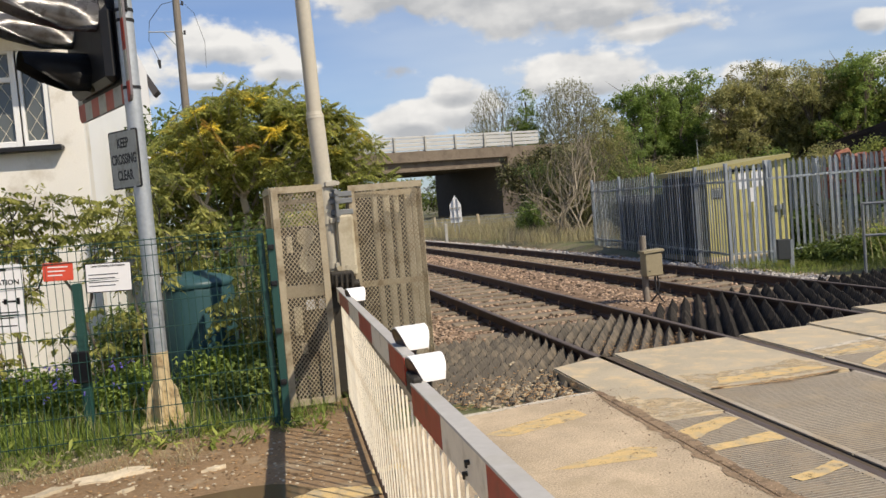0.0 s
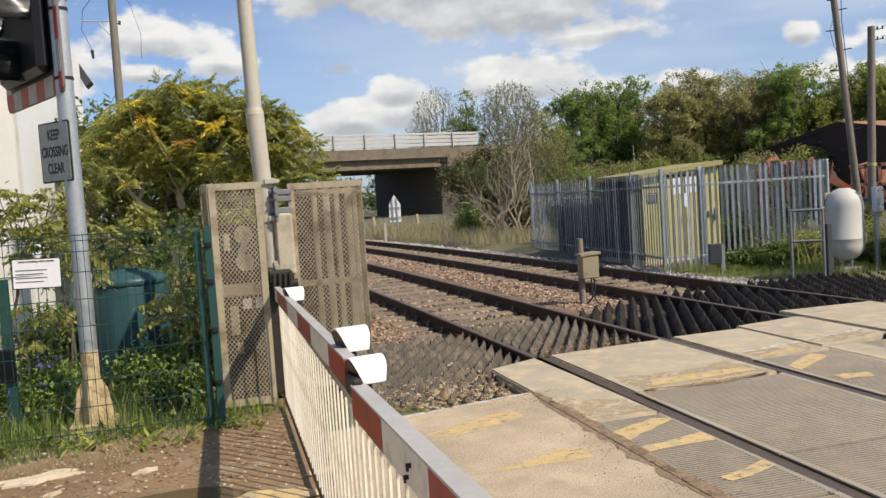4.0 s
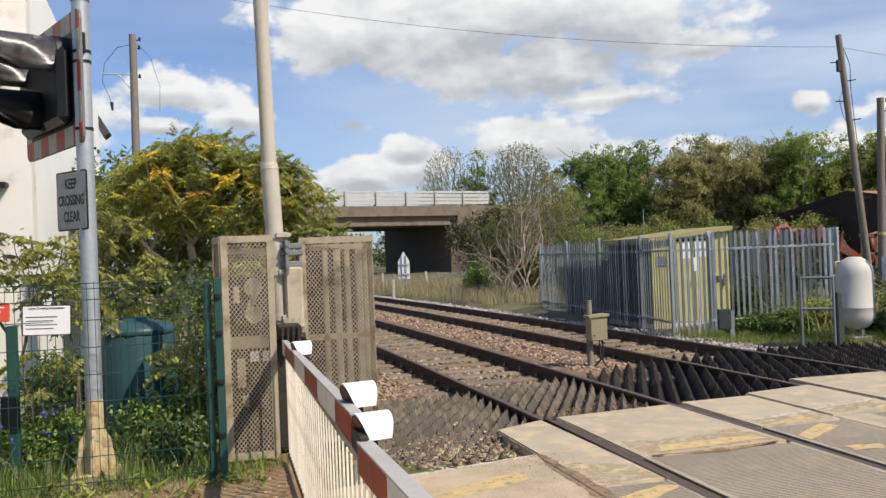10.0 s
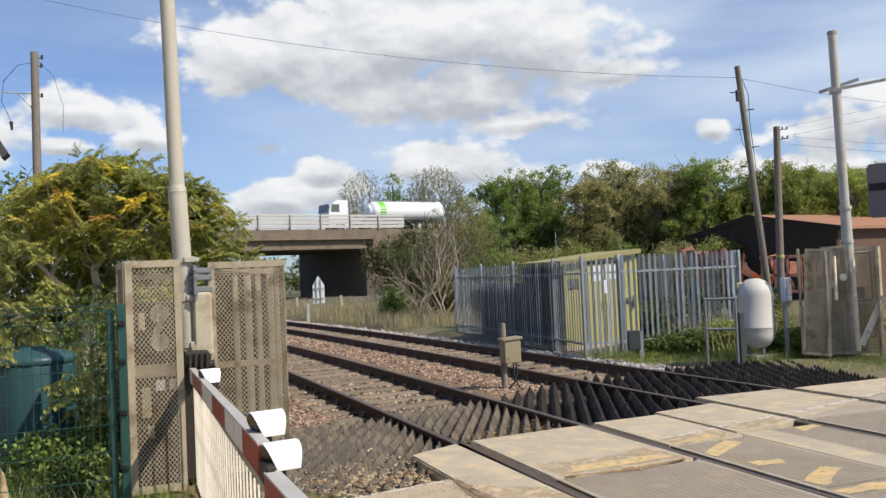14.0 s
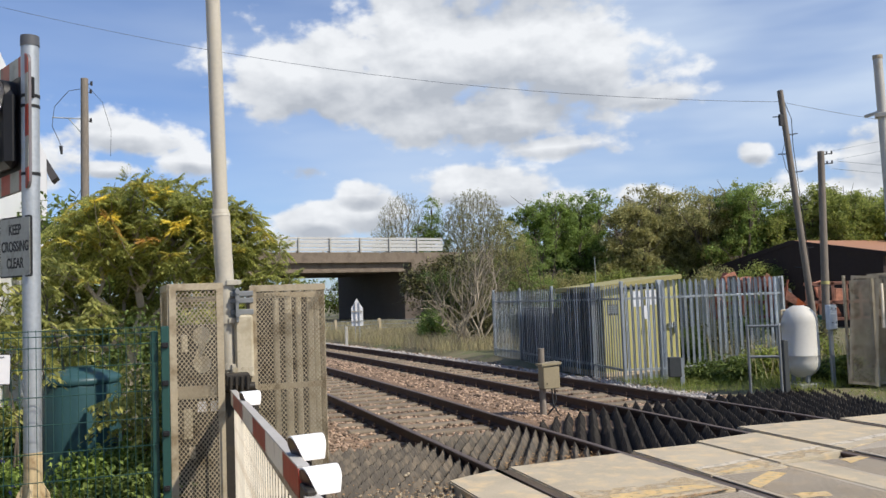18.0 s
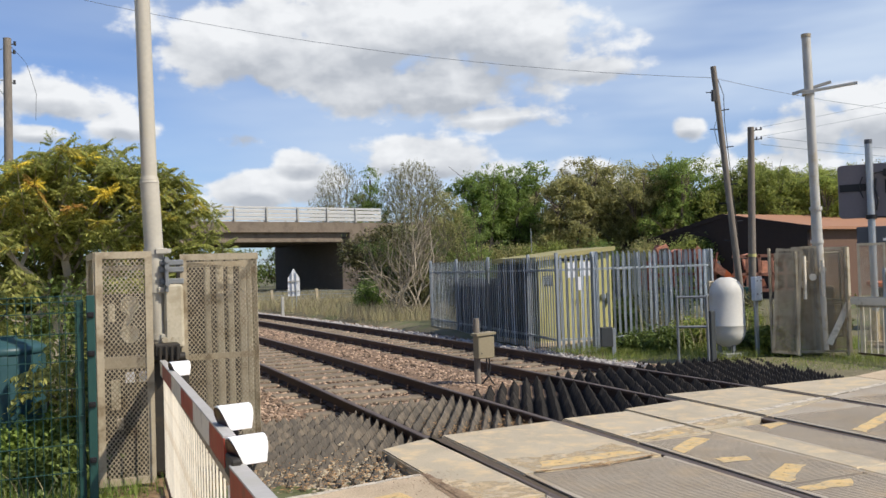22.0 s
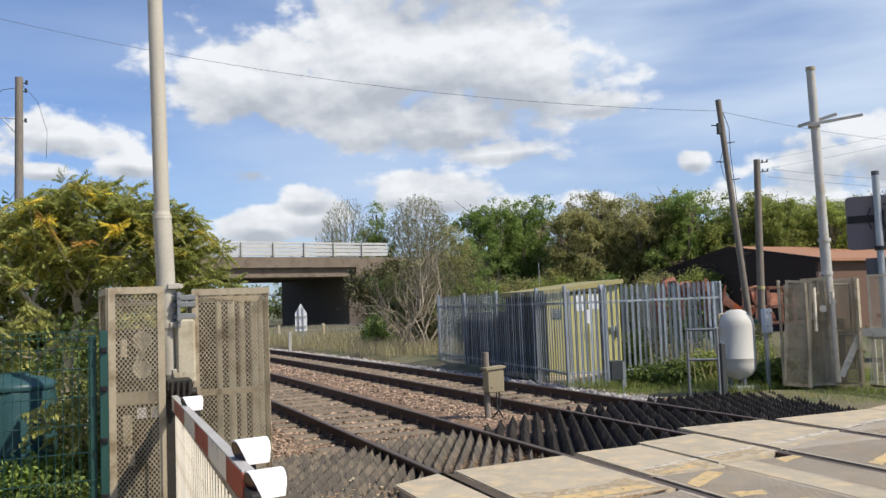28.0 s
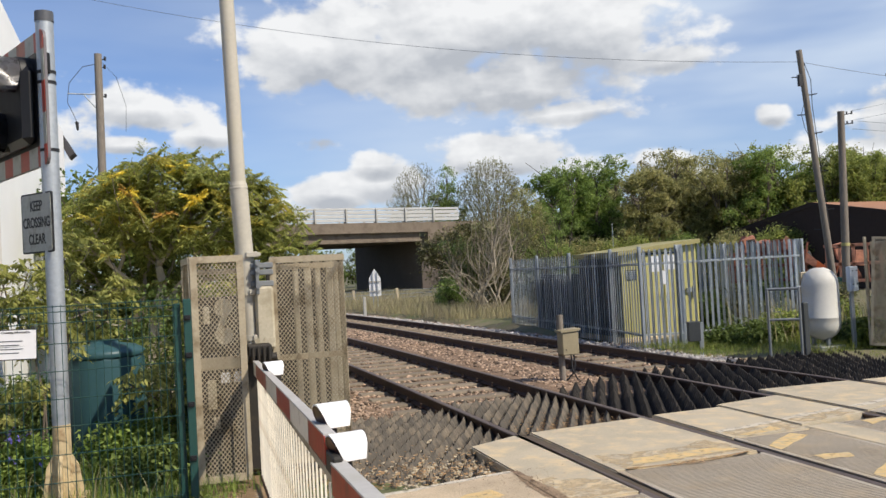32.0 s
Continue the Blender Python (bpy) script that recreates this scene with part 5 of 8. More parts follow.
    tube(bm, (0.445, 7.75, 1.1), (0.39, 7.75, 2.5), 0.078, 0.078, 20)
    part("lower_tube", bm, M["mast"], m)
    bm = bmnew()
    tube(bm, (0.39, 7.75, 2.5), (0.34, 7.75, 5.6), 0.066, 0.062, 20)
    part("upper_tube", bm, M["mast"], m)
    bm = bmnew()
    tube(bm, (0.391, 7.75, 2.47), (0.389, 7.75, 2.53), 0.082, 0.068, 20)
    part("joint_ring", bm, M["mast"], m)
    for z in (1.15, 1.55, 1.88):
        bm = bmnew()
        tube(bm, (0.443 - (z - 1.1) * 0.039, 7.75, z - 0.025), (0.443 - (z - 1.1) * 0.039, 7.75, z + 0.025), 0.088, n=20)
        box(bm, (0.50 - (z - 1.1) * 0.039, 7.68, z), (0.1, 0.07, 0.05), bevel=0.006)
        tube(bm, (0.53, 7.64, z), (0.53, 7.69, z), 0.02, n=8)
        part("collar", bm, M["mast"], m)
    bm = bmnew()
    box(bm, (0.45, 7.75, 0.55), (0.16, 0.16, 1.1), bevel=0.01)
    part("pedestal", bm, M["cage"], m)


make_near_barrier()


def make_far_barrier():
    t = thing("barrier", "lowered red and white barrier across the far side of the road", "barrier", group="crossing barriers")
    make_boom(t, 11.5, 10.72, [(10.0, "w"), (8.6, "r"), (7.2, "w"), (5.8, "r"), (4.6, "w"), (3.6, "r")], 0.98, 3.8, ((9.55, -0.02), (8.2, -0.02)))
    bm = bmnew()
    box(bm, (11.62, 11.52, 0.6), (0.5, 0.35, 1.1), Rz(-45), bevel=0.03)
    box(bm, (11.5, 11.62, 1.35), (0.3, 0.25, 0.5), Rz(-45), bevel=0.03)
    part("machine_case", bm, M["machine"], t)
    for k in range(3):
        bm = bmnew()
        tube(bm, (11.06 + 0.12 * k, 11.3 - 0.1 * k, 1.2 + 0.12 * k), (11.02 + 0.12 * k, 11.26 - 0.1 * k, 1.2 + 0.12 * k), 0.06, n=12)
        part("pulley", bm, M["white_paint"], t)
    bm = bmnew()
    box(bm, (11.42, 10.9, 0.55), (0.1, 0.05, 0.8), Rz(-45) @ Ry(25))
    part("linkage", bm, M["white_paint"], t)
    for k, (x, y, z0, z1) in enumerate(((11.02, 11.22, 0.95, 1.68), (11.22, 11.02, 1.0, 1.6))):
        bm = bmnew()
        tube(bm, (x, y, z0), (x, y, z1), 0.03, n=8)
        part("rod", bm, M["white_paint"], t)
    c = thing("machine_cage", "leaning tan expanded-mesh cage round the far barrier machine", "cage", group="mesh cages round the machines")
    d = Vector((0.71, -0.70, 0))
    n = Vector((0.70, 0.71, 0))
    for o, ux, w, h, lean, mat in (((10.56, 11.55, 0.05), d, 0.42, 1.78, -4, "cage"), ((11.02, 11.42, 0.02), d, 0.40, 1.82, 2, "cage"), ((11.36, 11.42, 0.02), d, 0.60, 1.80, 0, "cage_pale"), ((11.50, 10.56, 0.02), d, 0.42, 1.84, 0, "cage_pale"), ((10.56, 11.55, 0.05), n, 0.7, 1.78, 0, "cage"), ((11.41, 10.72, 0.02), n, 0.6, 1.80, 0, "cage")):
        cage_panel(c, o, ux, w, h, 0.04, pitch=0.034, strand=0.0098 if mat == "cage" else 0.0068, mat=mat, lean=lean)
    for o, w, h in (((11.06, 11.96), 0.5, 1.7), ((11.66, 11.76), 0.62, 1.72)):
        cage_panel(c, (o[0], o[1], 0.05), d, w, h, 0.04, pitch=0.034, strand=0.0092, mat="cage")
    for o, w, z0, z1 in (((11.40, 11.46), 0.46, 0.92, 1.72), ((11.48, 11.38), 0.36, 0.3, 0.86)):
        bm = bmnew()
        for a, b in (((0, z0), (w, z0)), ((w, z0), (w, z1)), ((w, z1), (0, z1)), ((0, z1), (0, z0))):
            p, q = Vector((o[0], o[1], a[1])) + d * a[0], Vector((o[0], o[1], b[1])) + d * b[0]
            tube(bm, p, q, 0.022, n=6)
        part("inner_frame", bm, M["cage_pale"], c)
    bm = bmnew()
    box(bm, (11.48, 10.75, 1.4), (0.06, 0.06, 0.8), bevel=0.005)
    box(bm, (10.9, 11.3, 0.9), (0.06, 0.06, 1.8), bevel=0.005)
    part("upright", bm, M["cage_pale"], c)
    m = thing("barrier_mast", "tall grey steel mast with a sloping bracket arm", "mast", pose(0.31, 0.305, 0.07), group="tall masts")
    p = Vector((11.11, 10.98, 0))
    bm = bmnew()
    tube(bm, p + Vector((0.0, 0, 0)), p + Vector((-0.03, 0, 2.4)), 0.1, 0.085, 16)
    part("lower_tube", bm, M["galv_paint"], m)
    bm = bmnew()
    tube(bm, p + Vector((-0.03, 0, 2.4)), p + Vector((-0.07, 0.02, 5.38)), 0.078, 0.072, 16)
    part("upper_tube", bm, M["galv_paint"], m)
    bm = bmnew()
    tube(bm, p + Vector((-0.07, 0.02, 5.38)), p + Vector((-0.07, 0.02, 5.44)), 0.08, n=16)
    part("cap", bm, M["cage"], m)
    bm = bmnew()
    box(bm, (11.08, 10.96, 4.50), (0.64, 0.05, 0.05), Rz(-45) @ Ry(-13), bevel=0.006)
    part("bracket_arm", bm, M["galv_paint"], m)
    bm = bmnew()
    box(bm, (11.295, 10.755, 4.475), (0.84, 0.06, 0.045), Rz(-45) @ Ry(-5), bevel=0.006)
    part("bracket_arm", bm, M["galv_paint"], m)
    bm = bmnew()
    box(bm, (11.04, 11.0, 4.42), (0.2, 0.2, 0.07), Rz(-45), bevel=0.006)
    part("clamp", bm, M["galv_paint"], m)
    for z in (2.42, 1.85, 1.3):
        bm = bmnew()
        tube(bm, p + Vector((-0.03, 0, z - 0.03)), p + Vector((-0.03, 0, z + 0.03)), 0.105, n=16)
        part("collar", bm, M["galv_paint"], m)
    ph = thing("telephone_box", "yellow emergency telephone box fixed by the far barrier", "telephone", pose(11.62, 10.02, 1.25, 0, 0, 45))
    bm = bmnew()
    box(bm, (0, 0, 0), (0.16, 0.12, 0.34), bevel=0.02)
    part("case", bm, M["yellow_plastic"], ph)
    bm = bmnew()
    for a, b in (((-0.02, -0.065, -0.09), (0.02, -0.065, -0.07)), ((-0.02, -0.065, -0.07), (-0.02, -0.065, 0.07)), ((-0.02, -0.065, 0.07), (0.02, -0.065, 0.09))):
        tube(bm, a, b, 0.012, n=6)
    part("telephone_mark", bm, M["black"], ph)
    bm = bmnew()
    tube(bm, (0, 0.1, -1.26), (0, 0.1, 0.2), 0.03, n=10)
    part("post", bm, M["galv"], ph)


make_far_barrier()


# ---- road signal with its notice, near side ----
def text_part(name, body, size, m, mat, parent, align="CENTER"):
    cu = bpy.data.curves.new(name, "FONT")
    cu.body, cu.size, cu.align_x, cu.align_y, cu.extrude, cu.offset = body, size, align, "CENTER", 0.0012, size * 0.02
    tmp = bpy.data.objects.new(name, cu)
    scene.collection.objects.link(tmp)
    dg = bpy.context.evaluated_depsgraph_get()
    me = bpy.data.meshes.new_from_object(tmp.evaluated_get(dg))
    scene.collection.objects.unlink(tmp)
    bpy.data.objects.remove(tmp)
    me.materials.clear()
    me.materials.append(mat)
    ob = new(name, me)
    ob.parent = parent
    ob.matrix_basis = m
    return ob


def rounded(w, h, r, n=4):
    pts = []
    for cx, cz, a0 in ((w / 2 - r, h / 2 - r, 0), (-w / 2 + r, h / 2 - r, 90), (-w / 2 + r, -h / 2 + r, 180), (w / 2 - r, -h / 2 + r, 270)):
        for i in range(n + 1):
            a = radians(a0 + 90 * i / n)
            pts.append((cx + r * math.cos(a), cz + r * math.sin(a)))
    return pts


def make_road_signal(m, label, seen_from_back=False):
    """Signal board on a post: local x along the board from the post, -y the way that the lamps face."""
    t = thing("road_signal", label, "traffic signal", m, group="road signals")
    bm = bmnew()
    tube(bm, (0, 0, 0.0), (0, 0, 3.78), 0.066, n=18)
    part("post", bm, M["galv"], t)
    bm = bmnew()
    tube(bm, (0, 0, 3.76), (0, 0, 3.84), 0.071, 0.069, n=18)
    part("cap", bm, M["grey_box"], t)
    bm = bmnew()
    box(bm, (0, 0, 0.03), (0.34, 0.34, 0.06), bevel=0.01)
    for a in range(4):
        R = Rz(90 * a)
        pts = [R @ Vector(p) for p in ((0.06, -0.02, 0.06), (0.155, -0.02, 0.06), (0.115, -0.02, 0.30), (0.06, -0.02, 0.40))]
        prism(bm, pts, 0.03, R @ Vector((0, 1, 0)))
    part("base_flange", bm, M["flange"], t, "rusty tan base flange")
    bm = bmnew()
    tube(bm, (0, 0, 0.05), (0, 0, 0.62), 0.0685, 0.067, n=18)
    part("stained_sleeve", bm, M["flange"], t, "tan-stained foot of the post")
    bm = bmnew()
    box(bm, (0.02, -0.03, -0.035), (0.62, 0.56, 0.09), bevel=0.02)
    part("footing", bm, M["sleeper"], t, "rough brown concrete footing")
    return t


M["flange"] = material("flange_paint", (0.56, 0.44, 0.25), 0.7, spread=0.2, fine=30, coarse=4, bump=0.1, dirt=(0.30, 0.20, 0.10), dirt_amount=0.35)


def signal_board(t, cx, w, h, zc, side, yb, lengths=(9, 9), band=0.1):
    """The board with its chequered border; side = -1 faces -y. lengths: border pieces along and up."""
    bm = bmnew()
    prism(bm, [(cx + x, yb, zc + z) for x, z in rounded(w, h, 0.08)], 0.02, (0, 1, 0))
    board = part("backboard", bm, M["signal_back"], t)
    face = yb + (0.02 if side > 0 else 0)
    bm = bmnew()
    prism(bm, [(cx + x, face + side * 0.004, zc + z) for x, z in rounded(w - 2 * band, h - 2 * band, 0.03)], 0.004 * side, (0, 1, 0))
    part("dark_field", bm, M["black"], board)
    # red and white border lengths: two full rows, and the uprights between them
    for e in range(4):
        n = lengths[e % 2]
        for i in range(n):
            if e % 2 == 1 and i in (0, n - 1):
                continue
            bm = bmnew()
            if e % 2 == 0:
                a0, a1 = -w / 2 + w * i / n, -w / 2 + w * (i + 1) / n
                ca, cb = (0.05 if i == 0 else 0), (0.05 if i == n - 1 else 0)
                z1 = h / 2 - 0.004
                q = [(a0 + 0.004 * (ca > 0), z1 - band), (a1 - 0.004 * (cb > 0), z1 - band), (a1 - 0.004 * (cb > 0), z1 - cb), (a1 - cb, z1), (a0 + ca, z1), (a0 + 0.004 * (ca > 0), z1 - ca)]
                q = [p for k, p in enumerate(q) if p not in q[:k]]
                if e == 2:
                    q = [(x, -z) for x, z in q]
            else:
                z0, z1 = -h / 2 + band, h / 2 - band
                m = n - 2
                a0, a1 = z0 + (z1 - z0) * (i - 1) / m, z0 + (z1 - z0) * i / m
                xa = (w / 2 - 0.004) * (1 if e == 1 else -1)
                xb = xa - band * (1 if e == 1 else -1)
                q = [(xb, a0), (xa, a0), (xa, a1), (xb, a1)]
            prism(bm, [(cx + x, face + side * 0.003, zc + z) for x, z in q], 0.003 * side, (0, 1, 0))
            part("border_length", bm, M["red_paint"] if i % 2 == 0 else M["sign_grey"], board)


def lamp_hood(t, x, y, z, r, L, mat, lens, side=-1):
    """A round lamp with a long hood, open below."""
    bm = bmnew()
    n = 14
    ring = []
    for k, (yy, cut) in enumerate(((0.0, 1.0), (L * 0.35, 0.92), (L * 0.7, 0.62), (L, 0.42))):
        row = []
        for i in range(n + 1):
            a = radians(90) + (i / n - 0.5) * 2 * math.pi * cut
            row.append(bm.verts.new((x + r * math.cos(a), y + side * yy, z + r * math.sin(a))))
        ring.append(row)
    for a, b in zip(ring, ring[1:]):
        for i in range(n):
            f = bm.faces.new((a[i], a[i + 1], b[i + 1], b[i]))
            f.smooth = True
    bmesh.ops.solidify(bm, geom=bm.faces[:], thickness=0.006)
    hood = part("hood", bm, mat, t)
    bm = bmnew()
    tube(bm, (x, y - side * 0.10, z), (x, y + side * 0.002, z), r * 1.06, n=18)
    part("lamp_case", bm, M["black"], hood)
    bm = bmnew()
    tube(bm, (x, y + side * 0.003, z), (x, y + side * 0.02, z), r * 0.9, r * 0.8, n=18)
    part("lens", bm, lens, hood)


M["signal_back"] = material("signal_back", (0.16, 0.145, 0.155), 0.5, spread=0.12, fine=20, coarse=2, bump=0.04)
M["hood_grey"] = material("hood_grey", (0.19, 0.19, 0.195), 0.3, 0.3, spread=0.2, fine=30, coarse=5, bump=0.1, dirt=(0.12, 0.11, 0.10), dirt_amount=0.4)


def make_near_signal():
    ang = 116.5
    t = make_road_signal(pose(-1.06, 7.23, 0.0, 0, 0, 0), "grey steel post with a hooded road signal and chequered backboard")
    # the board runs away from the post to the left and back, its lamps facing the road
    b = part_empty("signal_head", t)
    b.matrix_basis = pose(0.025, -0.11, 0, 0, 0, ang)
    # local +x runs along the board; lamps face local +y
    signal_board(b, 0.75, 1.5, 1.06, 3.16, 1, 0.0, (7, 5), 0.16)
    lamp_hood(b, 0.38, 0.12, 3.38, 0.14, 0.72, M["hood_grey"], M["red_lens"], 1)
    lamp_hood(b, 1.12, 0.12, 3.38, 0.14, 0.72, M["hood_grey"], M["red_paint"], 1)
    lamp_hood(b, 0.75, 0.12, 2.98, 0.16, 0.52, M["black"], M["yellow_plastic"], 1)
    bm = bmnew()
    box(bm, (0.75, 0.07, 3.12), (1.12, 0.12, 0.62), bevel=0.05)
    part("lamp_housing", bm, M["black"], b)
    for z in (3.28, 3.36, 2.75):
        bm = bmnew()
        tube(bm, (0, 0, z - 0.012), (0, 0, z + 0.012), 0.071, n=18)
        part("clamp", bm, M["black"], t)
    bm = bmnew()
    box(bm, (0.02, -0.06, 3.42), (0.04, 0.06, 0.16), bevel=0.006)
    part("clamp", bm, M["black"], t)
    s = part_empty("notice_plate", t)
    s.matrix_basis = pose(-0.01, -0.085, 2.19, 0, 0, 0) @ pose(0, 0, 0, 0, 0, -50) @ pose(-0.17, 0, 0)
    bm = bmnew()
    prism(bm, [(x, 0, z) for x, z in rounded(0.42, 0.47, 0.02)], 0.012, (0, 1, 0))
    part("plate", bm, M["black"], s)
    bm = bmnew()
    prism(bm, [(x, -0.003, z) for x, z in rounded(0.395, 0.445, 0.015)], 0.003, (0, 1, 0))
    part("face", bm, M["sign_grey"], s)
    for k, w in enumerate(("KEEP", "CROSSING", "CLEAR")):
        text_part("wording", w, 0.098, pose(0, -0.004, 0.13 - 0.13 * k, 90, 0, 0) @ Matrix.Diagonal((0.78, 1.15, 1, 1)), M["black"], s)


make_near_signal()


def make_far_signal():
    t = make_road_signal(pose(13.44, 11.98, 0.0, 0, 0, -48), "grey road signal on a post, seen from behind")
    b = part_empty("signal_head", t)
    b.matrix_basis = pose(0, 0.09, 0, 0, 0, 0)
    signal_board(b, 0.07, 1.24, 1.02, 2.88, 1, 0.0)
    bm = bmnew()
    box(bm, (-0.25, -0.01, 2.95), (0.55, 0.02, 0.14))
    box(bm, (0.42, -0.02, 2.95), (0.34, 0.03, 0.26))
    part("rear_strap", bm, M["black"], b)
    bm = bmnew()
    box(bm, (0.36, -0.08, 3.2), (0.26, 0.14, 0.14), bevel=0.015)
    part("lamp_back", bm, M["black"], b)
    bm = bmnew()
    path(bm, [(0.06, -0.03, 3.2), (0.2, -0.07, 3.22), (0.3, -0.05, 3.2)], 0.012)
    part("cable", bm, M["cable"], b)
    bm = bmnew()
    path(bm, [(0.1, -0.03, 3.1), (0.08, -0.07, 2.9), (0.13, -0.08, 2.7), (0.09, -0.05, 2.5)], 0.02)
    part("cable", bm, M["cable"], b)
    bm = bmnew()
    path(bm, [(-0.12, -0.03, 3.15), (-0.18, -0.05, 3.0), (-0.16, -0.05, 2.85), (-0.12, -0.04, 2.75)], 0.012)
    part("cable", bm, M["cable"], b)
    bm = bmnew()
    tube(bm, (0, -0.09, 2.34), (0, -0.09, 2.42), 0.1, n=14)
    box(bm, (0.25, -0.09, 2.37), (0.6, 0.03, 0.03))
    part("clamp", bm, M["black"], b)
    bm = bmnew()
    box(bm, (0.02, 0.0, 2.02), (0.56, 0.03, 0.36), bevel=0.01)
    part("notice_back", bm, M["grey_box"], t)
    bm = bmnew()
    box(bm, (0.22, -0.02, 1.95), (0.08, 0.005, 0.05))
    part("sticker", bm, M["white_sign"], t)


make_far_signal()


# ---- fences ----
def wire_fence():
    f = thing("mesh_fence", "dark green welded wire mesh fence along the verge", "fence")
    pts = [(-0.14, 6.76), (-2.55, 6.72), (-5.0, 6.62)]
    upright = None
    for (xa, ya), (xb, yb) in zip(pts, pts[1:]):
        n = int((xa - xb) / 0.054)
        for i in range(n + 1):
            s = i / n
            m = pose(xa + (xb - xa) * s, ya + (yb - ya) * s, 0.03, 0, fuzz(i, xa, 3.1) * 0.5, 0)
            if upright is None:
                bm = bmnew()
                tube(bm, (0, 0, 0), (0, 0, 1.52), 0.0026, n=4)
                upright = part("upright_wire", bm, M["green_steel"], f)
                upright.matrix_basis = m
            else:
                again("upright_wire", upright, m, f)
        for z in (0.08, 0.27, 0.47, 0.67, 0.87, 1.07, 1.27, 1.42, 1.50, 1.54):
            bm = bmnew()
            tube(bm, (xa, ya - 0.006, z), (xb, yb - 0.006, z), 0.0034, n=4)
            part("cross_wire", bm, M["green_steel"], f)
    bm = bmnew()
    box(bm, (-0.085, 6.75, 0.76), (0.06, 0.06, 1.56), bevel=0.006)
    part("post", bm, M["green_steel"], f)
    bm = bmnew()
    box(bm, (-0.16, 6.80, 0.75), (0.05, 0.05, 1.52), bevel=0.006)
    part("post", bm, M["green_steel"], f)
    for z in (0.35, 0.75, 1.12, 1.4):
        bm = bmnew()
        box(bm, (-0.085, 6.712, z), (0.05, 0.02, 0.04), bevel=0.005)
        tube(bm, (-0.085, 6.70, z), (-0.085, 6.688, z), 0.013, n=8)
        part("clamp", bm, M["black"], f)
    for x, y in ((-2.58, 6.76), (-5.0, 6.66)):
        bm = bmnew()
        box(bm, (x, y, 0.76), (0.06, 0.06, 1.56), bevel=0.006)
        part("post", bm, M["green_steel"], f)
    # a short dark post behind the wires
    s = thing("stub_post", "short dark green post behind the mesh fence", "post")
    bm = bmnew()
    box(bm, (-1.66, 7.35, 0.6), (0.07, 0.07, 1.25), bevel=0.006)
    part("shaft", bm, M["green_steel"], s)
    bm = bmnew()
    box(bm, (-1.68, 7.3, 0.55), (0.13, 0.05, 0.26), bevel=0.01)
    part("box", bm, M["black"], s)


wire_fence()


def notice(m, w, h, face, border, lines, label, title=None, tsize=0.03, align="CENTER", ink="black"):
    t = thing("notice", label, "sign", m)
    bm = bmnew()
    prism(bm, [(x, 0, z) for x, z in rounded(w, h, 0.008, 3)], 0.006, (0, 1, 0))
    part("plate", bm, border, t)
    bm = bmnew()
    prism(bm, [(x, -0.002, z) for x, z in rounded(w - 0.014, h - 0.014, 0.006, 3)], 0.002, (0, 1, 0))
    part("face", bm, face, t)
    if title:
        text_part("wording", title, tsize, pose(0 if align == "CENTER" else w / 2 - 0.02, -0.003, h / 2 - tsize, 90, 0, 0), M["black"], t, align)
    for x0, x1, z, th in lines:
        bm = bmnew()
        box(bm, ((x0 + x1) / 2, -0.003, z), (x1 - x0, 0.002, th))
        part("text_bar", bm, M[ink], t)
    return t


def make_notices():
    ln = [(-0.14, 0.07 - 0.025 * (k % 2), 0.025 - 0.028 * k, 0.007) for k in range(4)]
    notice(pose(-1.29, 6.735, 1.285, 0, 1.5, 0), 0.33, 0.22, M["white_sign"], M["black"], ln, "white level crossing notice with a black border", "Level Crossing Information", 0.022, ink="grey_box")
    notice(pose(-1.64, 6.735, 1.36, 0, 2, 0), 0.21, 0.135, M["red_sign"], M["red_sign"], [(-0.07, 0.07 - 0.02 * k, 0.035 - 0.03 * k, 0.009) for k in range(3)], "small red warning notice with white lettering", ink="white_sign")
    n = notice(pose(-2.12, 6.735, 1.20, 0, 2, 0), 0.46, 0.5, M["white_sign"], M["white_sign"], [(0.0, 0.19, -0.10, 0.008), (0.0, 0.19, -0.12, 0.008), (0.0, 0.15, -0.14, 0.008), (-0.1, 0.17, -0.2, 0.008), (-0.1, 0.12, 0.215, 0.02)], "large white information notice with black symbols")
    text_part("wording", "ATION", 0.05, pose(0.205, -0.003, 0.12, 90, 0, 0), M["black"], n, "RIGHT")
    bm = bmnew()
    box(bm, (0.14, -0.003, -0.02), (0.12, 0.002, 0.014))
    box(bm, (0.19, -0.003, -0.02), (0.02, 0.002, 0.05))
    box(bm, (0.1, -0.003, -0.02), (0.02, 0.002, 0.04))
    part("symbol", bm, M["black"], n)


make_notices()


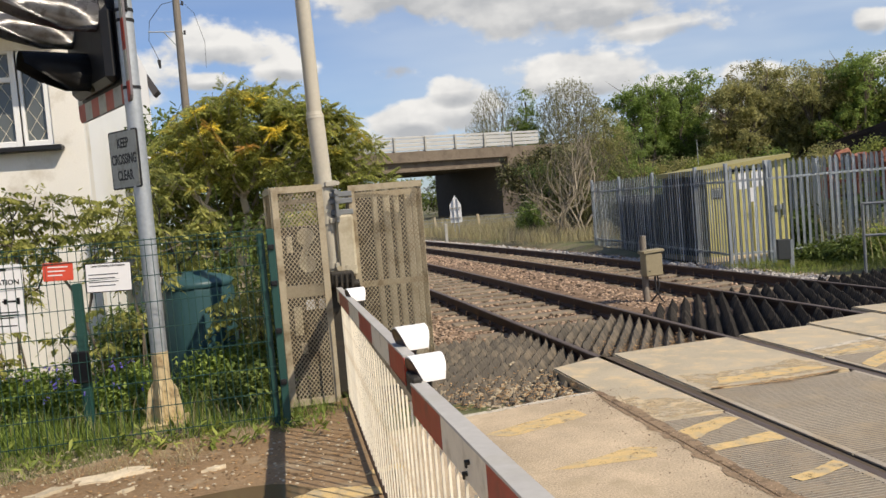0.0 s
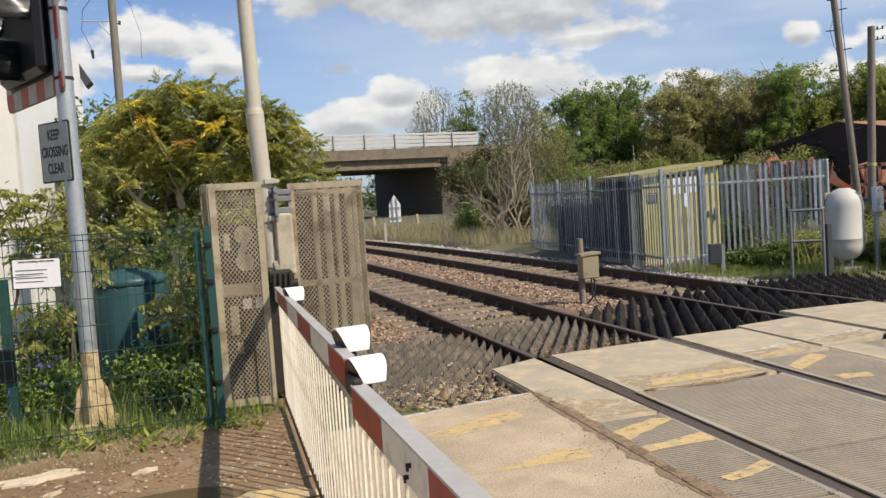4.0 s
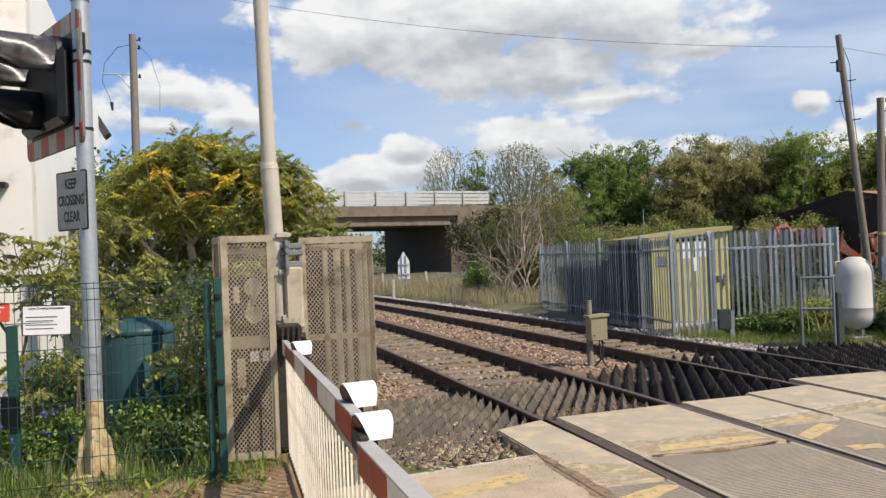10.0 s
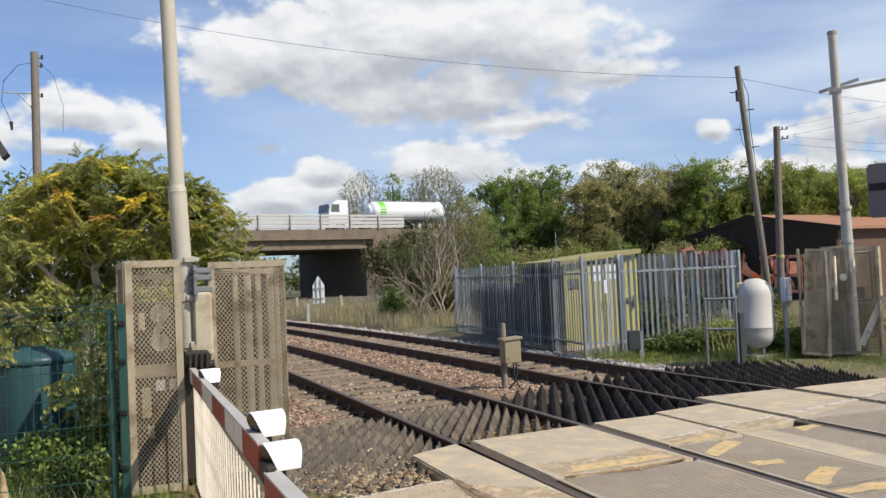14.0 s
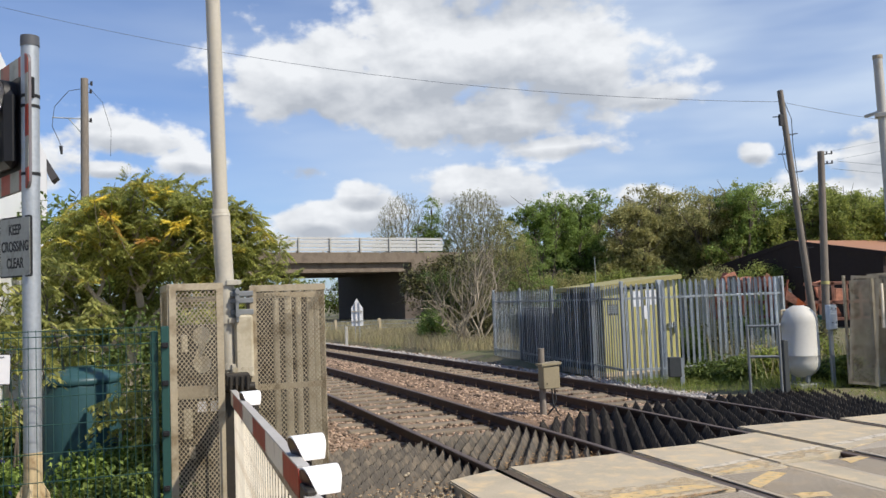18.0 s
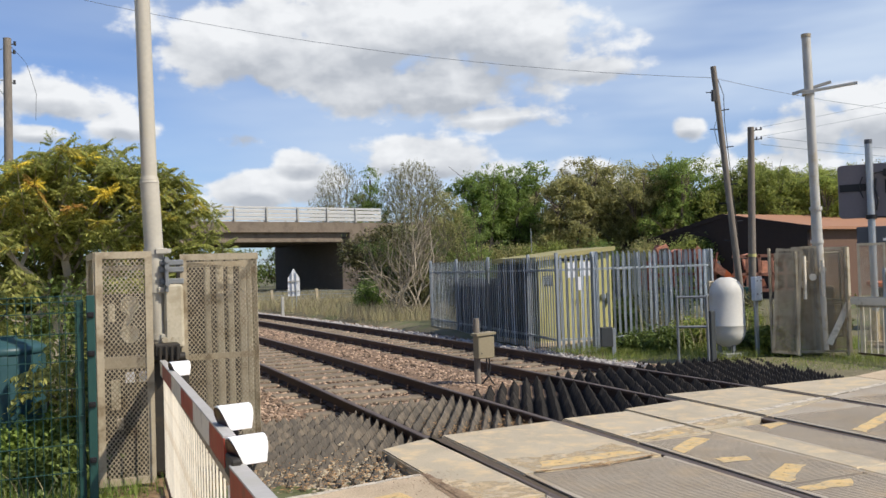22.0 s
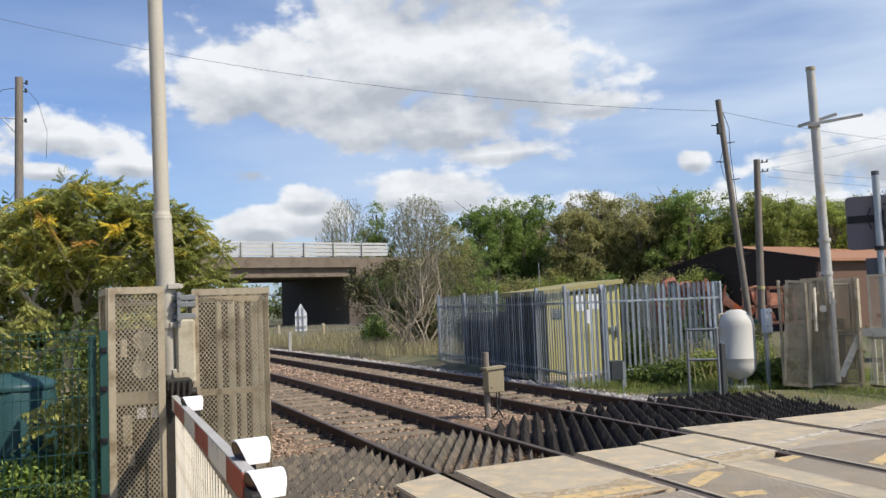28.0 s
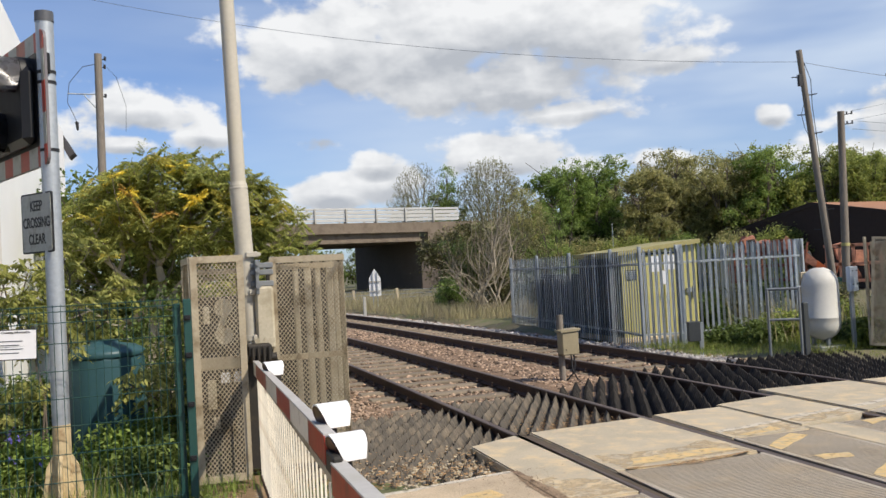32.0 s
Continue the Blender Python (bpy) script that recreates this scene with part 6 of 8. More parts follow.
def palisade():
    runs = [[(9.17, 24.4), (8.59, 16.8), (8.36, 15.12)], [(8.36, 15.12), (9.18, 14.92)], [(9.18, 14.92), (12.15, 14.97)], [(12.15, 15.05), (12.05, 20.2)]]
    bm = bmnew()
    w, H = 0.06, 1.97
    prof = [(-w / 2, 0.0), (-w / 4, 0.012), (0, 0.0), (w / 4, 0.012), (w / 2, 0.0)]
    lo = [bm.verts.new((x, y, 0)) for x, y in prof]
    hi = [bm.verts.new((x, y, H - (0.07 if k in (0, 4) else 0.0))) for k, (x, y) in enumerate(prof)]
    for i in range(4):
        bm.faces.new((lo[i], lo[i + 1], hi[i + 1], hi[i]))
    bmesh.ops.solidify(bm, geom=bm.faces[:], thickness=0.003)
    first = None
    names = ["palisade fence of galvanised steel pales beside the track", "palisade gate of galvanised steel pales before the equipment shed", "palisade fence of galvanised steel pales along the yard", "palisade fence of galvanised steel pales running back into the yard"]
    zb = -0.12
    for k, run in enumerate(runs):
        f = thing("palisade_gate" if k == 1 else "palisade_fence", names[k], "gate" if k == 1 else "fence", group="palisade fencing")
        for (xa, ya), (xb, yb) in zip(run, run[1:]):
            d = Vector((xb - xa, yb - ya, 0))
            L = d.length
            u = d / L
            ang = math.degrees(math.atan2(u.y, u.x))
            n = max(2, round(L / (0.1 if k == 1 else 0.13 if k == 2 else 0.138)))
            for i in range(n):
                p = Vector((xa, ya, zb)) + u * (i + 0.5) * L / n
                m = pose(p.x, p.y, p.z + (0.06 if k >= 2 else 0), 0, 0.5 * fuzz(p.x * 7, p.y * 5), ang)
                if first is None:
                    first = part("pale", bm, M["pale_steel"], f)
                    first.matrix_basis = m
                else:
                    again("pale", first, m, f)
            for z in (0.28, 1.68):
                bmr = bmnew()
                c = Vector(((xa + xb) / 2, (ya + yb) / 2, z + zb))
                box(bmr, c + Vector((-u.y, u.x, 0)) * 0.03, (L, 0.045, 0.045), Rz(ang), bevel=0.004)
                part("rail", bmr, M["galv"], f)
            np_ = max(1, round(L / 2.5))
            for i in range(np_ + (1 if (xb, yb) == run[-1] else 0)):
                if k == 1 and i == 0:
                    continue
                p = Vector((xa, ya, zb)) + u * L * i / np_
                bmp = bmnew()
                box(bmp, p + Vector((-u.y, u.x, 0)) * 0.06 + Vector((0, 0, 1.0)), (0.09 if k != 1 else 0.11, 0.06, 2.06), Rz(ang), bevel=0.006)
                part("post", bmp, M["galv"], f)


palisade()


# ---- equipment shed behind the palisade ----
def make_shed():
    s = thing("equipment_shed", "yellow-painted equipment shed with double doors behind the fence", "shed", pose(8.80, 16.62, -0.12, 0, 0, 0))
    W, D, zl, zr = 1.86, 2.0, 1.88, 2.07
    bm = bmnew()
    prism(bm, [(0, 0, 0.1), (W, 0, 0.1), (W, 0, zr), (0, 0, zl)], D, (0, 1, 0))
    part("body", bm, M["yellow_shed"], s)
    # dark sheet over the yellow side wall: its shade put into colour
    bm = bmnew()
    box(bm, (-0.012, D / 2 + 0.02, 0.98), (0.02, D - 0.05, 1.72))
    part("side_panel", bm, M["shed_dark"], s, "dark sheet painting the shade on the shed side")
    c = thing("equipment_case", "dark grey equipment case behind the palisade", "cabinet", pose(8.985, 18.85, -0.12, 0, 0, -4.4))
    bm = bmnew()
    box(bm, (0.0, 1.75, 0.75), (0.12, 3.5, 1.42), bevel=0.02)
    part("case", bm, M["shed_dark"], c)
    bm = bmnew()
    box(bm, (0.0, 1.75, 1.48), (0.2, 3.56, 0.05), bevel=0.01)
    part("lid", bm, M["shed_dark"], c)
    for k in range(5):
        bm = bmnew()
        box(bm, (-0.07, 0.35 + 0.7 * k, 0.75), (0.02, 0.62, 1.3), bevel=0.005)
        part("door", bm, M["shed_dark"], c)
    bm = bmnew()
    box(bm, (W / 2, D / 2, 0.05), (W + 0.1, D + 0.1, 0.1), bevel=0.01)
    part("plinth", bm, M["concrete_deck"], s)
    bm = bmnew()
    prism(bm, [(-0.1, -0.12, zl - 0.01), (W + 0.05, -0.12, zr + 0.005), (W + 0.05, -0.12, zr + 0.10), (-0.1, -0.12, zl + 0.085)], D + 0.25, (0, 1, 0))
    part("roof", bm, M["shed_roof"], s)
    for x0, x1 in ((0.52, 1.0), (1.02, 1.5)):
        bm = bmnew()
        box(bm, ((x0 + x1) / 2, -0.012, 1.0), (x1 - x0, 0.03, 1.72), bevel=0.006)
        d = part("door", bm, M["yellow_shed"], s)
        bm = bmnew()
        tube(bm, (x0 + 0.06 if x0 > 1 else x1 - 0.08, -0.03, 0.98), (x0 + 0.06 if x0 > 1 else x1 - 0.08, -0.06, 0.98), 0.022, n=8)
        box(bm, (x0 + 0.06 if x0 > 1 else x1 - 0.08, -0.055, 0.95), (0.02, 0.015, 0.1), bevel=0.003)
        part("handle", bm, M["galv"], d)
    bm = bmnew()
    box(bm, (1.01, -0.02, 1.89), (1.05, 0.03, 0.04))
    part("door_head", bm, M["black"], s)
    for x, z, w, h in ((0.84, 1.66, 0.26, 0.34), (1.16, 1.68, 0.26, 0.32), (1.02, 1.36, 0.1, 0.3)):
        bm = bmnew()
        box(bm, (x, -0.033, z), (w, 0.006, h))
        part("notice", bm, M["white_sign"], s)
    bm = bmnew()
    for k in range(4):
        box(bm, (0.22, -0.02, 1.38 + k * 0.045), (0.2, 0.03, 0.025), Rx(25))
    part("vent", bm, M["galv"], s)
    bm = bmnew()
    box(bm, (0.22, -0.005, 1.445), (0.24, 0.012, 0.22))
    part("vent_frame", bm, M["black"], s)
    bm = bmnew()
    path(bm, [(0.9, 2.0, 2.1), (0.9, 2.0, 2.7)], 0.007)
    part("aerial", bm, M["galv"], s)
    bm = bmnew()
    box(bm, (1.62, -0.03, 1.05), (0.12, 0.05, 0.10), bevel=0.006)
    box(bm, (1.72, -0.04, 1.0), (0.04, 0.05, 0.26), bevel=0.004)
    part("bolt", bm, M["galv"], s)


make_shed()


# ---- trackside boxes, tank and posts ----
def make_trackside():
    t = thing("track_box", "tan cable box on a post between the tracks", "box", pose(5.27, 12.0, 0))
    bm = bmnew()
    tube(bm, (0, 0, -0.3), (0, 0, 0.88), 0.05, n=12)
    part("post", bm, M["wood_pole"], t)
    bm = bmnew()
    box(bm, (0.08, -0.08, 0.45), (0.27, 0.2, 0.34), bevel=0.012)
    part("case", bm, M["box_tan"], t)
    bm = bmnew()
    prism(bm, [(-0.08, -0.2, 0.62), (0.24, -0.2, 0.64), (0.24, 0.04, 0.64), (-0.08, 0.04, 0.62)], 0.035)
    part("lid", bm, M["box_tan"], t)
    bm = bmnew()
    path(bm, [(0.16, -0.08, 0.28), (0.18, -0.08, 0.12), (0.14, -0.06, -0.02), (0.08, -0.02, -0.1), (-0.02, 0.02, -0.2)], 0.014)
    path(bm, [(0.12, -0.08, 0.28), (0.12, -0.1, 0.05), (0.2, -0.1, -0.1), (0.3, -0.05, -0.16)], 0.012)
    part("cable", bm, M["cable"], t)
    bm = bmnew()
    tube(bm, (0.0, -0.1, 0.36), (0, -0.19, 0.36), 0.01, n=6)
    part("hasp", bm, M["black"], t)

    g = thing("grey_cabinet", "small dark grey cabinet on a short post by the gate", "cabinet", pose(8.69, 13.69, -0.1, 0, 0, -20))
    bm = bmnew()
    box(bm, (-0.05, -0.03, 0.40), (0.22, 0.14, 0.36), bevel=0.012)
    part("case", bm, M["shed_dark"], g)
    bm = bmnew()
    box(bm, (0.10, 0.05, 0.24), (0.07, 0.05, 0.62), bevel=0.006)
    part("post", bm, M["galv"], g)

    k = thing("gas_tank", "white pill-shaped tank on a short stand beside the track", "tank", pose(10.16, 12.17, 0))
    bm = bmnew()
    prof = []
    R = 0.298
    for i in range(7):
        a = radians(-90 + 15 * i)
        prof.append((R * math.cos(a), 0.13 + R * 0.9 + R * 0.9 * math.sin(a)))
    prof.append((R, 0.50))
    prof.append((R * 1.012, 0.505))
    prof.append((R * 1.012, 0.515))
    prof.append((R, 0.52))
    for i in range(7):
        a = radians(15 * i)
        prof.append((R * math.cos(a), 1.06 + R * 1.02 * math.sin(a)))
    n, rings = 28, []
    for r, z in prof:
        rings.append([bm.verts.new((r * math.cos(6.2832 * i / n), r * math.sin(6.2832 * i / n), z)) for i in range(n)] if r > 0.001 else None)
    for a, b in zip(rings, rings[1:]):
        if a and b:
            for i in range(n):
                f = bm.faces.new((a[i], a[(i + 1) % n], b[(i + 1) % n], b[i]))
                f.smooth = True
    part("shell", bm, M["tank_white"], k)
    bm = bmnew()
    for x, y in ((0.1, 0.1), (-0.12, 0.08), (0.0, -0.13)):
        box(bm, (x, y, 0.1), (0.06, 0.06, 0.24), bevel=0.005)
    box(bm, (0, 0, 0.0), (0.5, 0.5, 0.08), bevel=0.01)
    part("stand", bm, M["rail_grey"], k)
    bm = bmnew()
    tube(bm, (0.2, 0.12, 0.0), (0.2, 0.12, 1.3), 0.03, n=8)
    tube(bm, (-0.24, 0.16, 0.0), (-0.24, 0.16, 1.28), 0.025, n=8)
    tube(bm, (-0.24, 0.16, 1.27), (0.2, 0.12, 1.29), 0.02, n=8)
    part("guard_frame", bm, M["cage"], k)

    h = thing("handrail", "galvanised tube handrail beside the tank", "handrail")
    a, b, c = Vector((8.98, 12.0, 0)), Vector((9.37, 11.72, 0)), Vector((9.86, 12.3, 0))
    for p in (a, b):
        bm = bmnew()
        tube(bm, p - Vector((0, 0, 0.1)), p + Vector((0, 0, 1.06)), 0.024, n=10)
        part("upright", bm, M["rail_grey"], h)
    for z in (1.05, 0.55):
        bm = bmnew()
        tube(bm, a + Vector((0, 0, z)), b + Vector((0, 0, z)), 0.022, n=10)
        tube(bm, b + Vector((0, 0, z)), c + Vector((0, 0, z)), 0.022, n=10)
        part("rail", bm, M["rail_grey"], h)
    p = thing("dark_post", "short dark timber post beside the tank", "post")
    bm = bmnew()
    box(bm, (9.5, 11.78, 0.38), (0.1, 0.1, 0.86), bevel=0.01)
    part("shaft", bm, M["shed_dark"], p)

    q = thing("cable_post", "grey channel post with a pale blue-grey box", "post", pose(10.56, 11.9, 0))
    bm = bmnew()
    box(bm, (0, 0, 0.6), (0.07, 0.05, 1.3), bevel=0.006)
    part("channel", bm, M["galv"], q)
    bm = bmnew()
    box(bm, (-0.02, -0.06, 1.14), (0.17, 0.1, 0.42), bevel=0.012)
    part("case", bm, M["pale_blue"], q)
    bm = bmnew()
    for x in (-0.05, 0.03):
        for z in (1.05, 1.28):
            tube(bm, (x, -0.11, z), (x, -0.12, z), 0.01, n=6)
    part("screw", bm, M["black"], q)


make_trackside()


# ---- timber poles and wires ----
def make_poles():
    specs = [
        ("upole", Vector((-2.60, 27.9, 0)), Vector((-2.55, 27.9, 8.85)), 0.14, 0.11, "brown timber pole with a side arm and hanging cables"),
        ("rpole", Vector((15.70, 18.16, -0.1)), Vector((15.28, 18.5, 6.85)), 0.092, 0.075, "leaning grey timber pole with climbing steps"),
        ("rpole2", Vector((16.14, 18.35, -0.1)), Vector((16.20, 18.2, 5.2)), 0.105, 0.085, "dark timber pole with insulators near its top"),
    ]
    for k, p, q, r0, r1, label in specs:
        t = thing("timber_pole", label, "pole", group="timber poles")
        bm = bmnew()
        tube(bm, p, q, r0, r1, 14)
        part("shaft", bm, M["wood_pole"], t)
        u = (q - p).normalized()
        if k == "upole":
            bm = bmnew()
            a = q - u * 1.25
            tube(bm, a, a + Vector((-0.9, -0.1, 0.0)), 0.02, n=6)
            tube(bm, a - u * 0.55, a + Vector((-0.45, -0.05, 0)), 0.018, n=6)
            part("side_arm", bm, M["galv"], t)
            bm = bmnew()
            path(bm, [q - u * 0.3, q + Vector((-0.45, 0, -0.4)), q + Vector((-0.85, 0, -0.9)), q + Vector((-0.92, 0, -1.5)), q + Vector((-0.75, 0, -1.9)), q + Vector((-0.68, 0, -2.1))], 0.009, 5)
            part("cable", bm, M["cable"], t)
            bm = bmnew()
            path(bm, [q + Vector((-0.05, 0, -3.3)), q + Vector((-0.5, -0.3, -4.2)), q + Vector((-1.3, -0.8, -4.9)), q + Vector((-2.2, -1.5, -5.4))], 0.008, 5)
            part("cable", bm, M["cable"], t)
            bm = bmnew()
            path(bm, [q + Vector((0.1, 0, -0.25)), q + Vector((0.5, 0, -0.7)), q + Vector((0.75, 0, -1.6)), q + Vector((0.72, 0, -2.4))], 0.006, 4)
            part("cable", bm, M["cable"], t)
            bm = bmnew()
            tube(bm, q + Vector((-0.68, 0, -2.1)), q + Vector((-0.66, 0, -2.35)), 0.055, 0.03, n=8)
            part("cable_end", bm, M["cable"], t)
            for dz, dx in ((-0.2, 0.2), (-0.45, 0.18), (-1.35, 0.17)):
                bm = bmnew()
                tube(bm, q + Vector((0, 0, dz)), q + Vector((dx, 0, dz + 0.05)), 0.015, n=6)
                tube(bm, q + Vector((dx, 0, dz)), q + Vector((dx, 0, dz + 0.12)), 0.035, n=8)
                part("insulator", bm, M["cable"], t)
        elif k == "rpole":
            for i in range(11):
                bm = bmnew()
                c = q - u * (0.7 + 0.5 * i)
                s = 1 if i % 2 else -1
                tube(bm, c, c + Vector((0.21 * s, -0.17 * s, 0.02)), 0.014, n=6)
                part("step", bm, M["cable"], t)
            bm = bmnew()
            path(bm, [q - u * 0.35 + Vector((0.05, -0.06, 0)), q - u * 0.8 + Vector((0.13, -0.12, 0)), q - u * 1.5 + Vector((0.09, -0.08, 0)), q - u * 4.6 + Vector((0.07, -0.07, 0))], 0.01, 5)
            part("cable", bm, M["cable"], t)
            bm = bmnew()
            path(bm, [q - u * 1.3 + Vector((-0.1, -0.1, 0)), q - u * 1.7 + Vector((-0.3, -0.1, 0)), q - u * 2.1 + Vector((-0.25, -0.1, 0)), q - u * 2.4 + Vector((-0.1, -0.1, 0))], 0.008, 4)
            part("cable", bm, M["cable"], t)
            bm = bmnew()
            box(bm, q - u * 0.8 + Vector((-0.12, -0.02, 0)), (0.1, 0.08, 0.3))
            part("junction_box", bm, M["cable"], t)
        else:
            for dz in (-0.1, -0.35):
                bm = bmnew()
                tube(bm, q + Vector((0, 0, dz)), q + Vector((0.2, -0.18, dz + 0.02)), 0.012, n=6)
                arm = part("insulator_arm", bm, M["cable"], t)
                for s in (0.1, 0.19):
                    bm = bmnew()
                    tube(bm, q + Vector((s, -s * 0.88, dz)), q + Vector((s, -s * 0.88, dz + 0.08)), 0.02, n=8)
                    part("insulator", bm, M["cable"], arm)
            bm = bmnew()
            tube(bm, q - u * 3.40, q - u * 3.48, 0.106, n=12)
            part("yellow_band", bm, M["yellow_shed"], t)

    def wire(p, q, sag, r, label):
        t = thing("overhead_wire", label, "wire", group="overhead wires")
        pts = []
        for i in range(25):
            s = i / 24
            v = Vector(p).lerp(Vector(q), s)
            v.z -= sag * 4 * s * (1 - s)
            pts.append(v)
        verts, faces = [], []
        for v in pts:
            verts += [(v.x, v.y - r, v.z), (v.x, v.y, v.z + r), (v.x, v.y + r, v.z), (v.x, v.y, v.z - r)]
        for i in range(24):
            for k in range(4):
                a, b = i * 4 + k, i * 4 + (k + 1) % 4
                faces.append((a, b, b + 4, a + 4))
        raw("strand", verts, faces, M["wire_grey"], t)

    top = Vector((15.28, 18.5, 6.55))
    wire((-9.0, 27.7, 11.84), top, 0.93, 0.006, "thin dark overhead wire against the sky")
    wire(top, (30, 22, 6.8), 0.25, 0.006, "thin dark overhead wire against the sky")
    wire((16.5, 17.95, 4.9), (44, 22, 6.3), 0.55, 0.005, "thin dark overhead wire against the sky")
    wire((16.4, 18.05, 4.72), (44, 22, 5.9), 0.55, 0.005, "thin dark overhead wire against the sky")
    wire((16.38, 18.05, 5.18), (40, 20.5, 10.6), 0.3, 0.004, "thin dark overhead wire against the sky")
    wire((16.38, 18.05, 4.93), (40, 20.5, 10.1), 0.3, 0.004, "thin dark overhead wire against the sky")


M["wire_grey"] = material("wire_grey", (0.16, 0.18, 0.21), 0.6, spread=0.1, bump=0.0)
make_poles()


# ---- yard machinery ----
def make_machines():
    rng = random.Random(3)
    t = thing("farm_machine", "rusty orange farm machinery standing behind the fence", "machine", pose(17.2, 22.4, 0, 0, 0, -40))
    bm = bmnew()
    for x in (-1.3, -0.5, 0.3, 0.8):
        box(bm, (x, 0.5, 1.2), (0.1, 0.9, 0.9), bevel=0.01)
    for z in (0.8, 1.25, 1.65):
        box(bm, (-0.25, 0.05, z), (2.3, 0.09, 0.09), bevel=0.008)
    part("frame", bm, M["rust_orange"], t)
    # bent guards, arms and covers piled along the top
    for k in range(20):
        x = -1.5 + 2.3 * k / 19
        top = 1.75 + 0.38 * math.sin(1.1 + x * 2.1) * math.cos(x * 4.3) + (0.25 if -0.9 < x < -0.2 else 0)
        bm = bmnew()
        w, h = rng.uniform(0.18, 0.5), rng.uniform(0.25, 0.6)
        prism(bm, [(-w / 2, 0, 0), (w / 2, 0, 0), (w * rng.uniform(0.2, 0.5), 0, h), (-w * rng.uniform(0.1, 0.5), 0, h * rng.uniform(0.7, 1.0))], rng.uniform(0.05, 0.3), (0, 1, 0))
        bmesh.ops.rotate(bm, cent=(0, 0, h / 2), matrix=Rz(rng.uniform(-50, 50)) @ Ry(rng.uniform(-35, 35)), verts=bm.verts)
        bmesh.ops.translate(bm, vec=(x, rng.uniform(-0.25, 0.7), top - h), verts=bm.verts)
        part("cover", bm, M[("rust_salmon", "rust_orange", "rust_salmon", "machine_dark")[k % 4]], t)
    bm = bmnew()
    prism(bm, [(0.3, -0.1, 2.15), (1.7, -0.1, 0.8), (1.8, -0.1, 0.55), (0.2, -0.1, 1.8)], 0.25, (0, 1, 0))
    part("chute", bm, M["rust_salmon"], t)
    bm = bmnew()
    prism(bm, [(1.15, -0.2, 1.35), (1.6, -0.2, 0.95), (1.55, -0.2, 0.7), (1.05, -0.2, 0.95)], 0.08, (0, 1, 0))
    part("flap", bm, M["orange"], t, "bright orange plastic flap")
    bm = bmnew()
    for k in range(7):
        tube(bm, (-1.0 + k * 0.3, -0.1, 1.4 + 0.1 * (k % 3)), (-0.9 + k * 0.3, -0.15, 1.9 + 0.1 * (k % 2)), 0.035, n=6)
    part("rack", bm, M["rust_orange"], t)
    for x in (-0.7, 0.7):
        w = bmnew()
        tube(w, (x, -0.15, 0.42), (x, 0.12, 0.42), 0.44, n=20)
        part("wheel", w, M["tyre"], t)
    t = thing("farm_machine", "rusty red implement with an open frame in the yard", "machine", pose(18.7, 20.6, 0, 0, 0, -45))
    bm = bmnew()
    for k in range(6):
        box(bm, (-0.9 + k * 0.36, 0, 1.25), (0.08, 0.08, 1.1), bevel=0.006)
    for z in (0.7, 1.2, 1.75):
        box(bm, (0, 0, z), (1.95, 0.08, 0.09), bevel=0.006)
    part("frame", bm, M["rust_salmon"], t)
    for k in range(9):
        bm = bmnew()
        box(bm, (-0.8 + 0.2 * k, rng.uniform(0.2, 0.8), rng.uniform(0.8, 1.6)), (rng.uniform(0.15, 0.45), 0.08, rng.uniform(0.2, 0.5)), Rz(rng.uniform(-40, 40)) @ Ry(rng.uniform(-25, 25)), bevel=0.01)
        part("panel", bm, M[("rust_orange", "rust_salmon", "machine_dark")[k % 3]], t)
    bm = bmnew()
    box(bm, (-0.6, -0.1, 0.62), (0.5, 0.5, 0.4), bevel=0.03)
    part("gearbox", bm, M["green_steel"], t)
    for x in (-0.7, 0.6):
        w = bmnew()
        tube(w, (x, -0.25, 0.35), (x, 0.0, 0.35), 0.36, n=20)
        part("wheel", w, M["tyre"], t)
    t = thing("flat_trailer", "low orange flat trailer standing before the barn", "trailer", pose(18.1, 14.0, 0, 0, 0, -42))
    bm = bmnew()
    box(bm, (0, 0, 0.98), (3.4, 1.4, 0.12), bevel=0.02)
    part("bed", bm, M["orange"], t)
    bm = bmnew()
    box(bm, (0, 0, 0.8), (3.2, 0.8, 0.2), bevel=0.02)
    part("chassis", bm, M["black"], t)
    for x in (-1.0, -0.1, 1.0):
        w = bmnew()
        tube(w, (x, -0.7, 0.45), (x, -0.45, 0.45), 0.45, n=22)
        wh = part("wheel", w, M["tyre"], t)
        r = bmnew()
        tube(r, (x, -0.715, 0.45), (x, -0.69, 0.45), 0.22, n=16)
        part("rim", r, M["galv_paint"], wh)


make_machines()


def make_left_tank():
    t = thing("oil_tank", "dark teal plastic oil tank behind the hedge", "tank", pose(-0.93, 9.35, 0, 0, 0, 6))
    def turned(prof, n=36, rib=0.0):
        bm = bmnew()
        rings = []
        for r, z in prof:
            rings.append([bm.verts.new(((r + rib * (i % 3 == 0)) * math.cos(6.2832 * i / n), (r + rib * (i % 3 == 0)) * math.sin(6.2832 * i / n), z)) for i in range(n)])
        for a, b in zip(rings, rings[1:]):
            for i in range(n):
                bm.faces.new((a[i], a[(i + 1) % n], b[(i + 1) % n], b[i])).smooth = True
        bm.faces.new(rings[-1])
        return bm

    part("shell", turned([(0.36, -0.05), (0.38, 0.05), (0.37, 0.94), (0.355, 1.0)], rib=0.012), M["teal_plastic"], t)
    part("lid", turned([(0.385, 0.97), (0.395, 1.0), (0.38, 1.03), (0.30, 1.07), (0.14, 1.10), (0.12, 1.13)]), M["teal_plastic"], t)


make_left_tank()


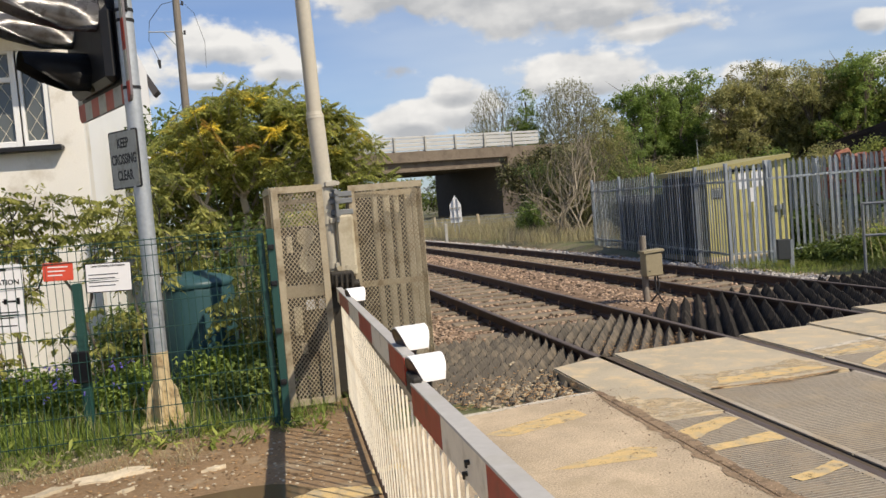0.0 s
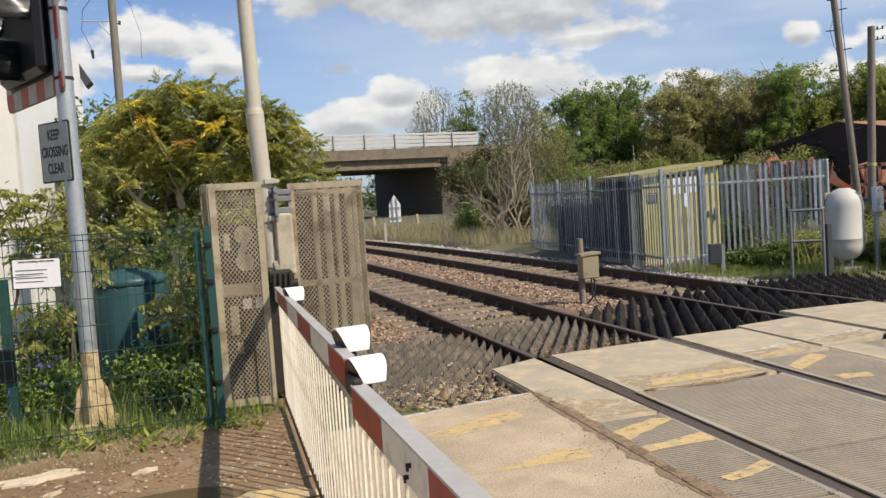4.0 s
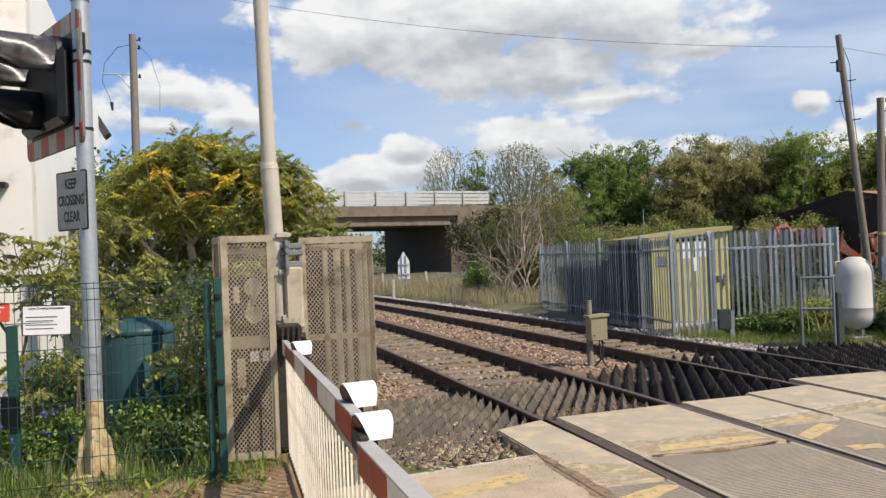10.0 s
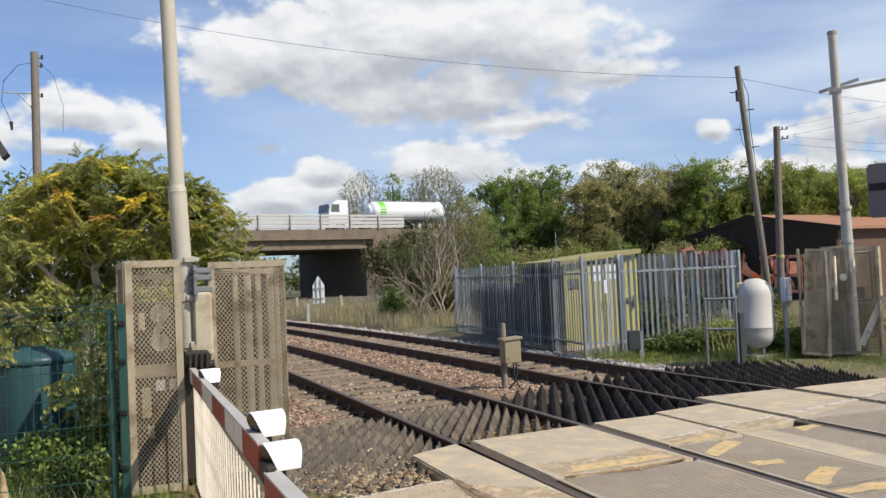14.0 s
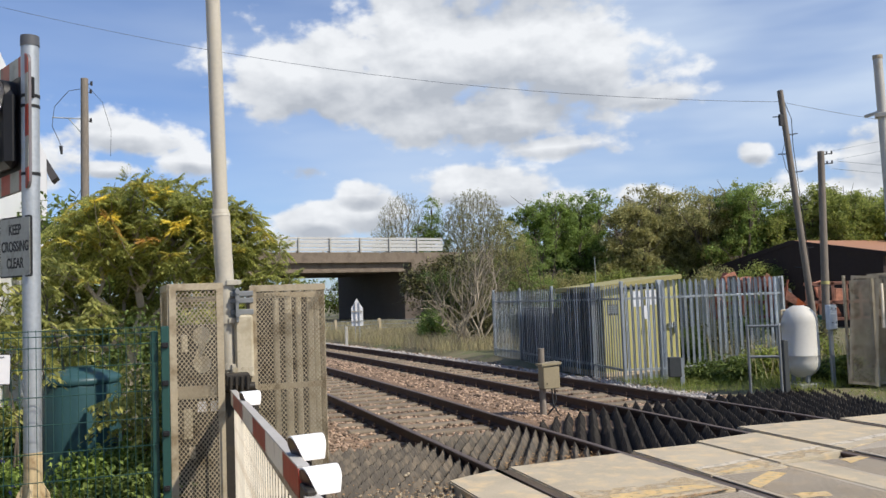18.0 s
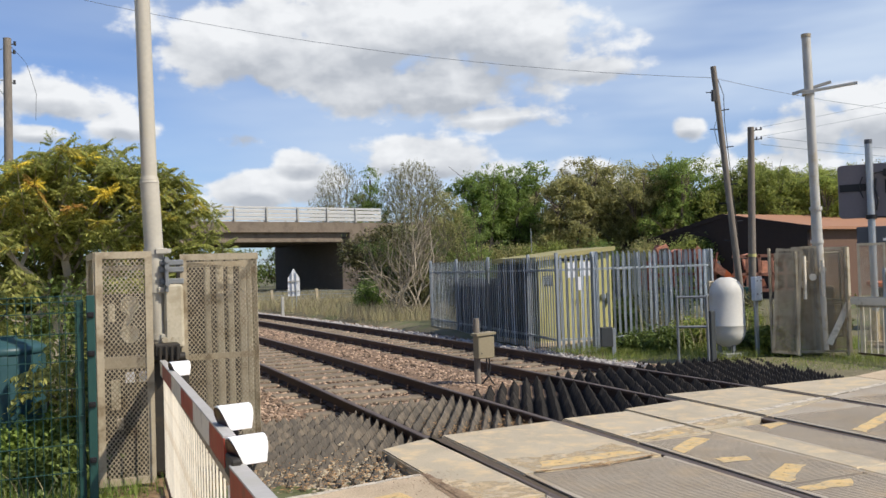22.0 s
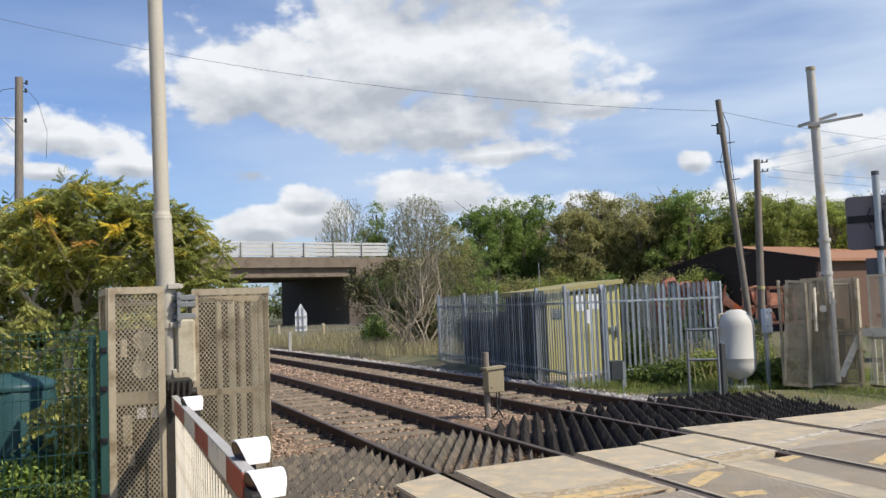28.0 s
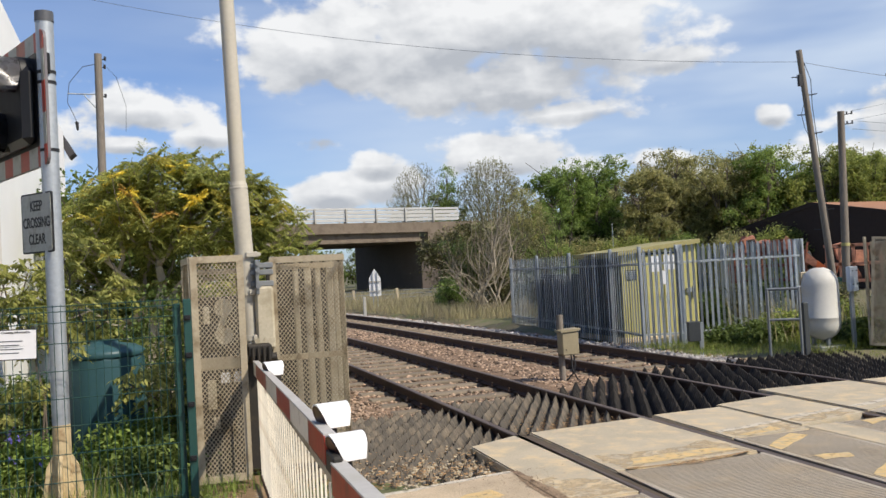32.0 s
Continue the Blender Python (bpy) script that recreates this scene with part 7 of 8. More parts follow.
def make_far_things():
    t = thing("pointed_board", "white pointed marker board seen from behind beyond the track", "sign", pose(8.05, 39.2, 0, 0, 0, -10))
    bm = bmnew()
    prism(bm, [(-0.27, 0, 0.62), (0.27, 0, 0.62), (0.27, 0, 1.45), (0, 0, 1.9), (-0.27, 0, 1.45)], 0.03, (0, 1, 0))
    part("board", bm, M["white_sign"], t)
    for s in (-1, 1):
        bm = bmnew()
        box(bm, (0.1 * s, -0.04, 0.8), (0.035, 0.05, 1.9), bevel=0.004)
        part("brace", bm, M["galv"], t)
    for z in (0.85, 1.3):
        bm = bmnew()
        box(bm, (0, -0.04, z), (0.5, 0.03, 0.05))
        part("crossbar", bm, M["galv_paint"], t)
    f = thing("wire_fence", "low wire fence with pale concrete posts beyond the track", "fence")
    rng = random.Random(4)
    pts = [(1.5 + 2.3 * i, 49.0 - 0.75 * i) for i in range(9)]
    for i, (x, y) in enumerate(pts):
        bm = bmnew()
        box(bm, (x, y, 0.25 + ground_z(x, y)), (0.12, 0.12, 1.2), Ry(rng.uniform(-4, 4)))
        part("post", bm, M["concrete_deck"], f)
    bm = bmnew()
    for (xa, ya), (xb, yb) in zip(pts, pts[1:]):
        for z in (0.1, 0.3, 0.5, 0.7):
            tube(bm, (xa, ya, z), (xb, yb, z), 0.012, n=4)
        for k in range(30):
            s = k / 30
            x, y = xa + (xb - xa) * s, ya + (yb - ya) * s
            tube(bm, (x, y, -0.1), (x, y, 0.72), 0.006, n=3)
    part("wire", bm, M["galv"], f)
    p = thing("marker_post", "short pale post in the dry grass", "post", pose(6.9, 36.0, -0.2))
    bm = bmnew()
    box(bm, (0, 0, 0.45), (0.12, 0.1, 0.9), bevel=0.01)
    part("shaft", bm, M["galv_paint"], p)


make_far_things()


# ---- lorries on the bridge ----
BRIDGE = pose(9.13, 76.45, 0, 0, 0, 13.95)


def wheel_row(t, xs, y, r=0.5):
    for x in xs:
        bm = bmnew()
        tube(bm, (x, y - 0.15, r), (x, y + 0.15, r), r, n=20)
        w = part("wheel", bm, M["tyre"], t)
        bm = bmnew()
        tube(bm, (x, y - 0.165, r), (x, y - 0.14, r), r * 0.5, n=14)
        part("rim", bm, M["galv_paint"], w)


def lorry_cab(t, colour, h=3.45, blue=None):
    """A tractor unit with its front at x = 0, body to +x, near side at -y."""
    bm = bmnew()
    prism(bm, [(0.0, -1.2, 0.6), (2.1, -1.2, 0.6), (2.1, -1.2, h), (0.9, -1.2, h + 0.05), (0.18, -1.2, h - 0.55), (0.0, -1.2, 1.9)], 2.4, (0, 1, 0))
    part("cab", bm, colour, t)
    bm = bmnew()
    prism(bm, [(0.2, -1.215, 1.9), (1.15, -1.215, 1.9), (1.15, -1.215, 2.65), (0.32, -1.215, 2.65)], 0.012, (0, 1, 0))
    part("side_window", bm, M["glass"], t)
    bm = bmnew()
    box(bm, (0.02, 0, 2.3), (0.03, 2.1, 0.8), Ry(8))
    part("windscreen", bm, M["glass"], t)
    bm = bmnew()
    box(bm, (3.3, 0, 0.75), (3.6, 0.9, 0.3), bevel=0.03)
    part("chassis", bm, M["black"], t)
    if blue:
        bm = bmnew()
        box(bm, (1.0, -1.21, 0.95), (1.9, 0.02, 0.7))
        part("skirt", bm, blue, t)
    wheel_row(t, (1.2, 4.1), -1.05)
    wheel_row(t, (1.2, 4.1), 1.05)


def lorry_tanker(label, front, blue, writing):
    t = thing("tanker_lorry", label, "lorry", BRIDGE, group="lorries on the bridge")
    lorry_cab(t, M["lorry_white"], 3.05, blue)
    bm = bmnew()
    n, R = 22, 1.02
    rings = []
    for x, r in ((5.0, 0.5), (5.15, 0.85), (5.45, 1.05), (5.9, R), (13.0, R), (13.5, 1.08), (13.75, 0.9), (13.8, 0.5)):
        rings.append([bm.verts.new((x, r * 1.02 * math.cos(6.2832 * i / n), 2.05 + r * math.sin(6.2832 * i / n))) for i in range(n)])
    for a, b in zip(rings, rings[1:]):
        for i in range(n):
            f = bm.faces.new((a[i], a[(i + 1) % n], b[(i + 1) % n], b[i]))
            f.smooth = True
    bm.faces.new(rings[0])
    bm.faces.new(rings[-1])
    part("barrel", bm, M["lorry_white"], t)
    bm = bmnew()
    tube(bm, (5.85, 0, 2.05), (6.6, 0, 2.05), 1.045, n=22)
    part("front_band", bm, front, t)
    bm = bmnew()
    box(bm, (9, 0, 3.1), (7.4, 0.5, 0.06))
    for k in range(5):
        tube(bm, (5.9 + 1.6 * k, 0, 3.0), (5.9 + 1.6 * k, 0, 3.18), 0.22, n=10)
    part("walkway", bm, M["galv"], t)
    bm = bmnew()
    box(bm, (9, 0, 1.05), (9, 1.0, 0.3), bevel=0.03)
    part("chassis", bm, M["black"], t)
    wheel_row(t, (10.4, 11.7, 13.0), -1.05)
    wheel_row(t, (10.4, 11.7, 13.0), 1.05)
    if writing:
        bm = bmnew()
        for k in range(7):
            box(bm, (7.4 + 0.42 * k, -1.16, 2.3), (0.26, 0.02, 0.42 if k % 3 else 0.55))
        part("text_bar", bm, M["grey_box"], t)
    return t


def lorry_box(label):
    t = thing("box_lorry", label, "lorry", BRIDGE, group="lorries on the bridge")
    lorry_cab(t, M["lorry_white"], 2.5)
    bm = bmnew()
    box(bm, (8.5, 0, 1.85), (10.6, 2.5, 1.75), bevel=0.05)
    part("box_body", bm, M["lorry_white"], t)
    bm = bmnew()
    box(bm, (9, 0, 0.9), (10.5, 1.0, 0.25), bevel=0.03)
    part("chassis", bm, M["black"], t)
    wheel_row(t, (11.0, 12.2, 13.4), -1.05)
    wheel_row(t, (11.0, 12.2, 13.4), 1.05)
    return t


LORRY_A = lorry_tanker("white tanker lorry with dark lettering crossing the bridge", M["lorry_white"], M["lorry_blue"], True)
LORRY_B = lorry_tanker("white tanker lorry with a green front band crossing the bridge", M["lorry_green"], None, False)
LORRY_C = lorry_box("long white box lorry crossing the bridge")


# ---- plants ----
def leaf_quads(verts, faces, c, n, rng, size, aspect=0.5, up=0.3):
    """n loose leaves round the point c = (x, y, z, radius), each a bent pair of faces."""
    x0, y0, z0, rad = c
    for k in range(n):
        px, py, pz = rng.gauss(x0, rad * 0.55), rng.gauss(y0, rad * 0.55), rng.gauss(z0, rad * 0.5)
        a = rng.uniform(0, 6.2832)
        t = rng.uniform(-0.9, 0.9) - up
        s = size * rng.uniform(0.6, 1.35)
        ux, uy, uz = math.cos(a) * math.cos(t), math.sin(a) * math.cos(t), math.sin(t)
        b = a + 1.5708 + rng.uniform(-0.5, 0.5)
        w = s * aspect
        roll = rng.uniform(-0.8, 0.8)
        vx, vy, vz = math.cos(b) * math.cos(roll) * w, math.sin(b) * math.cos(roll) * w, math.sin(roll) * w
        o = len(verts)
        verts.append((px, py, pz))
        verts.append((px + ux * s * 0.5 + vx * 0.5, py + uy * s * 0.5 + vy * 0.5, pz + uz * s * 0.5 + vz * 0.5))
        verts.append((px + ux * s, py + uy * s, pz + uz * s - s * 0.12))
        verts.append((px + ux * s * 0.5 - vx * 0.5, py + uy * s * 0.5 - vy * 0.5, pz + uz * s * 0.5 - vz * 0.5))
        faces.append((o, o + 1, o + 2, o + 3))


def pinnate(verts, faces, p, a, droop, L, rng, pairs=4, width=0.4, rise=0.0):
    """A feathered leaf from p outwards at azimuth a."""
    ca, sa = math.cos(a), math.sin(a)
    roll = rng.uniform(-0.5, 0.5)
    for k in range(pairs + 1):
        s = (0.25 + 0.75 * k / pairs) * L
        bx, by, bz = p[0] + ca * s, p[1] + sa * s, p[2] + (0.25 + rise) * s - droop * s * s / L
        ll = L * width * (1.15 - 0.5 * abs(k / pairs - 0.45))
        for side in ((1, -1) if k < pairs else (0,)):
            b = a + side * 1.15
            hang = rng.uniform(0.35, 0.85) + side * roll * 0.5
            dx, dy = math.cos(b) * ll * 0.8, math.sin(b) * ll * 0.8
            dz = -hang * ll
            wx, wy = ca * ll * 0.26, sa * ll * 0.26
            if side == 0:
                wx, wy = -sa * ll * 0.26, ca * ll * 0.26
            o = len(verts)
            verts += [(bx, by, bz), (bx + dx * 0.5 + wx, by + dy * 0.5 + wy, bz + dz * 0.4), (bx + dx, by + dy, bz + dz), (bx + dx * 0.5 - wx, by + dy * 0.5 - wy, bz + dz * 0.4)]
            faces.append((o, o + 1, o + 2, o + 3))


def limb(verts, faces, p, q, r0, r1, n=5):
    """A tapered bar added to lists."""
    p, q = Vector(p), Vector(q)
    d = q - p
    if d.length < 1e-5:
        return
    s = d.orthogonal().normalized()
    u = d.normalized().cross(s)
    o = len(verts)
    for c, r in ((p, r0), (q, r1)):
        for k in range(n):
            a = 6.2832 * k / n
            verts.append(tuple(c + (s * math.cos(a) + u * math.sin(a)) * r))
    for k in range(n):
        faces.append((o + k, o + (k + 1) % n, o + n + (k + 1) % n, o + n + k))


def grow_tree(name, label, base, blobs, leaf, size, count, trunk_r, seed, bark="bark", clump=0.35, aspect=0.55, category="tree", group="", lumps=0):
    """Trunk, limbs to every blob of the crown and a crown of many leaves. blobs: (x, y, z, rx, ry, rz) from the base."""
    rng = random.Random(seed)
    t = thing(name, label, category, pose(*base), group)
    tv, tf = [], []
    fork = Vector((rng.gauss(0, 0.05), rng.gauss(0, 0.05), min(b[2] - b[5] for b in blobs) * 0.7 + 0.3))
    limb(tv, tf, (0, 0, -0.3), fork, trunk_r * 1.15, trunk_r * 0.85, 8)
    for bx, by, bz, rx, ry, rz in blobs:
        c = Vector((bx, by, bz))
        m = fork.lerp(c, 0.5) + Vector((rng.gauss(0, 0.12) * rx, rng.gauss(0, 0.12) * ry, -0.15 * rz))
        limb(tv, tf, fork, m, trunk_r * 0.6, trunk_r * 0.4, 6)
        limb(tv, tf, m, c, trunk_r * 0.4, trunk_r * 0.22, 6)
        for k in range(7):
            e = c + Vector((rng.gauss(0, 0.5) * rx, rng.gauss(0, 0.5) * ry, rng.gauss(0.1, 0.45) * rz))
            g = c.lerp(e, 0.5) + Vector((rng.gauss(0, 0.08), rng.gauss(0, 0.08), rng.gauss(0, 0.08))) * rx
            limb(tv, tf, c.lerp(m, rng.random() * 0.6), g, trunk_r * 0.18, trunk_r * 0.12, 4)
            limb(tv, tf, g, e, trunk_r * 0.12, trunk_r * 0.05, 4)
    raw("trunk", tv, tf, M[bark], t)
    vol = sum(b[3] * b[4] * b[5] for b in blobs)
    lv, lf = [], []
    for bx, by, bz, rx, ry, rz in blobs:
        n = int(count * rx * ry * rz / vol)
        per = 26
        # boughs: smaller rounded heaps over the outside of the blob
        boughs = []
        for k in range(lumps):
            v = Vector((rng.gauss(0, 1), rng.gauss(0, 1), rng.gauss(0.25, 1))).normalized() * rng.uniform(0.7, 1.0)
            boughs.append((bx + v.x * rx, by + v.y * ry, bz + v.z * rz, rng.uniform(0.26, 0.42) * (rx + ry + rz) / 3))
        for k in range(max(1, n // per)):
            if boughs and rng.random() < 0.85:
                ox, oy, oz, r = boughs[rng.randrange(lumps)]
                v = Vector((rng.gauss(0, 1), rng.gauss(0, 1), rng.gauss(0.35, 1))).normalized() * r * rng.uniform(0.75, 1.05)
                leaf_quads(lv, lf, (ox + v.x, oy + v.y, max(0.1, oz + v.z * 0.8), clump * rng.uniform(0.5, 1.1)), per, rng, size, aspect)
                continue
            # clumps lie mostly near the outside of the blob
            while True:
                v = Vector((rng.uniform(-1, 1), rng.uniform(-1, 1), rng.uniform(-1, 1)))
                if 0.12 < v.length <= 1:
                    break
            v = v.normalized() * (v.length ** 0.45) * rng.uniform(0.86, 1.1)
            c = (bx + v.x * rx, by + v.y * ry, bz + v.z * rz)
            if c[2] < 0.05:
                continue
            leaf_quads(lv, lf, (*c, clump * rng.uniform(0.6, 1.3)), per, rng, size, aspect)
    raw("crown", lv, lf, G[leaf], t)
    return t


def knit(verts, faces, root, tips, r0, rng, kink=0.05, pull=0.6, n=4):
    """Branches that grow from root out to every tip, each joining the nearest older branch; thickness follows what they carry."""
    root = np.array(root, float)
    tips = sorted((np.array(t, float) for t in tips), key=lambda t: float(np.linalg.norm(t - root)))
    cap = 2 * len(tips) + 1
    pos, par, cnt = np.zeros((cap, 3)), [-1], [0] * cap
    pos[0] = root
    far = np.zeros(cap)
    m = 1
    for t in tips:
        d = np.linalg.norm(pos[:m] - t, axis=1) + pull * far[:m]
        k = int(np.argmin(d))
        gap = float(np.linalg.norm(pos[k] - t))
        mid = (pos[k] + t) / 2 + np.array([rng.gauss(0, kink), rng.gauss(0, kink), rng.gauss(0, kink) - 0.07]) * gap
        pos[m], far[m] = mid, far[k] + gap * 0.5
        par.append(k)
        pos[m + 1], far[m + 1] = t, far[k] + gap
        par.append(m)
        m += 2
    for i in range(m - 1, 0, -1):
        cnt[i] += 1
        cnt[par[i]] += cnt[i]
    for i in range(1, m):
        ra = r0 * max(1, cnt[i]) ** 0.42
        limb(verts, faces, pos[par[i]], pos[i], ra, ra * 0.85, n if ra > 0.012 else 3)


def in_blob(b, rng, power=0.5):
    """A place in the blob (x, y, z, rx, ry, rz), mostly towards its outside for a small power."""
    while True:
        v = Vector((rng.uniform(-1, 1), rng.uniform(-1, 1), rng.uniform(-1, 1)))
        if 0.1 < v.length <= 1:
            break
    v = v.normalized() * v.length ** power * rng.uniform(0.88, 1.08)
    return (b[0] + v.x * b[3], b[1] + v.y * b[4], b[2] + v.z * b[5])


def pick_blob(blobs, rng):
    return rng.choices(blobs, [b[3] * b[4] + b[3] * b[5] for b in blobs])[0]


def rosette(verts, faces, p, L, rng, n=8, pairs=4, width=0.42):
    a0, tx, ty = rng.uniform(0, 6.28), rng.gauss(0, 0.55), rng.gauss(0, 0.55)
    for j in range(n):
        a = a0 + 6.2832 * j / n + rng.uniform(-0.25, 0.25)
        pinnate(verts, faces, (p[0], p[1], p[2]), a, rng.uniform(0.1, 0.9), L * rng.uniform(0.65, 1.1), rng, pairs, width, tx * math.cos(a) + ty * math.sin(a))


def sumac(name, label, base, root, blobs, count, L, leaf, seed, stems=((0, 0),), r0=0.006, tufts=(), leaves=8, bark="bark_pale", group="", power=0.4, open_front=0.0, pairs=4, width=0.42):
    """A forking tree that carries a rosette of drooping feathered leaves at each branch end. tufts: (x, y, z, leaf) of other colours."""
    rng = random.Random(seed)
    t = thing(name, label, "tree", pose(*base), group)
    tips = []
    while len(tips) < count:
        p = in_blob(pick_blob(blobs, rng), rng, power)
        if p[2] > 0.25 and not (open_front and p[1] < 0.25 and p[2] < open_front and rng.random() < 0.82):
            tips.append(p)
    tv, tf = [], []
    r = r0 * count ** 0.42
    for sx, sy in stems:
        kn = Vector((sx, sy, 0)).lerp(Vector(root), 0.5) + Vector((rng.gauss(0, 0.05), rng.gauss(0, 0.05), 0))
        limb(tv, tf, (sx, sy, -0.2), kn, r * 0.75, r * 0.68, 7)
        limb(tv, tf, kn, root, r * 0.68, r * 0.6, 7)
    knit(tv, tf, root, tips, r0, rng)
    raw("trunk", tv, tf, M[bark], t)
    crowns = {}
    for p in tips:
        kind = leaf
        V, F = crowns.setdefault(kind, ([], []))
        rosette(V, F, p, L * rng.uniform(0.8, 1.2), rng, leaves, pairs, width)
        leaf_quads(V, F, (*p, L * 0.55), 4, rng, L * width * 1.2, 0.45)
    for x, y, z, other in tufts:
        V, F = crowns.setdefault(other, ([], []))
        rosette(V, F, (x + rng.gauss(0, 0.03), y - 0.12, z + rng.gauss(0, 0.04)), L * 0.85, rng, leaves, pairs, width)
    for kind, (V, F) in crowns.items():
        raw("crown" if kind == leaf else "golden_leaves", V, F, G[kind], t)
    return t


def twig_tree(name, label, base, root, blobs, count, r0, seed, leaf=None, leaves=0, size=0.07, bark="bark_pale", stems=((0, 0),), category="tree", power=0.6, kink=0.04):
    """A leafless crown of fine branches, with a few buds at their ends."""
    rng = random.Random(seed)
    t = thing(name, label, category, pose(*base))
    tips = [in_blob(pick_blob(blobs, rng), rng, power) for k in range(count)]
    tips = [p for p in tips if p[2] > 0.15]
    tv, tf = [], []
    r = r0 * count ** 0.42
    for k, (sx, sy) in enumerate(stems):
        mine = tips[k::len(stems)]
        top = Vector(root) + Vector((sx, sy, 0)) * 1.5
        limb(tv, tf, (sx * 0.5, sy * 0.5, -0.2), top, r * 0.62 / len(stems) ** 0.42, r * 0.55 / len(stems) ** 0.42, 7)
        knit(tv, tf, top, mine, r0, rng, kink, 0.72)
    raw("trunk", tv, tf, M[bark], t)
    if leaf:
        lv, lf = [], []
        for k in range(leaves):
            leaf_quads(lv, lf, (*tips[rng.randrange(len(tips))], 0.14), 3, rng, size, 0.5)
        raw("crown", lv, lf, G[leaf], t)
    return t


def blob_set(rng, w, d, h, n):
    """Blobs of a wood-edge crown: w wide, d deep, h high."""
    out = []
    for k in range(n):
        z = rng.uniform(0.3, 0.8) * h
        f = 1 - 0.65 * abs(z / h - 0.45)
        out.append((rng.uniform(-0.34, 0.34) * w * f, rng.uniform(-0.3, 0.3) * d, z, w * rng.uniform(0.2, 0.33) * f, d * rng.uniform(0.2, 0.3), h * rng.uniform(0.14, 0.22)))
    out.append((0, 0, h * 0.84, w * 0.22, d * 0.25, h * 0.15))
    out.append((0, 0, h * 0.3, w * 0.42, d * 0.34, h * 0.28))
    return out


def make_trees():
    # golden-flushed tree beside the line
    blobs = [(0.0, 0.0, 2.6, 1.05, 1.0, 1.0), (-1.0, 0.2, 2.4, 0.9, 0.9, 0.9), (1.0, 0.1, 2.1, 0.8, 0.8, 0.85), (0.5, -0.3, 2.75, 0.75, 0.7, 0.7), (-0.5, -0.3, 2.9, 0.8, 0.7, 0.65), (-1.5, 0.3, 1.6, 0.65, 0.8, 0.9), (0.2, 0.4, 1.3, 1.2, 0.8, 0.6), (1.4, 0.2, 1.75, 0.5, 0.6, 0.65), (-0.9, 0.2, 1.2, 0.8, 0.7, 0.6)]
    gold = [(-0.77, -0.75, 2.97, "gold"), (-0.03, -1.0, 2.88, "gold"), (0.06, -1.0, 2.8, "gold"), (-0.16, -0.6, 3.3, "gold"), (-1.02, -0.6, 3.2, "gold"), (-0.84, -0.8, 2.93, "amber"), (-0.40, -0.9, 2.74, "amber"), (-0.03, -1.0, 2.48, "flush")]
    rng = random.Random(19)
    for k in range(90):
        p = in_blob(pick_blob(blobs[:6], rng), rng, 0.2)
        if p[1] < 0.2 and p[2] > 2.1:
            gold.append((p[0], p[1], p[2], "flush"))
    sumac("golden_tree", "forked tree with drooping feathered olive-green leaves and golden tufts", (0.0, 13.0, -0.05), (-0.6, 0.0, 1.35), blobs, 760, 0.21, "sumac", 11, ((-0.55, 0), (-0.75, 0.1), (-0.3, 0.1)), 0.0068, gold, leaves=12, open_front=2.15, pairs=7, width=0.27)
    grow_tree("golden_tree", "leafy tree flushed olive green behind the first", (-1.7, 15.5, -0.05), [(0, 0, 2.3, 1.5, 1.0, 1.3), (0.9, 0, 2.9, 0.9, 0.8, 0.8), (1.8, 0, 1.6, 1.0, 0.8, 1.0)], "mid", 0.12, 14000, 0.10, 12, "bark", clump=0.2)
    # dark undergrowth behind the mesh fence
    rng = random.Random(21)
    for k, (x, y, w, h, leaf) in enumerate(((0.12, 8.7, 0.5, 1.25, "mid"), (-0.5, 10.4, 1.6, 1.7, "mid"), (0.5, 10.8, 1.5, 1.7, "mid"), (-1.75, 9.9, 0.7, 0.8, "mid"), (-1.5, 7.8, 0.5, 0.45, "grass"), (-2.3, 7.9, 0.9, 0.5, "grass"), (0.9, 12.0, 1.6, 1.3, "dark"), (0.18, 9.4, 0.7, 1.6, "fresh"), (-3.0, 8.0, 1.0, 0.55, "grass"), (-0.35, 7.6, 0.5, 0.4, "mid"), (-0.55, 8.1, 0.9, 0.5, "grass"))):
        grow_tree("bush", "dense green bush behind the mesh fence", (x, y, -0.05), [(0, 0, h * 0.5, w * 0.5, 0.4, h * 0.5), (w * 0.25, 0.1, h * 0.65, w * 0.3, 0.35, h * 0.33), (-w * 0.28, 0, h * 0.4, w * 0.3, 0.35, h * 0.38)], leaf, 0.055, 6200, 0.025, 30 + k, clump=0.12, category="bush", group="bushes behind the fence")
    # saplings with feathered leaves before the house
    for k, (x, y, h, w, n) in enumerate(((-2.45, 8.3, 2.15, 0.5, 16), (-1.9, 8.5, 2.15, 0.5, 16), (-2.9, 8.9, 2.1, 0.5, 15), (-1.4, 8.5, 2.0, 0.42, 12), (-0.32, 8.0, 1.0, 0.35, 8), (-1.1, 9.6, 2.3, 0.45, 12), (-3.4, 8.4, 2.1, 0.5, 15), (-1.62, 7.8, 1.0, 0.3, 4), (-2.5, 7.6, 1.0, 0.35, 5), (0.12, 8.1, 1.75, 0.3, 12), (-0.5, 8.3, 1.25, 0.3, 4))):
        sumac("sapling", "thin forked sapling with feathered yellow-green leaves", (x, y, -0.05), (0.03, 0, h * 0.38), [(0, 0, h * 0.82, w, w, h * 0.2), (0.1, 0, h * 0.62, w * 0.5, w * 0.5, h * 0.1)], int(n * 1.7), 0.17, "sumac_young", 60 + k, ((0.0, 0.0), (0.12, 0.05)), 0.0042, leaves=7, bark="bark", group="saplings before the house", power=0.6)
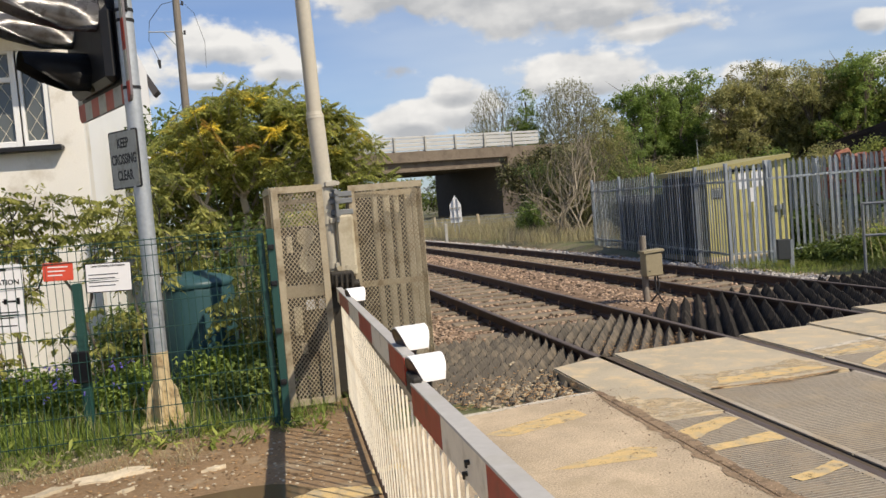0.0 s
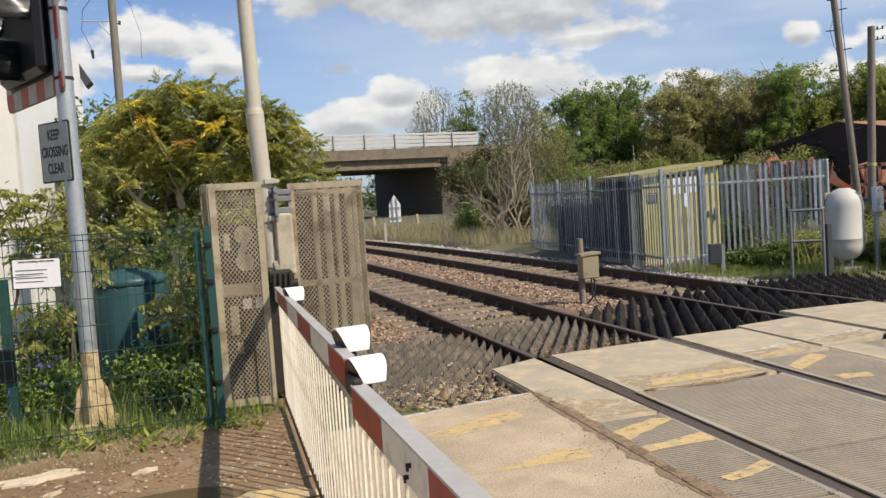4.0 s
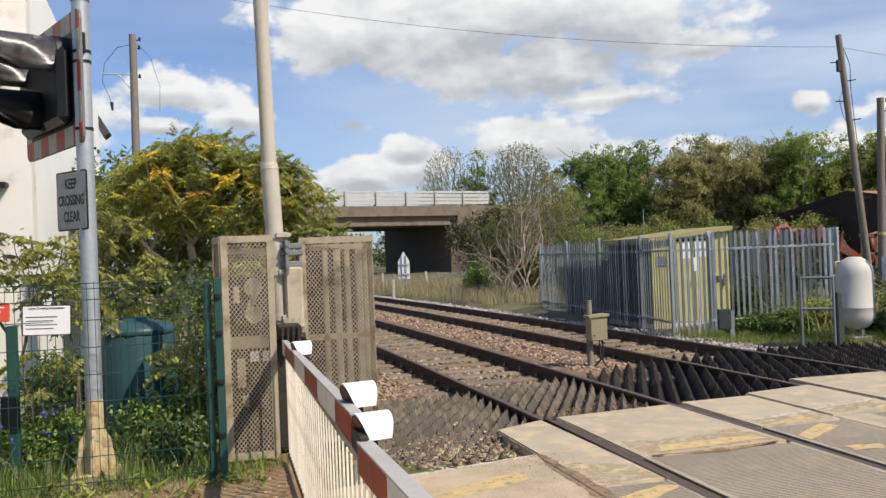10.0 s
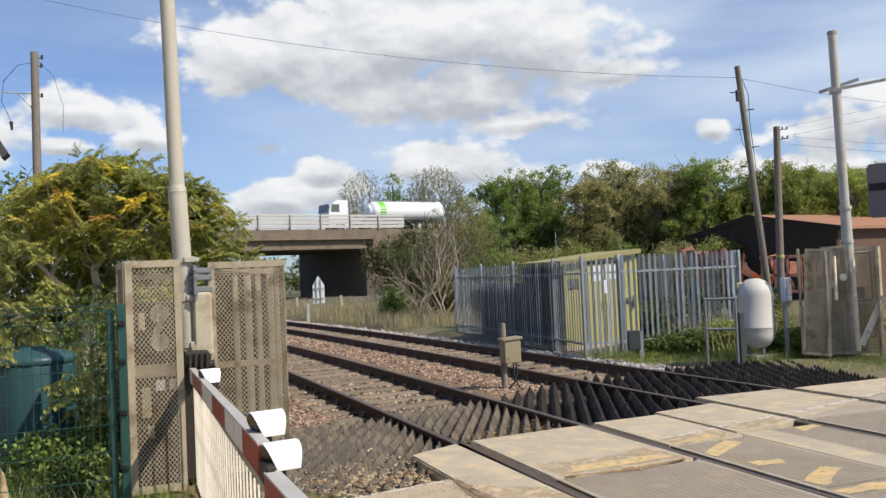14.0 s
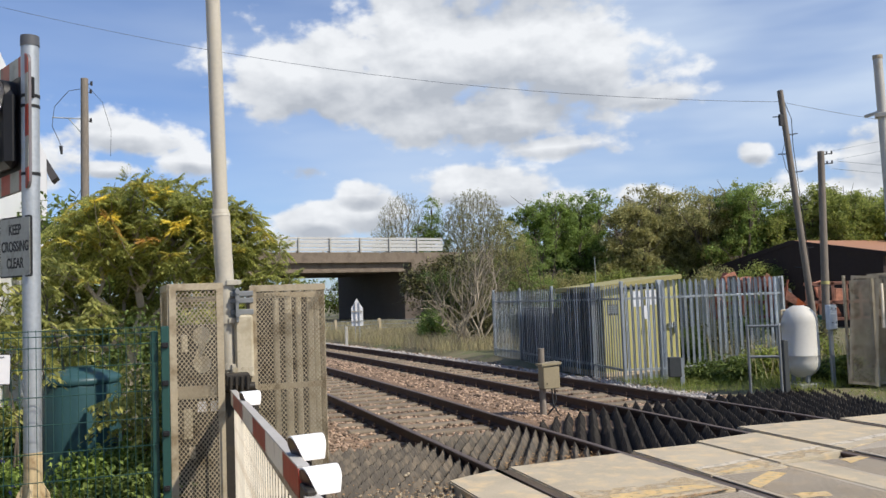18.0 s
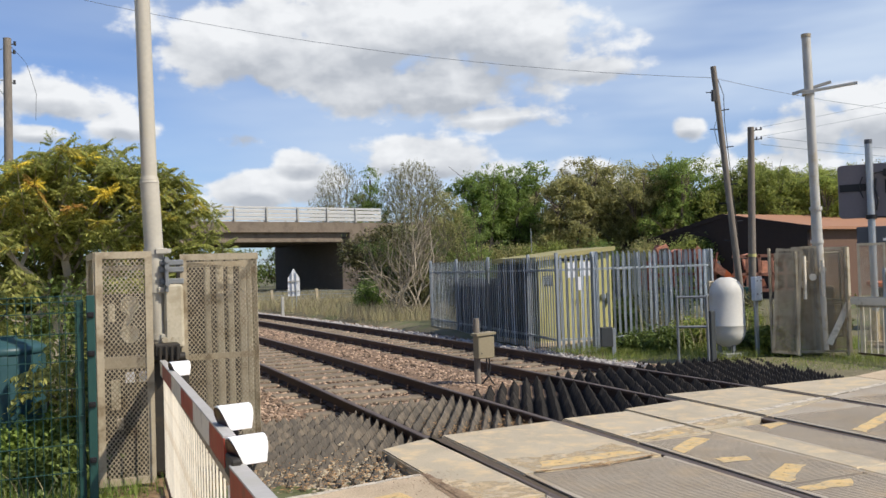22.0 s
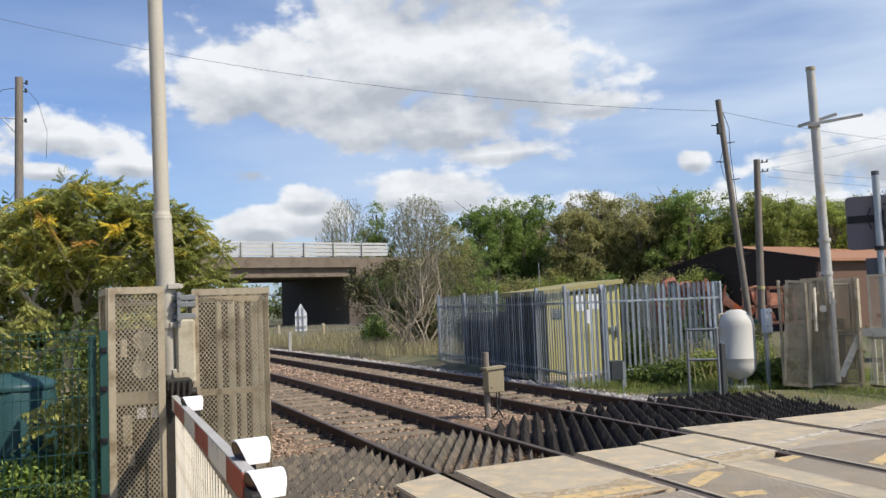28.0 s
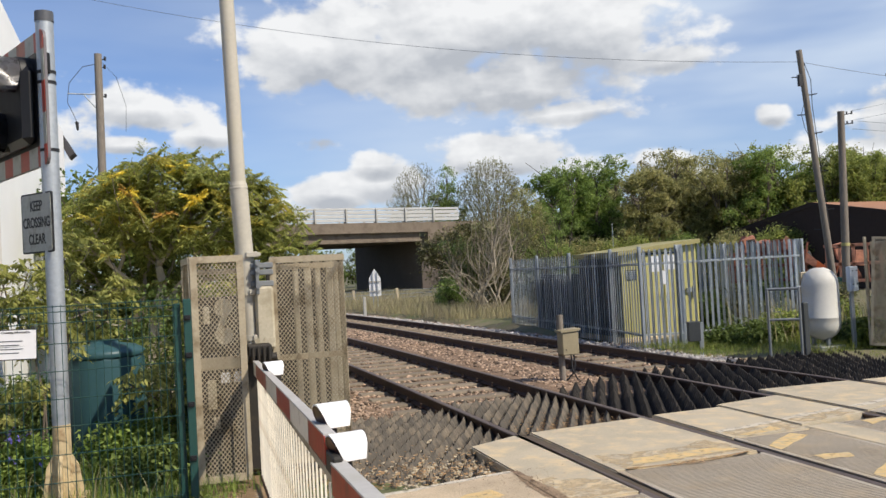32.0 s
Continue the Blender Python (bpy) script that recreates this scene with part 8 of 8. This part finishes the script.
    # wood behind the shed and yard
    line = [(18.6, 40.8, 7.6, "dark"), (20.6, 41.2, 7.9, "dark"), (22.2, 38.6, 6.6, "olive"), (24.0, 38.8, 7.5, "olive"), (26.2, 37.5, 7.3, "olive"), (27.6, 35.8, 7.4, "dark"), (29.8, 34.6, 7.2, "mid"), (31.6, 33.4, 6.6, "mid"), (33.6, 32.6, 6.4, "fresh"), (35.5, 39.0, 7.4, "mid"), (38.5, 39.0, 7.4, "fresh"), (42.0, 38.5, 7.6, "mid")]
    for k, (x, y, h, leaf) in enumerate(line):
        rng = random.Random(100 + k)
        grow_tree("tree", {"dark": "dense dark green broadleaf tree", "olive": "olive-green broadleaf tree with thin new leaves", "mid": "mid-green broadleaf tree", "fresh": "fresh light green broadleaf tree"}[leaf] + " of the wood", (x, y, -0.1), blob_set(rng, 5.4, 3.6, h * 0.97, 15), "wood_" + leaf, 0.125, 44000, 0.16, 200 + k, clump=0.2, group="trees of the wood", lumps=9)
    rng = random.Random(77)
    for k in range(12):
        a = 25 + k * 2.9
        d = 52 + rng.uniform(0, 8)
        h = 8.4 * rng.uniform(0.9, 1.03) * (1 if a < 38 else 0.9)
        grow_tree("tree", "leafy tree further back in the wood", (d * math.sin(radians(a)), d * math.cos(radians(a)), -0.1), blob_set(rng, 6.5, 4, h, 9), ("wood_olive", "wood_mid", "wood_bud")[k % 3], 0.17, 16000, 0.18, 300 + k, clump=0.34, group="trees of the wood", lumps=7)
    # low growth closing the wood below
    for k in range(6):
        rng = random.Random(400 + k)
        x = 15.5 + k * 1.95
        y = 37.2 - k * 1.0
        grow_tree("bush", "leafy green undergrowth at the foot of the wood", (x, y, -0.1), blob_set(rng, 3.8, 2.0, 2.8, 8), ("wood_dark", "wood_olive", "wood_mid")[k % 3], 0.12, 14000, 0.06, 410 + k, clump=0.3, category="bush", group="undergrowth of the wood")
    # thin spring trees beside the bridge
    spring = "thin spring tree with a rounded crown of fine grey branches"
    twig_tree("bare_tree", spring, (30.2, 114, 0), (0, 0, 5.0), [(0.0, 0, 12.0, 3.6, 2.5, 4.8), (-2.4, 0, 10.0, 2.4, 2.0, 3.0)], 2300, 0.0062, 501, "bud", 9000, 0.1, "bark_spring", power=0.75)
    twig_tree("bare_tree", spring, (39.7, 111, 0), (0, 0, 4.5), [(0.0, 0, 12.3, 4.4, 3.0, 4.8), (2.8, 0, 10.8, 2.9, 2.3, 3.6), (-2.5, 0, 10.6, 2.6, 2.3, 4.2)], 2900, 0.0062, 502, "bud", 24000, 0.1, "bark_spring", power=0.75)
    grow_tree("tree", "small dark green tree beside the bridge", (33.9, 113.5, 0), [(0.4, 0, 14.3, 1.3, 1.2, 2.0), (0.3, 0, 12.0, 2.1, 1.7, 2.0), (-1.3, 0, 10.4, 1.9, 1.7, 1.8), (0.5, 0, 9.0, 2.5, 2.0, 2.4), (0.5, 0, 6.5, 2.5, 2.0, 2.2)], "wood_dark", 0.25, 12000, 0.2, 503, clump=0.42, group="trees of the wood")
    grow_tree("tree", "olive-green thin-leaved tree at the edge of the wood", (14.9, 37.4, -0.1), [(0, 0, 4.3, 1.0, 0.9, 1.15), (0.5, 0, 3.3, 1.1, 0.9, 1.2), (-0.5, 0, 3.0, 1.0, 0.9, 1.2)], "wood_olive", 0.1, 9000, 0.08, 508, clump=0.2, group="trees of the wood")
    for k, (x, y, w, h, leaf) in enumerate(((20.5, 62.5, 6, 6.2, "olive"), (25, 60, 6, 6.5, "mid"), (30, 58, 6, 6.4, "olive"), (19.6, 66, 5, 5.2, "olive"))):
        rng = random.Random(540 + k)
        grow_tree("tree", "olive-green tree before the road embankment", (x, y, -0.1), blob_set(rng, w, 3.5, h, 9), leaf, 0.24, 6000, 0.15, 545 + k, clump=0.4, group="trees of the wood")
    # leafless shrubs with pale stems by the end of the fence
    stems = ((0, 0), (-0.3, 0), (0.3, 0.1), (-0.15, 0.2), (0.12, -0.15), (-0.45, 0.05))
    twig_tree("twiggy_bush", "leafless bush with many pale tangled stems beside the track", (10.3, 29.3, -0.15), (0, 0, 0.25), [(0.4, 0, 3.3, 0.9, 0.8, 1.5), (-0.7, -0.1, 2.3, 1.2, 0.8, 1.4), (0.7, 0.2, 2.4, 0.9, 0.7, 1.5), (-1.6, -0.2, 1.6, 0.8, 0.5, 0.9)], 190, 0.0085, 504, "olive", 160, 0.06, "bark_stem", stems, "bush", 0.75, 0.07)
    twig_tree("twiggy_bush", "tall thin bush of brown leafless twigs beside the bank", (11.3, 31.6, -0.15), (0, 0, 0.3), [(0.0, 0, 3.0, 1.3, 0.8, 2.0), (0.9, 0.1, 3.6, 0.9, 0.7, 1.7), (-1.0, 0, 2.1, 1.0, 0.7, 1.3)], 110, 0.0075, 505, "scrub", 1500, 0.06, "bark_spring", stems, "bush", 0.8, 0.07)
    twig_tree("twiggy_bush", "tall thin bush of brown leafless twigs beside the bank", (12.9, 33.5, -0.15), (0, 0, 0.3), [(0.0, 0, 3.4, 1.2, 0.8, 2.0), (-0.9, 0.1, 2.6, 1.0, 0.7, 1.7)], 110, 0.0075, 506, "scrub", 1700, 0.06, "bark_spring", stems, "bush", 0.8, 0.07)
    for k, (x, y, w, h, leaf) in enumerate(((10.9, 35.2, 2.2, 3.3, "dark"), (12.3, 34.6, 2.4, 4.0, "scrub"), (10.0, 33.4, 1.2, 1.5, "wood_dark"), (13.4, 36.0, 2.6, 3.8, "dark"), (13.5, 32.5, 2.6, 3.0, "scrub"), (15.2, 34.5, 3.0, 4.4, "wood_dark"), (11.6, 31.2, 1.6, 1.6, "scrub"))):
        rng = random.Random(520 + k)
        grow_tree("bush", "tangled olive-brown bush below the bridge bank", (x, y, -0.15), blob_set(rng, w, 1.6, h, 8), leaf, 0.08, 6000, 0.05, 530 + k, clump=0.2, category="bush", group="bushes below the bank", lumps=5)
    # bank and far growth seen through the bridge
    for k, (x, y, w, h) in enumerate(((14.5, 108, 9, 5.2), (6.0, 112, 8, 5.5), (22, 115, 10, 6), (-4, 110, 9, 6))):
        rng = random.Random(560 + k)
        grow_tree("tree", "distant green tree beyond the bridge", (x, y, -0.1), blob_set(rng, w, 4, h, 8), "mid", 0.4, 3000, 0.2, 570 + k, clump=0.6, group="trees beyond the bridge")
    # dark growth behind the palisade
    for k, (x, y, w, h) in enumerate(((10.3, 19.8, 1.6, 1.5), (10.5, 21.6, 1.8, 1.7), (10.6, 23.4, 1.8, 1.9), (10.8, 25.3, 2.0, 2.1), (11.4, 17.3, 1.0, 0.9), (12.4, 17.7, 1.4, 1.1), (13.6, 18.4, 1.5, 1.0), (14.9, 17.4, 1.2, 0.9), (13.2, 13.6, 1.0, 0.9), (14.2, 14.0, 1.2, 1.0), (15.6, 15.4, 1.6, 0.8))):
        rng = random.Random(640 + k)
        grow_tree("bush", "dark green undergrowth behind the palisade", (x, y, -0.1), blob_set(rng, w, 1.0, h, 6), ("dark", "scrub")[k % 2], 0.1, 2600, 0.03, 650 + k, clump=0.16, category="bush", group="undergrowth behind the palisade")
    # nettles and weeds along the fence
    for k, (x, y, w, h) in enumerate(((10.0, 13.7, 0.9, 0.5), (10.7, 13.8, 1.2, 0.66), (9.75, 14.3, 0.6, 0.35), (11.6, 14.4, 1.2, 0.6), (11.0, 12.4, 0.7, 0.5), (12.6, 14.8, 1.4, 0.7), (9.5, 14.5, 0.4, 0.25), (10.9, 11.9, 0.5, 0.55))):
        grow_tree("weeds", "low green nettles and weeds by the palisade", (x, y, -0.08), [(0, 0, h * 0.45, w * 0.5, 0.35, h * 0.5), (w * 0.2, 0, h * 0.55, w * 0.3, 0.3, h * 0.4)], "fresh" if k % 2 else "mid", 0.08, 2300, 0.012, 600 + k, clump=0.12, category="weeds", group="weeds along the palisade")


make_trees()


def blades(name, label, leaf, spots, rng, category="grass"):
    """Grass as one mesh: spots of (x, y, z, height, lean)."""
    verts, faces = [], []
    for x, y, z, h, lean in spots:
        a = rng.uniform(0, 6.2832)
        w = 0.002 + 0.008 * h * rng.uniform(0.5, 1.0) + (0.004 if y > 20 else 0)
        ca, sa = math.cos(a), math.sin(a)
        b = rng.uniform(0, 6.2832)
        lx, ly = math.cos(b) * lean * h, math.sin(b) * lean * h
        o = len(verts)
        verts += [(x - ca * w, y - sa * w, z), (x + ca * w, y + sa * w, z), (x + lx * 0.4 + ca * w * 0.7, y + ly * 0.4 + sa * w * 0.7, z + h * 0.6), (x + lx * 0.4 - ca * w * 0.7, y + ly * 0.4 - sa * w * 0.7, z + h * 0.6), (x + lx, y + ly, z + h)]
        faces += [(o, o + 1, o + 2, o + 3), (o + 3, o + 2, o + 4)]
    ob = raw(name, verts, faces, G[leaf])
    tagged(ob, label, category, kind="stuff")


def make_grass():
    rng = random.Random(9)
    spots = []
    for k in range(9500):
        x = rng.uniform(-4.6, 0.0)
        edge = 6.05 + 0.28 * fuzz(x, 3, 1.4) + (0.55 if x > -0.7 else 0.12 * (x + 2.2) if x > -2.2 else 0)
        y = edge + abs(rng.gauss(0, 0.9))
        near = min(1, (y - edge) / 0.9)
        h = (0.02 + 0.12 * near * near) * rng.uniform(0.4, 1.3)
        if y > 8.6:
            continue
        spots.append((x, y, -0.04, h, rng.uniform(0.1, 0.8)))
    for k in range(900):
        a, d = rng.uniform(0, 6.28), abs(rng.gauss(0, 0.25))
        cx, cy = ((-0.35, 6.95), (0.2, 7.1), (-0.7, 6.9), (0.02, 6.9))[k % 4]
        spots.append((cx + math.cos(a) * d, cy + math.sin(a) * d * 0.5, -0.02, rng.uniform(0.03, 0.16), rng.uniform(0.1, 0.7)))
    for k in range(4200):
        x, y = rng.uniform(-4.6, -0.1), 6.95 + abs(rng.gauss(0, 0.45))
        spots.append((x, y, -0.03, rng.uniform(0.12, 0.5) * (0.55 + 0.45 * fuzz(x, y, 1.1, 7)), rng.uniform(0.1, 0.7)))
    blades("grass", "green grass growing along the verge and fence", "grass", spots, rng)
    spots = []
    for k in range(3500):
        x = rng.uniform(-4.2, 0.1)
        y = 6.0 + (0.6 if x > -0.7 else 0) + abs(rng.gauss(0, 0.45))
        spots.append((x, y, -0.03, rng.uniform(0.02, 0.10), rng.uniform(0.4, 1.6)))
    blades("dry_grass", "short withered grass at the edge of the dirt", "dry", spots, rng)
    spots = [(rng.uniform(8.2, 14.5), rng.uniform(12.0, 15.2), -0.05, rng.uniform(0.03, 0.12), rng.uniform(0.1, 0.8)) for k in range(15000)]
    spots = [s for s in spots if s[0] > 8.2 + max(0, (12.6 - s[1])) * 3]
    spots += [(11.5 + rng.gauss(0, 0.9), 9.9 + rng.gauss(0, 0.5), -0.01, rng.uniform(0.02, 0.1), rng.uniform(0.1, 0.8)) for k in range(900)]
    spots = [s for s in spots if not (s[0] < 10.4 and s[1] < 12.2)]
    spots += [(rng.uniform(9.7, 13.0), rng.uniform(11.6, 13.2), -0.04, rng.uniform(0.04, 0.22), rng.uniform(0.1, 0.8)) for k in range(4500)]
    spots += [(rng.uniform(9.9, 12.4), rng.uniform(9.5, 11.3), -0.03, rng.uniform(0.02, 0.09), rng.uniform(0.3, 1.2)) for k in range(1800)]
    spots += [(11.9 + rng.gauss(0, 0.7), 10.35 + rng.gauss(0, 0.3), -0.02, rng.uniform(0.02, 0.14), rng.uniform(0.1, 0.8)) for k in range(1500)]
    blades("grass", "green grass strip between the track and the palisade", "grass_bright", spots, rng)
    spots = []
    for k in range(17000):
        y = 27 + 22 * rng.random()
        x = bend(y) + rng.uniform(9.4, 15.5)
        spots.append((x, y, ground_z(x, y), rng.uniform(0.15, 0.55), rng.uniform(0.1, 0.6)))
    for k in range(6000):
        y = 40 + 30 * rng.random()
        x = rng.uniform(1.5, 16)
        if x - bend(y) < 9.3:
            continue
        spots.append((x, y, ground_z(x, y), rng.uniform(0.2, 0.6), rng.uniform(0.1, 0.6)))
    blades("dry_grass", "tall dry straw-coloured grass beyond the track", "dry", spots, rng)
    spots = []
    for k in range(5000):
        y = 9 + 40 * rng.random()
        x = bend(y) + rng.uniform(-1.5, 0.8)
        spots.append((x, y, ground_z(x, y), rng.uniform(0.1, 0.4), rng.uniform(0.1, 0.6)))
    blades("grass", "rough grass along the near side of the track", "grass", spots, rng)
    spots = []
    for k in range(420):
        x, y = rng.uniform(10.0, 13.5), rng.uniform(13.2, 14.8)
        spots.append((x, y, -0.05, rng.uniform(0.35, 0.95), rng.uniform(0.05, 0.5)))
    for k in range(260):
        x = rng.uniform(-4.4, -0.2)
        spots.append((x, 6.9 + abs(rng.gauss(0, 0.5)), -0.03, rng.uniform(0.12, 0.4), rng.uniform(0.1, 0.9)))
    blades("dry_stalks", "dry straw-coloured stalks among the green weeds", "dry", spots, rng)
    # dandelion-like leaves and blue flowers in the verge
    verts, faces = [], []
    for k in range(60):
        x, y = rng.uniform(-2.6, 0.2), rng.uniform(6.3, 7.0)
        leaf_quads(verts, faces, (x, y, 0.03, 0.05), 7, rng, 0.10, 0.3, -0.2)
    ob = raw("broad_weeds", verts, faces, G["fresh"])
    tagged(ob, "broad-leaved weeds at the edge of the dirt", "weeds", kind="stuff")
    verts, faces = [], []
    for k in range(26):
        x, y = rng.uniform(-2.6, -1.2), rng.uniform(7.2, 7.9)
        leaf_quads(verts, faces, (x, y, rng.uniform(0.3, 0.55), 0.03), 7, rng, 0.03, 0.7)
    ob = raw("blue_flowers", verts, faces, G["blue"])
    tagged(ob, "small blue flowers among the green weeds", "flowers", kind="stuff")


make_grass()


def make_rubble():
    rng = random.Random(14)
    for k, (x, y, s, a) in enumerate(((-1.25, 5.98, 0.20, 12), (-1.62, 5.78, 0.11, 30), (-1.85, 5.62, 0.12, -10), (-0.58, 5.82, 0.06, 20), (-1.1, 5.6, 0.05, 50), (-2.2, 5.7, 0.1, 0))):
        t = thing("rubble_slab", "flat pale broken slab lying on bare earth", "rubble", pose(x, y, -0.012, 0, 0, a), group="broken slabs on the verge")
        bm = bmnew()
        pts = []
        n = 15
        for i in range(n):
            q = 6.2832 * i / n
            r = s * rng.uniform(0.5, 1.15)
            pts.append((math.cos(q) * r * 1.4, math.sin(q) * r * 0.55, 0))
        prism(bm, pts, 0.016)
        for v in bm.verts:
            if v.co.z > 0.01:
                v.co.z += rng.uniform(-0.006, 0.01)
        part("slab", bm, M["stone_pale"], t)
    # shallow puddle
    bm = bmnew()
    pts = []
    for i in range(28):
        q = 6.2832 * i / 28
        r = 1 + 0.22 * fuzz(math.cos(q) * 1.3, math.sin(q) * 1.3, 1.0, 4.0)
        pts.append((-0.5 + 0.62 * r * math.cos(q), 5.02 + 0.3 * r * math.sin(q), -0.0105))
    prism(bm, pts, 0.002)
    p = part("puddle", bm, M["water"])
    tagged(p, "shallow muddy puddle on bare earth", "puddle", kind="structure")


def water_material():
    m = bpy.data.materials.new("puddle_water")
    m.use_nodes = True
    bs = m.node_tree.nodes["Principled BSDF"]
    bs.inputs["Base Color"].default_value = (0.15, 0.105, 0.06, 1)
    bs.inputs["Roughness"].default_value = 0.03
    bs.inputs["Specular IOR Level"].default_value = 0.5
    return m


M["water"] = water_material()
make_rubble()


# ---- what moves ----
def lorry_rows(t0, x0, speed, lane, back, far):
    """Local place on the bridge at t0 and speed; it waits out of the way behind the trees before and after."""
    turn = 180 if back else 0
    start, stop = (far, -75.0) if speed < 0 else (-75.0, far)
    ta, tb = t0 + (start - x0) / speed, t0 + (stop - x0) / speed
    rows = [(0.0, start)] if ta > 0.2 else [(0.0, x0 + speed * (0 - t0))]
    if ta > 0.4:
        rows.append((ta - 0.3, start))
    t = max(ta, 0.2) + 0.1
    while t < tb - 0.1:
        rows.append((t, x0 + speed * (t - t0)))
        t += 0.5
    if tb + 0.3 < 31:
        rows.append((tb + 0.3, stop))
    rows.append((32.0, rows[-1][1]))
    return [(t, BRIDGE @ pose(x, lane, 6.43, 0, 0, turn)) for t, x in rows]


def motions():
    walk(LORRY_A, lorry_rows(1.0, 6.4, -27.0, 4.2, False, 75.0))
    walk(LORRY_B, lorry_rows(14.0, 10.1, -19.5, 4.2, False, 75.0))
    walk(LORRY_C, lorry_rows(19.6, 17.0, 26.0, 11.5, True, 90.0))


motions()
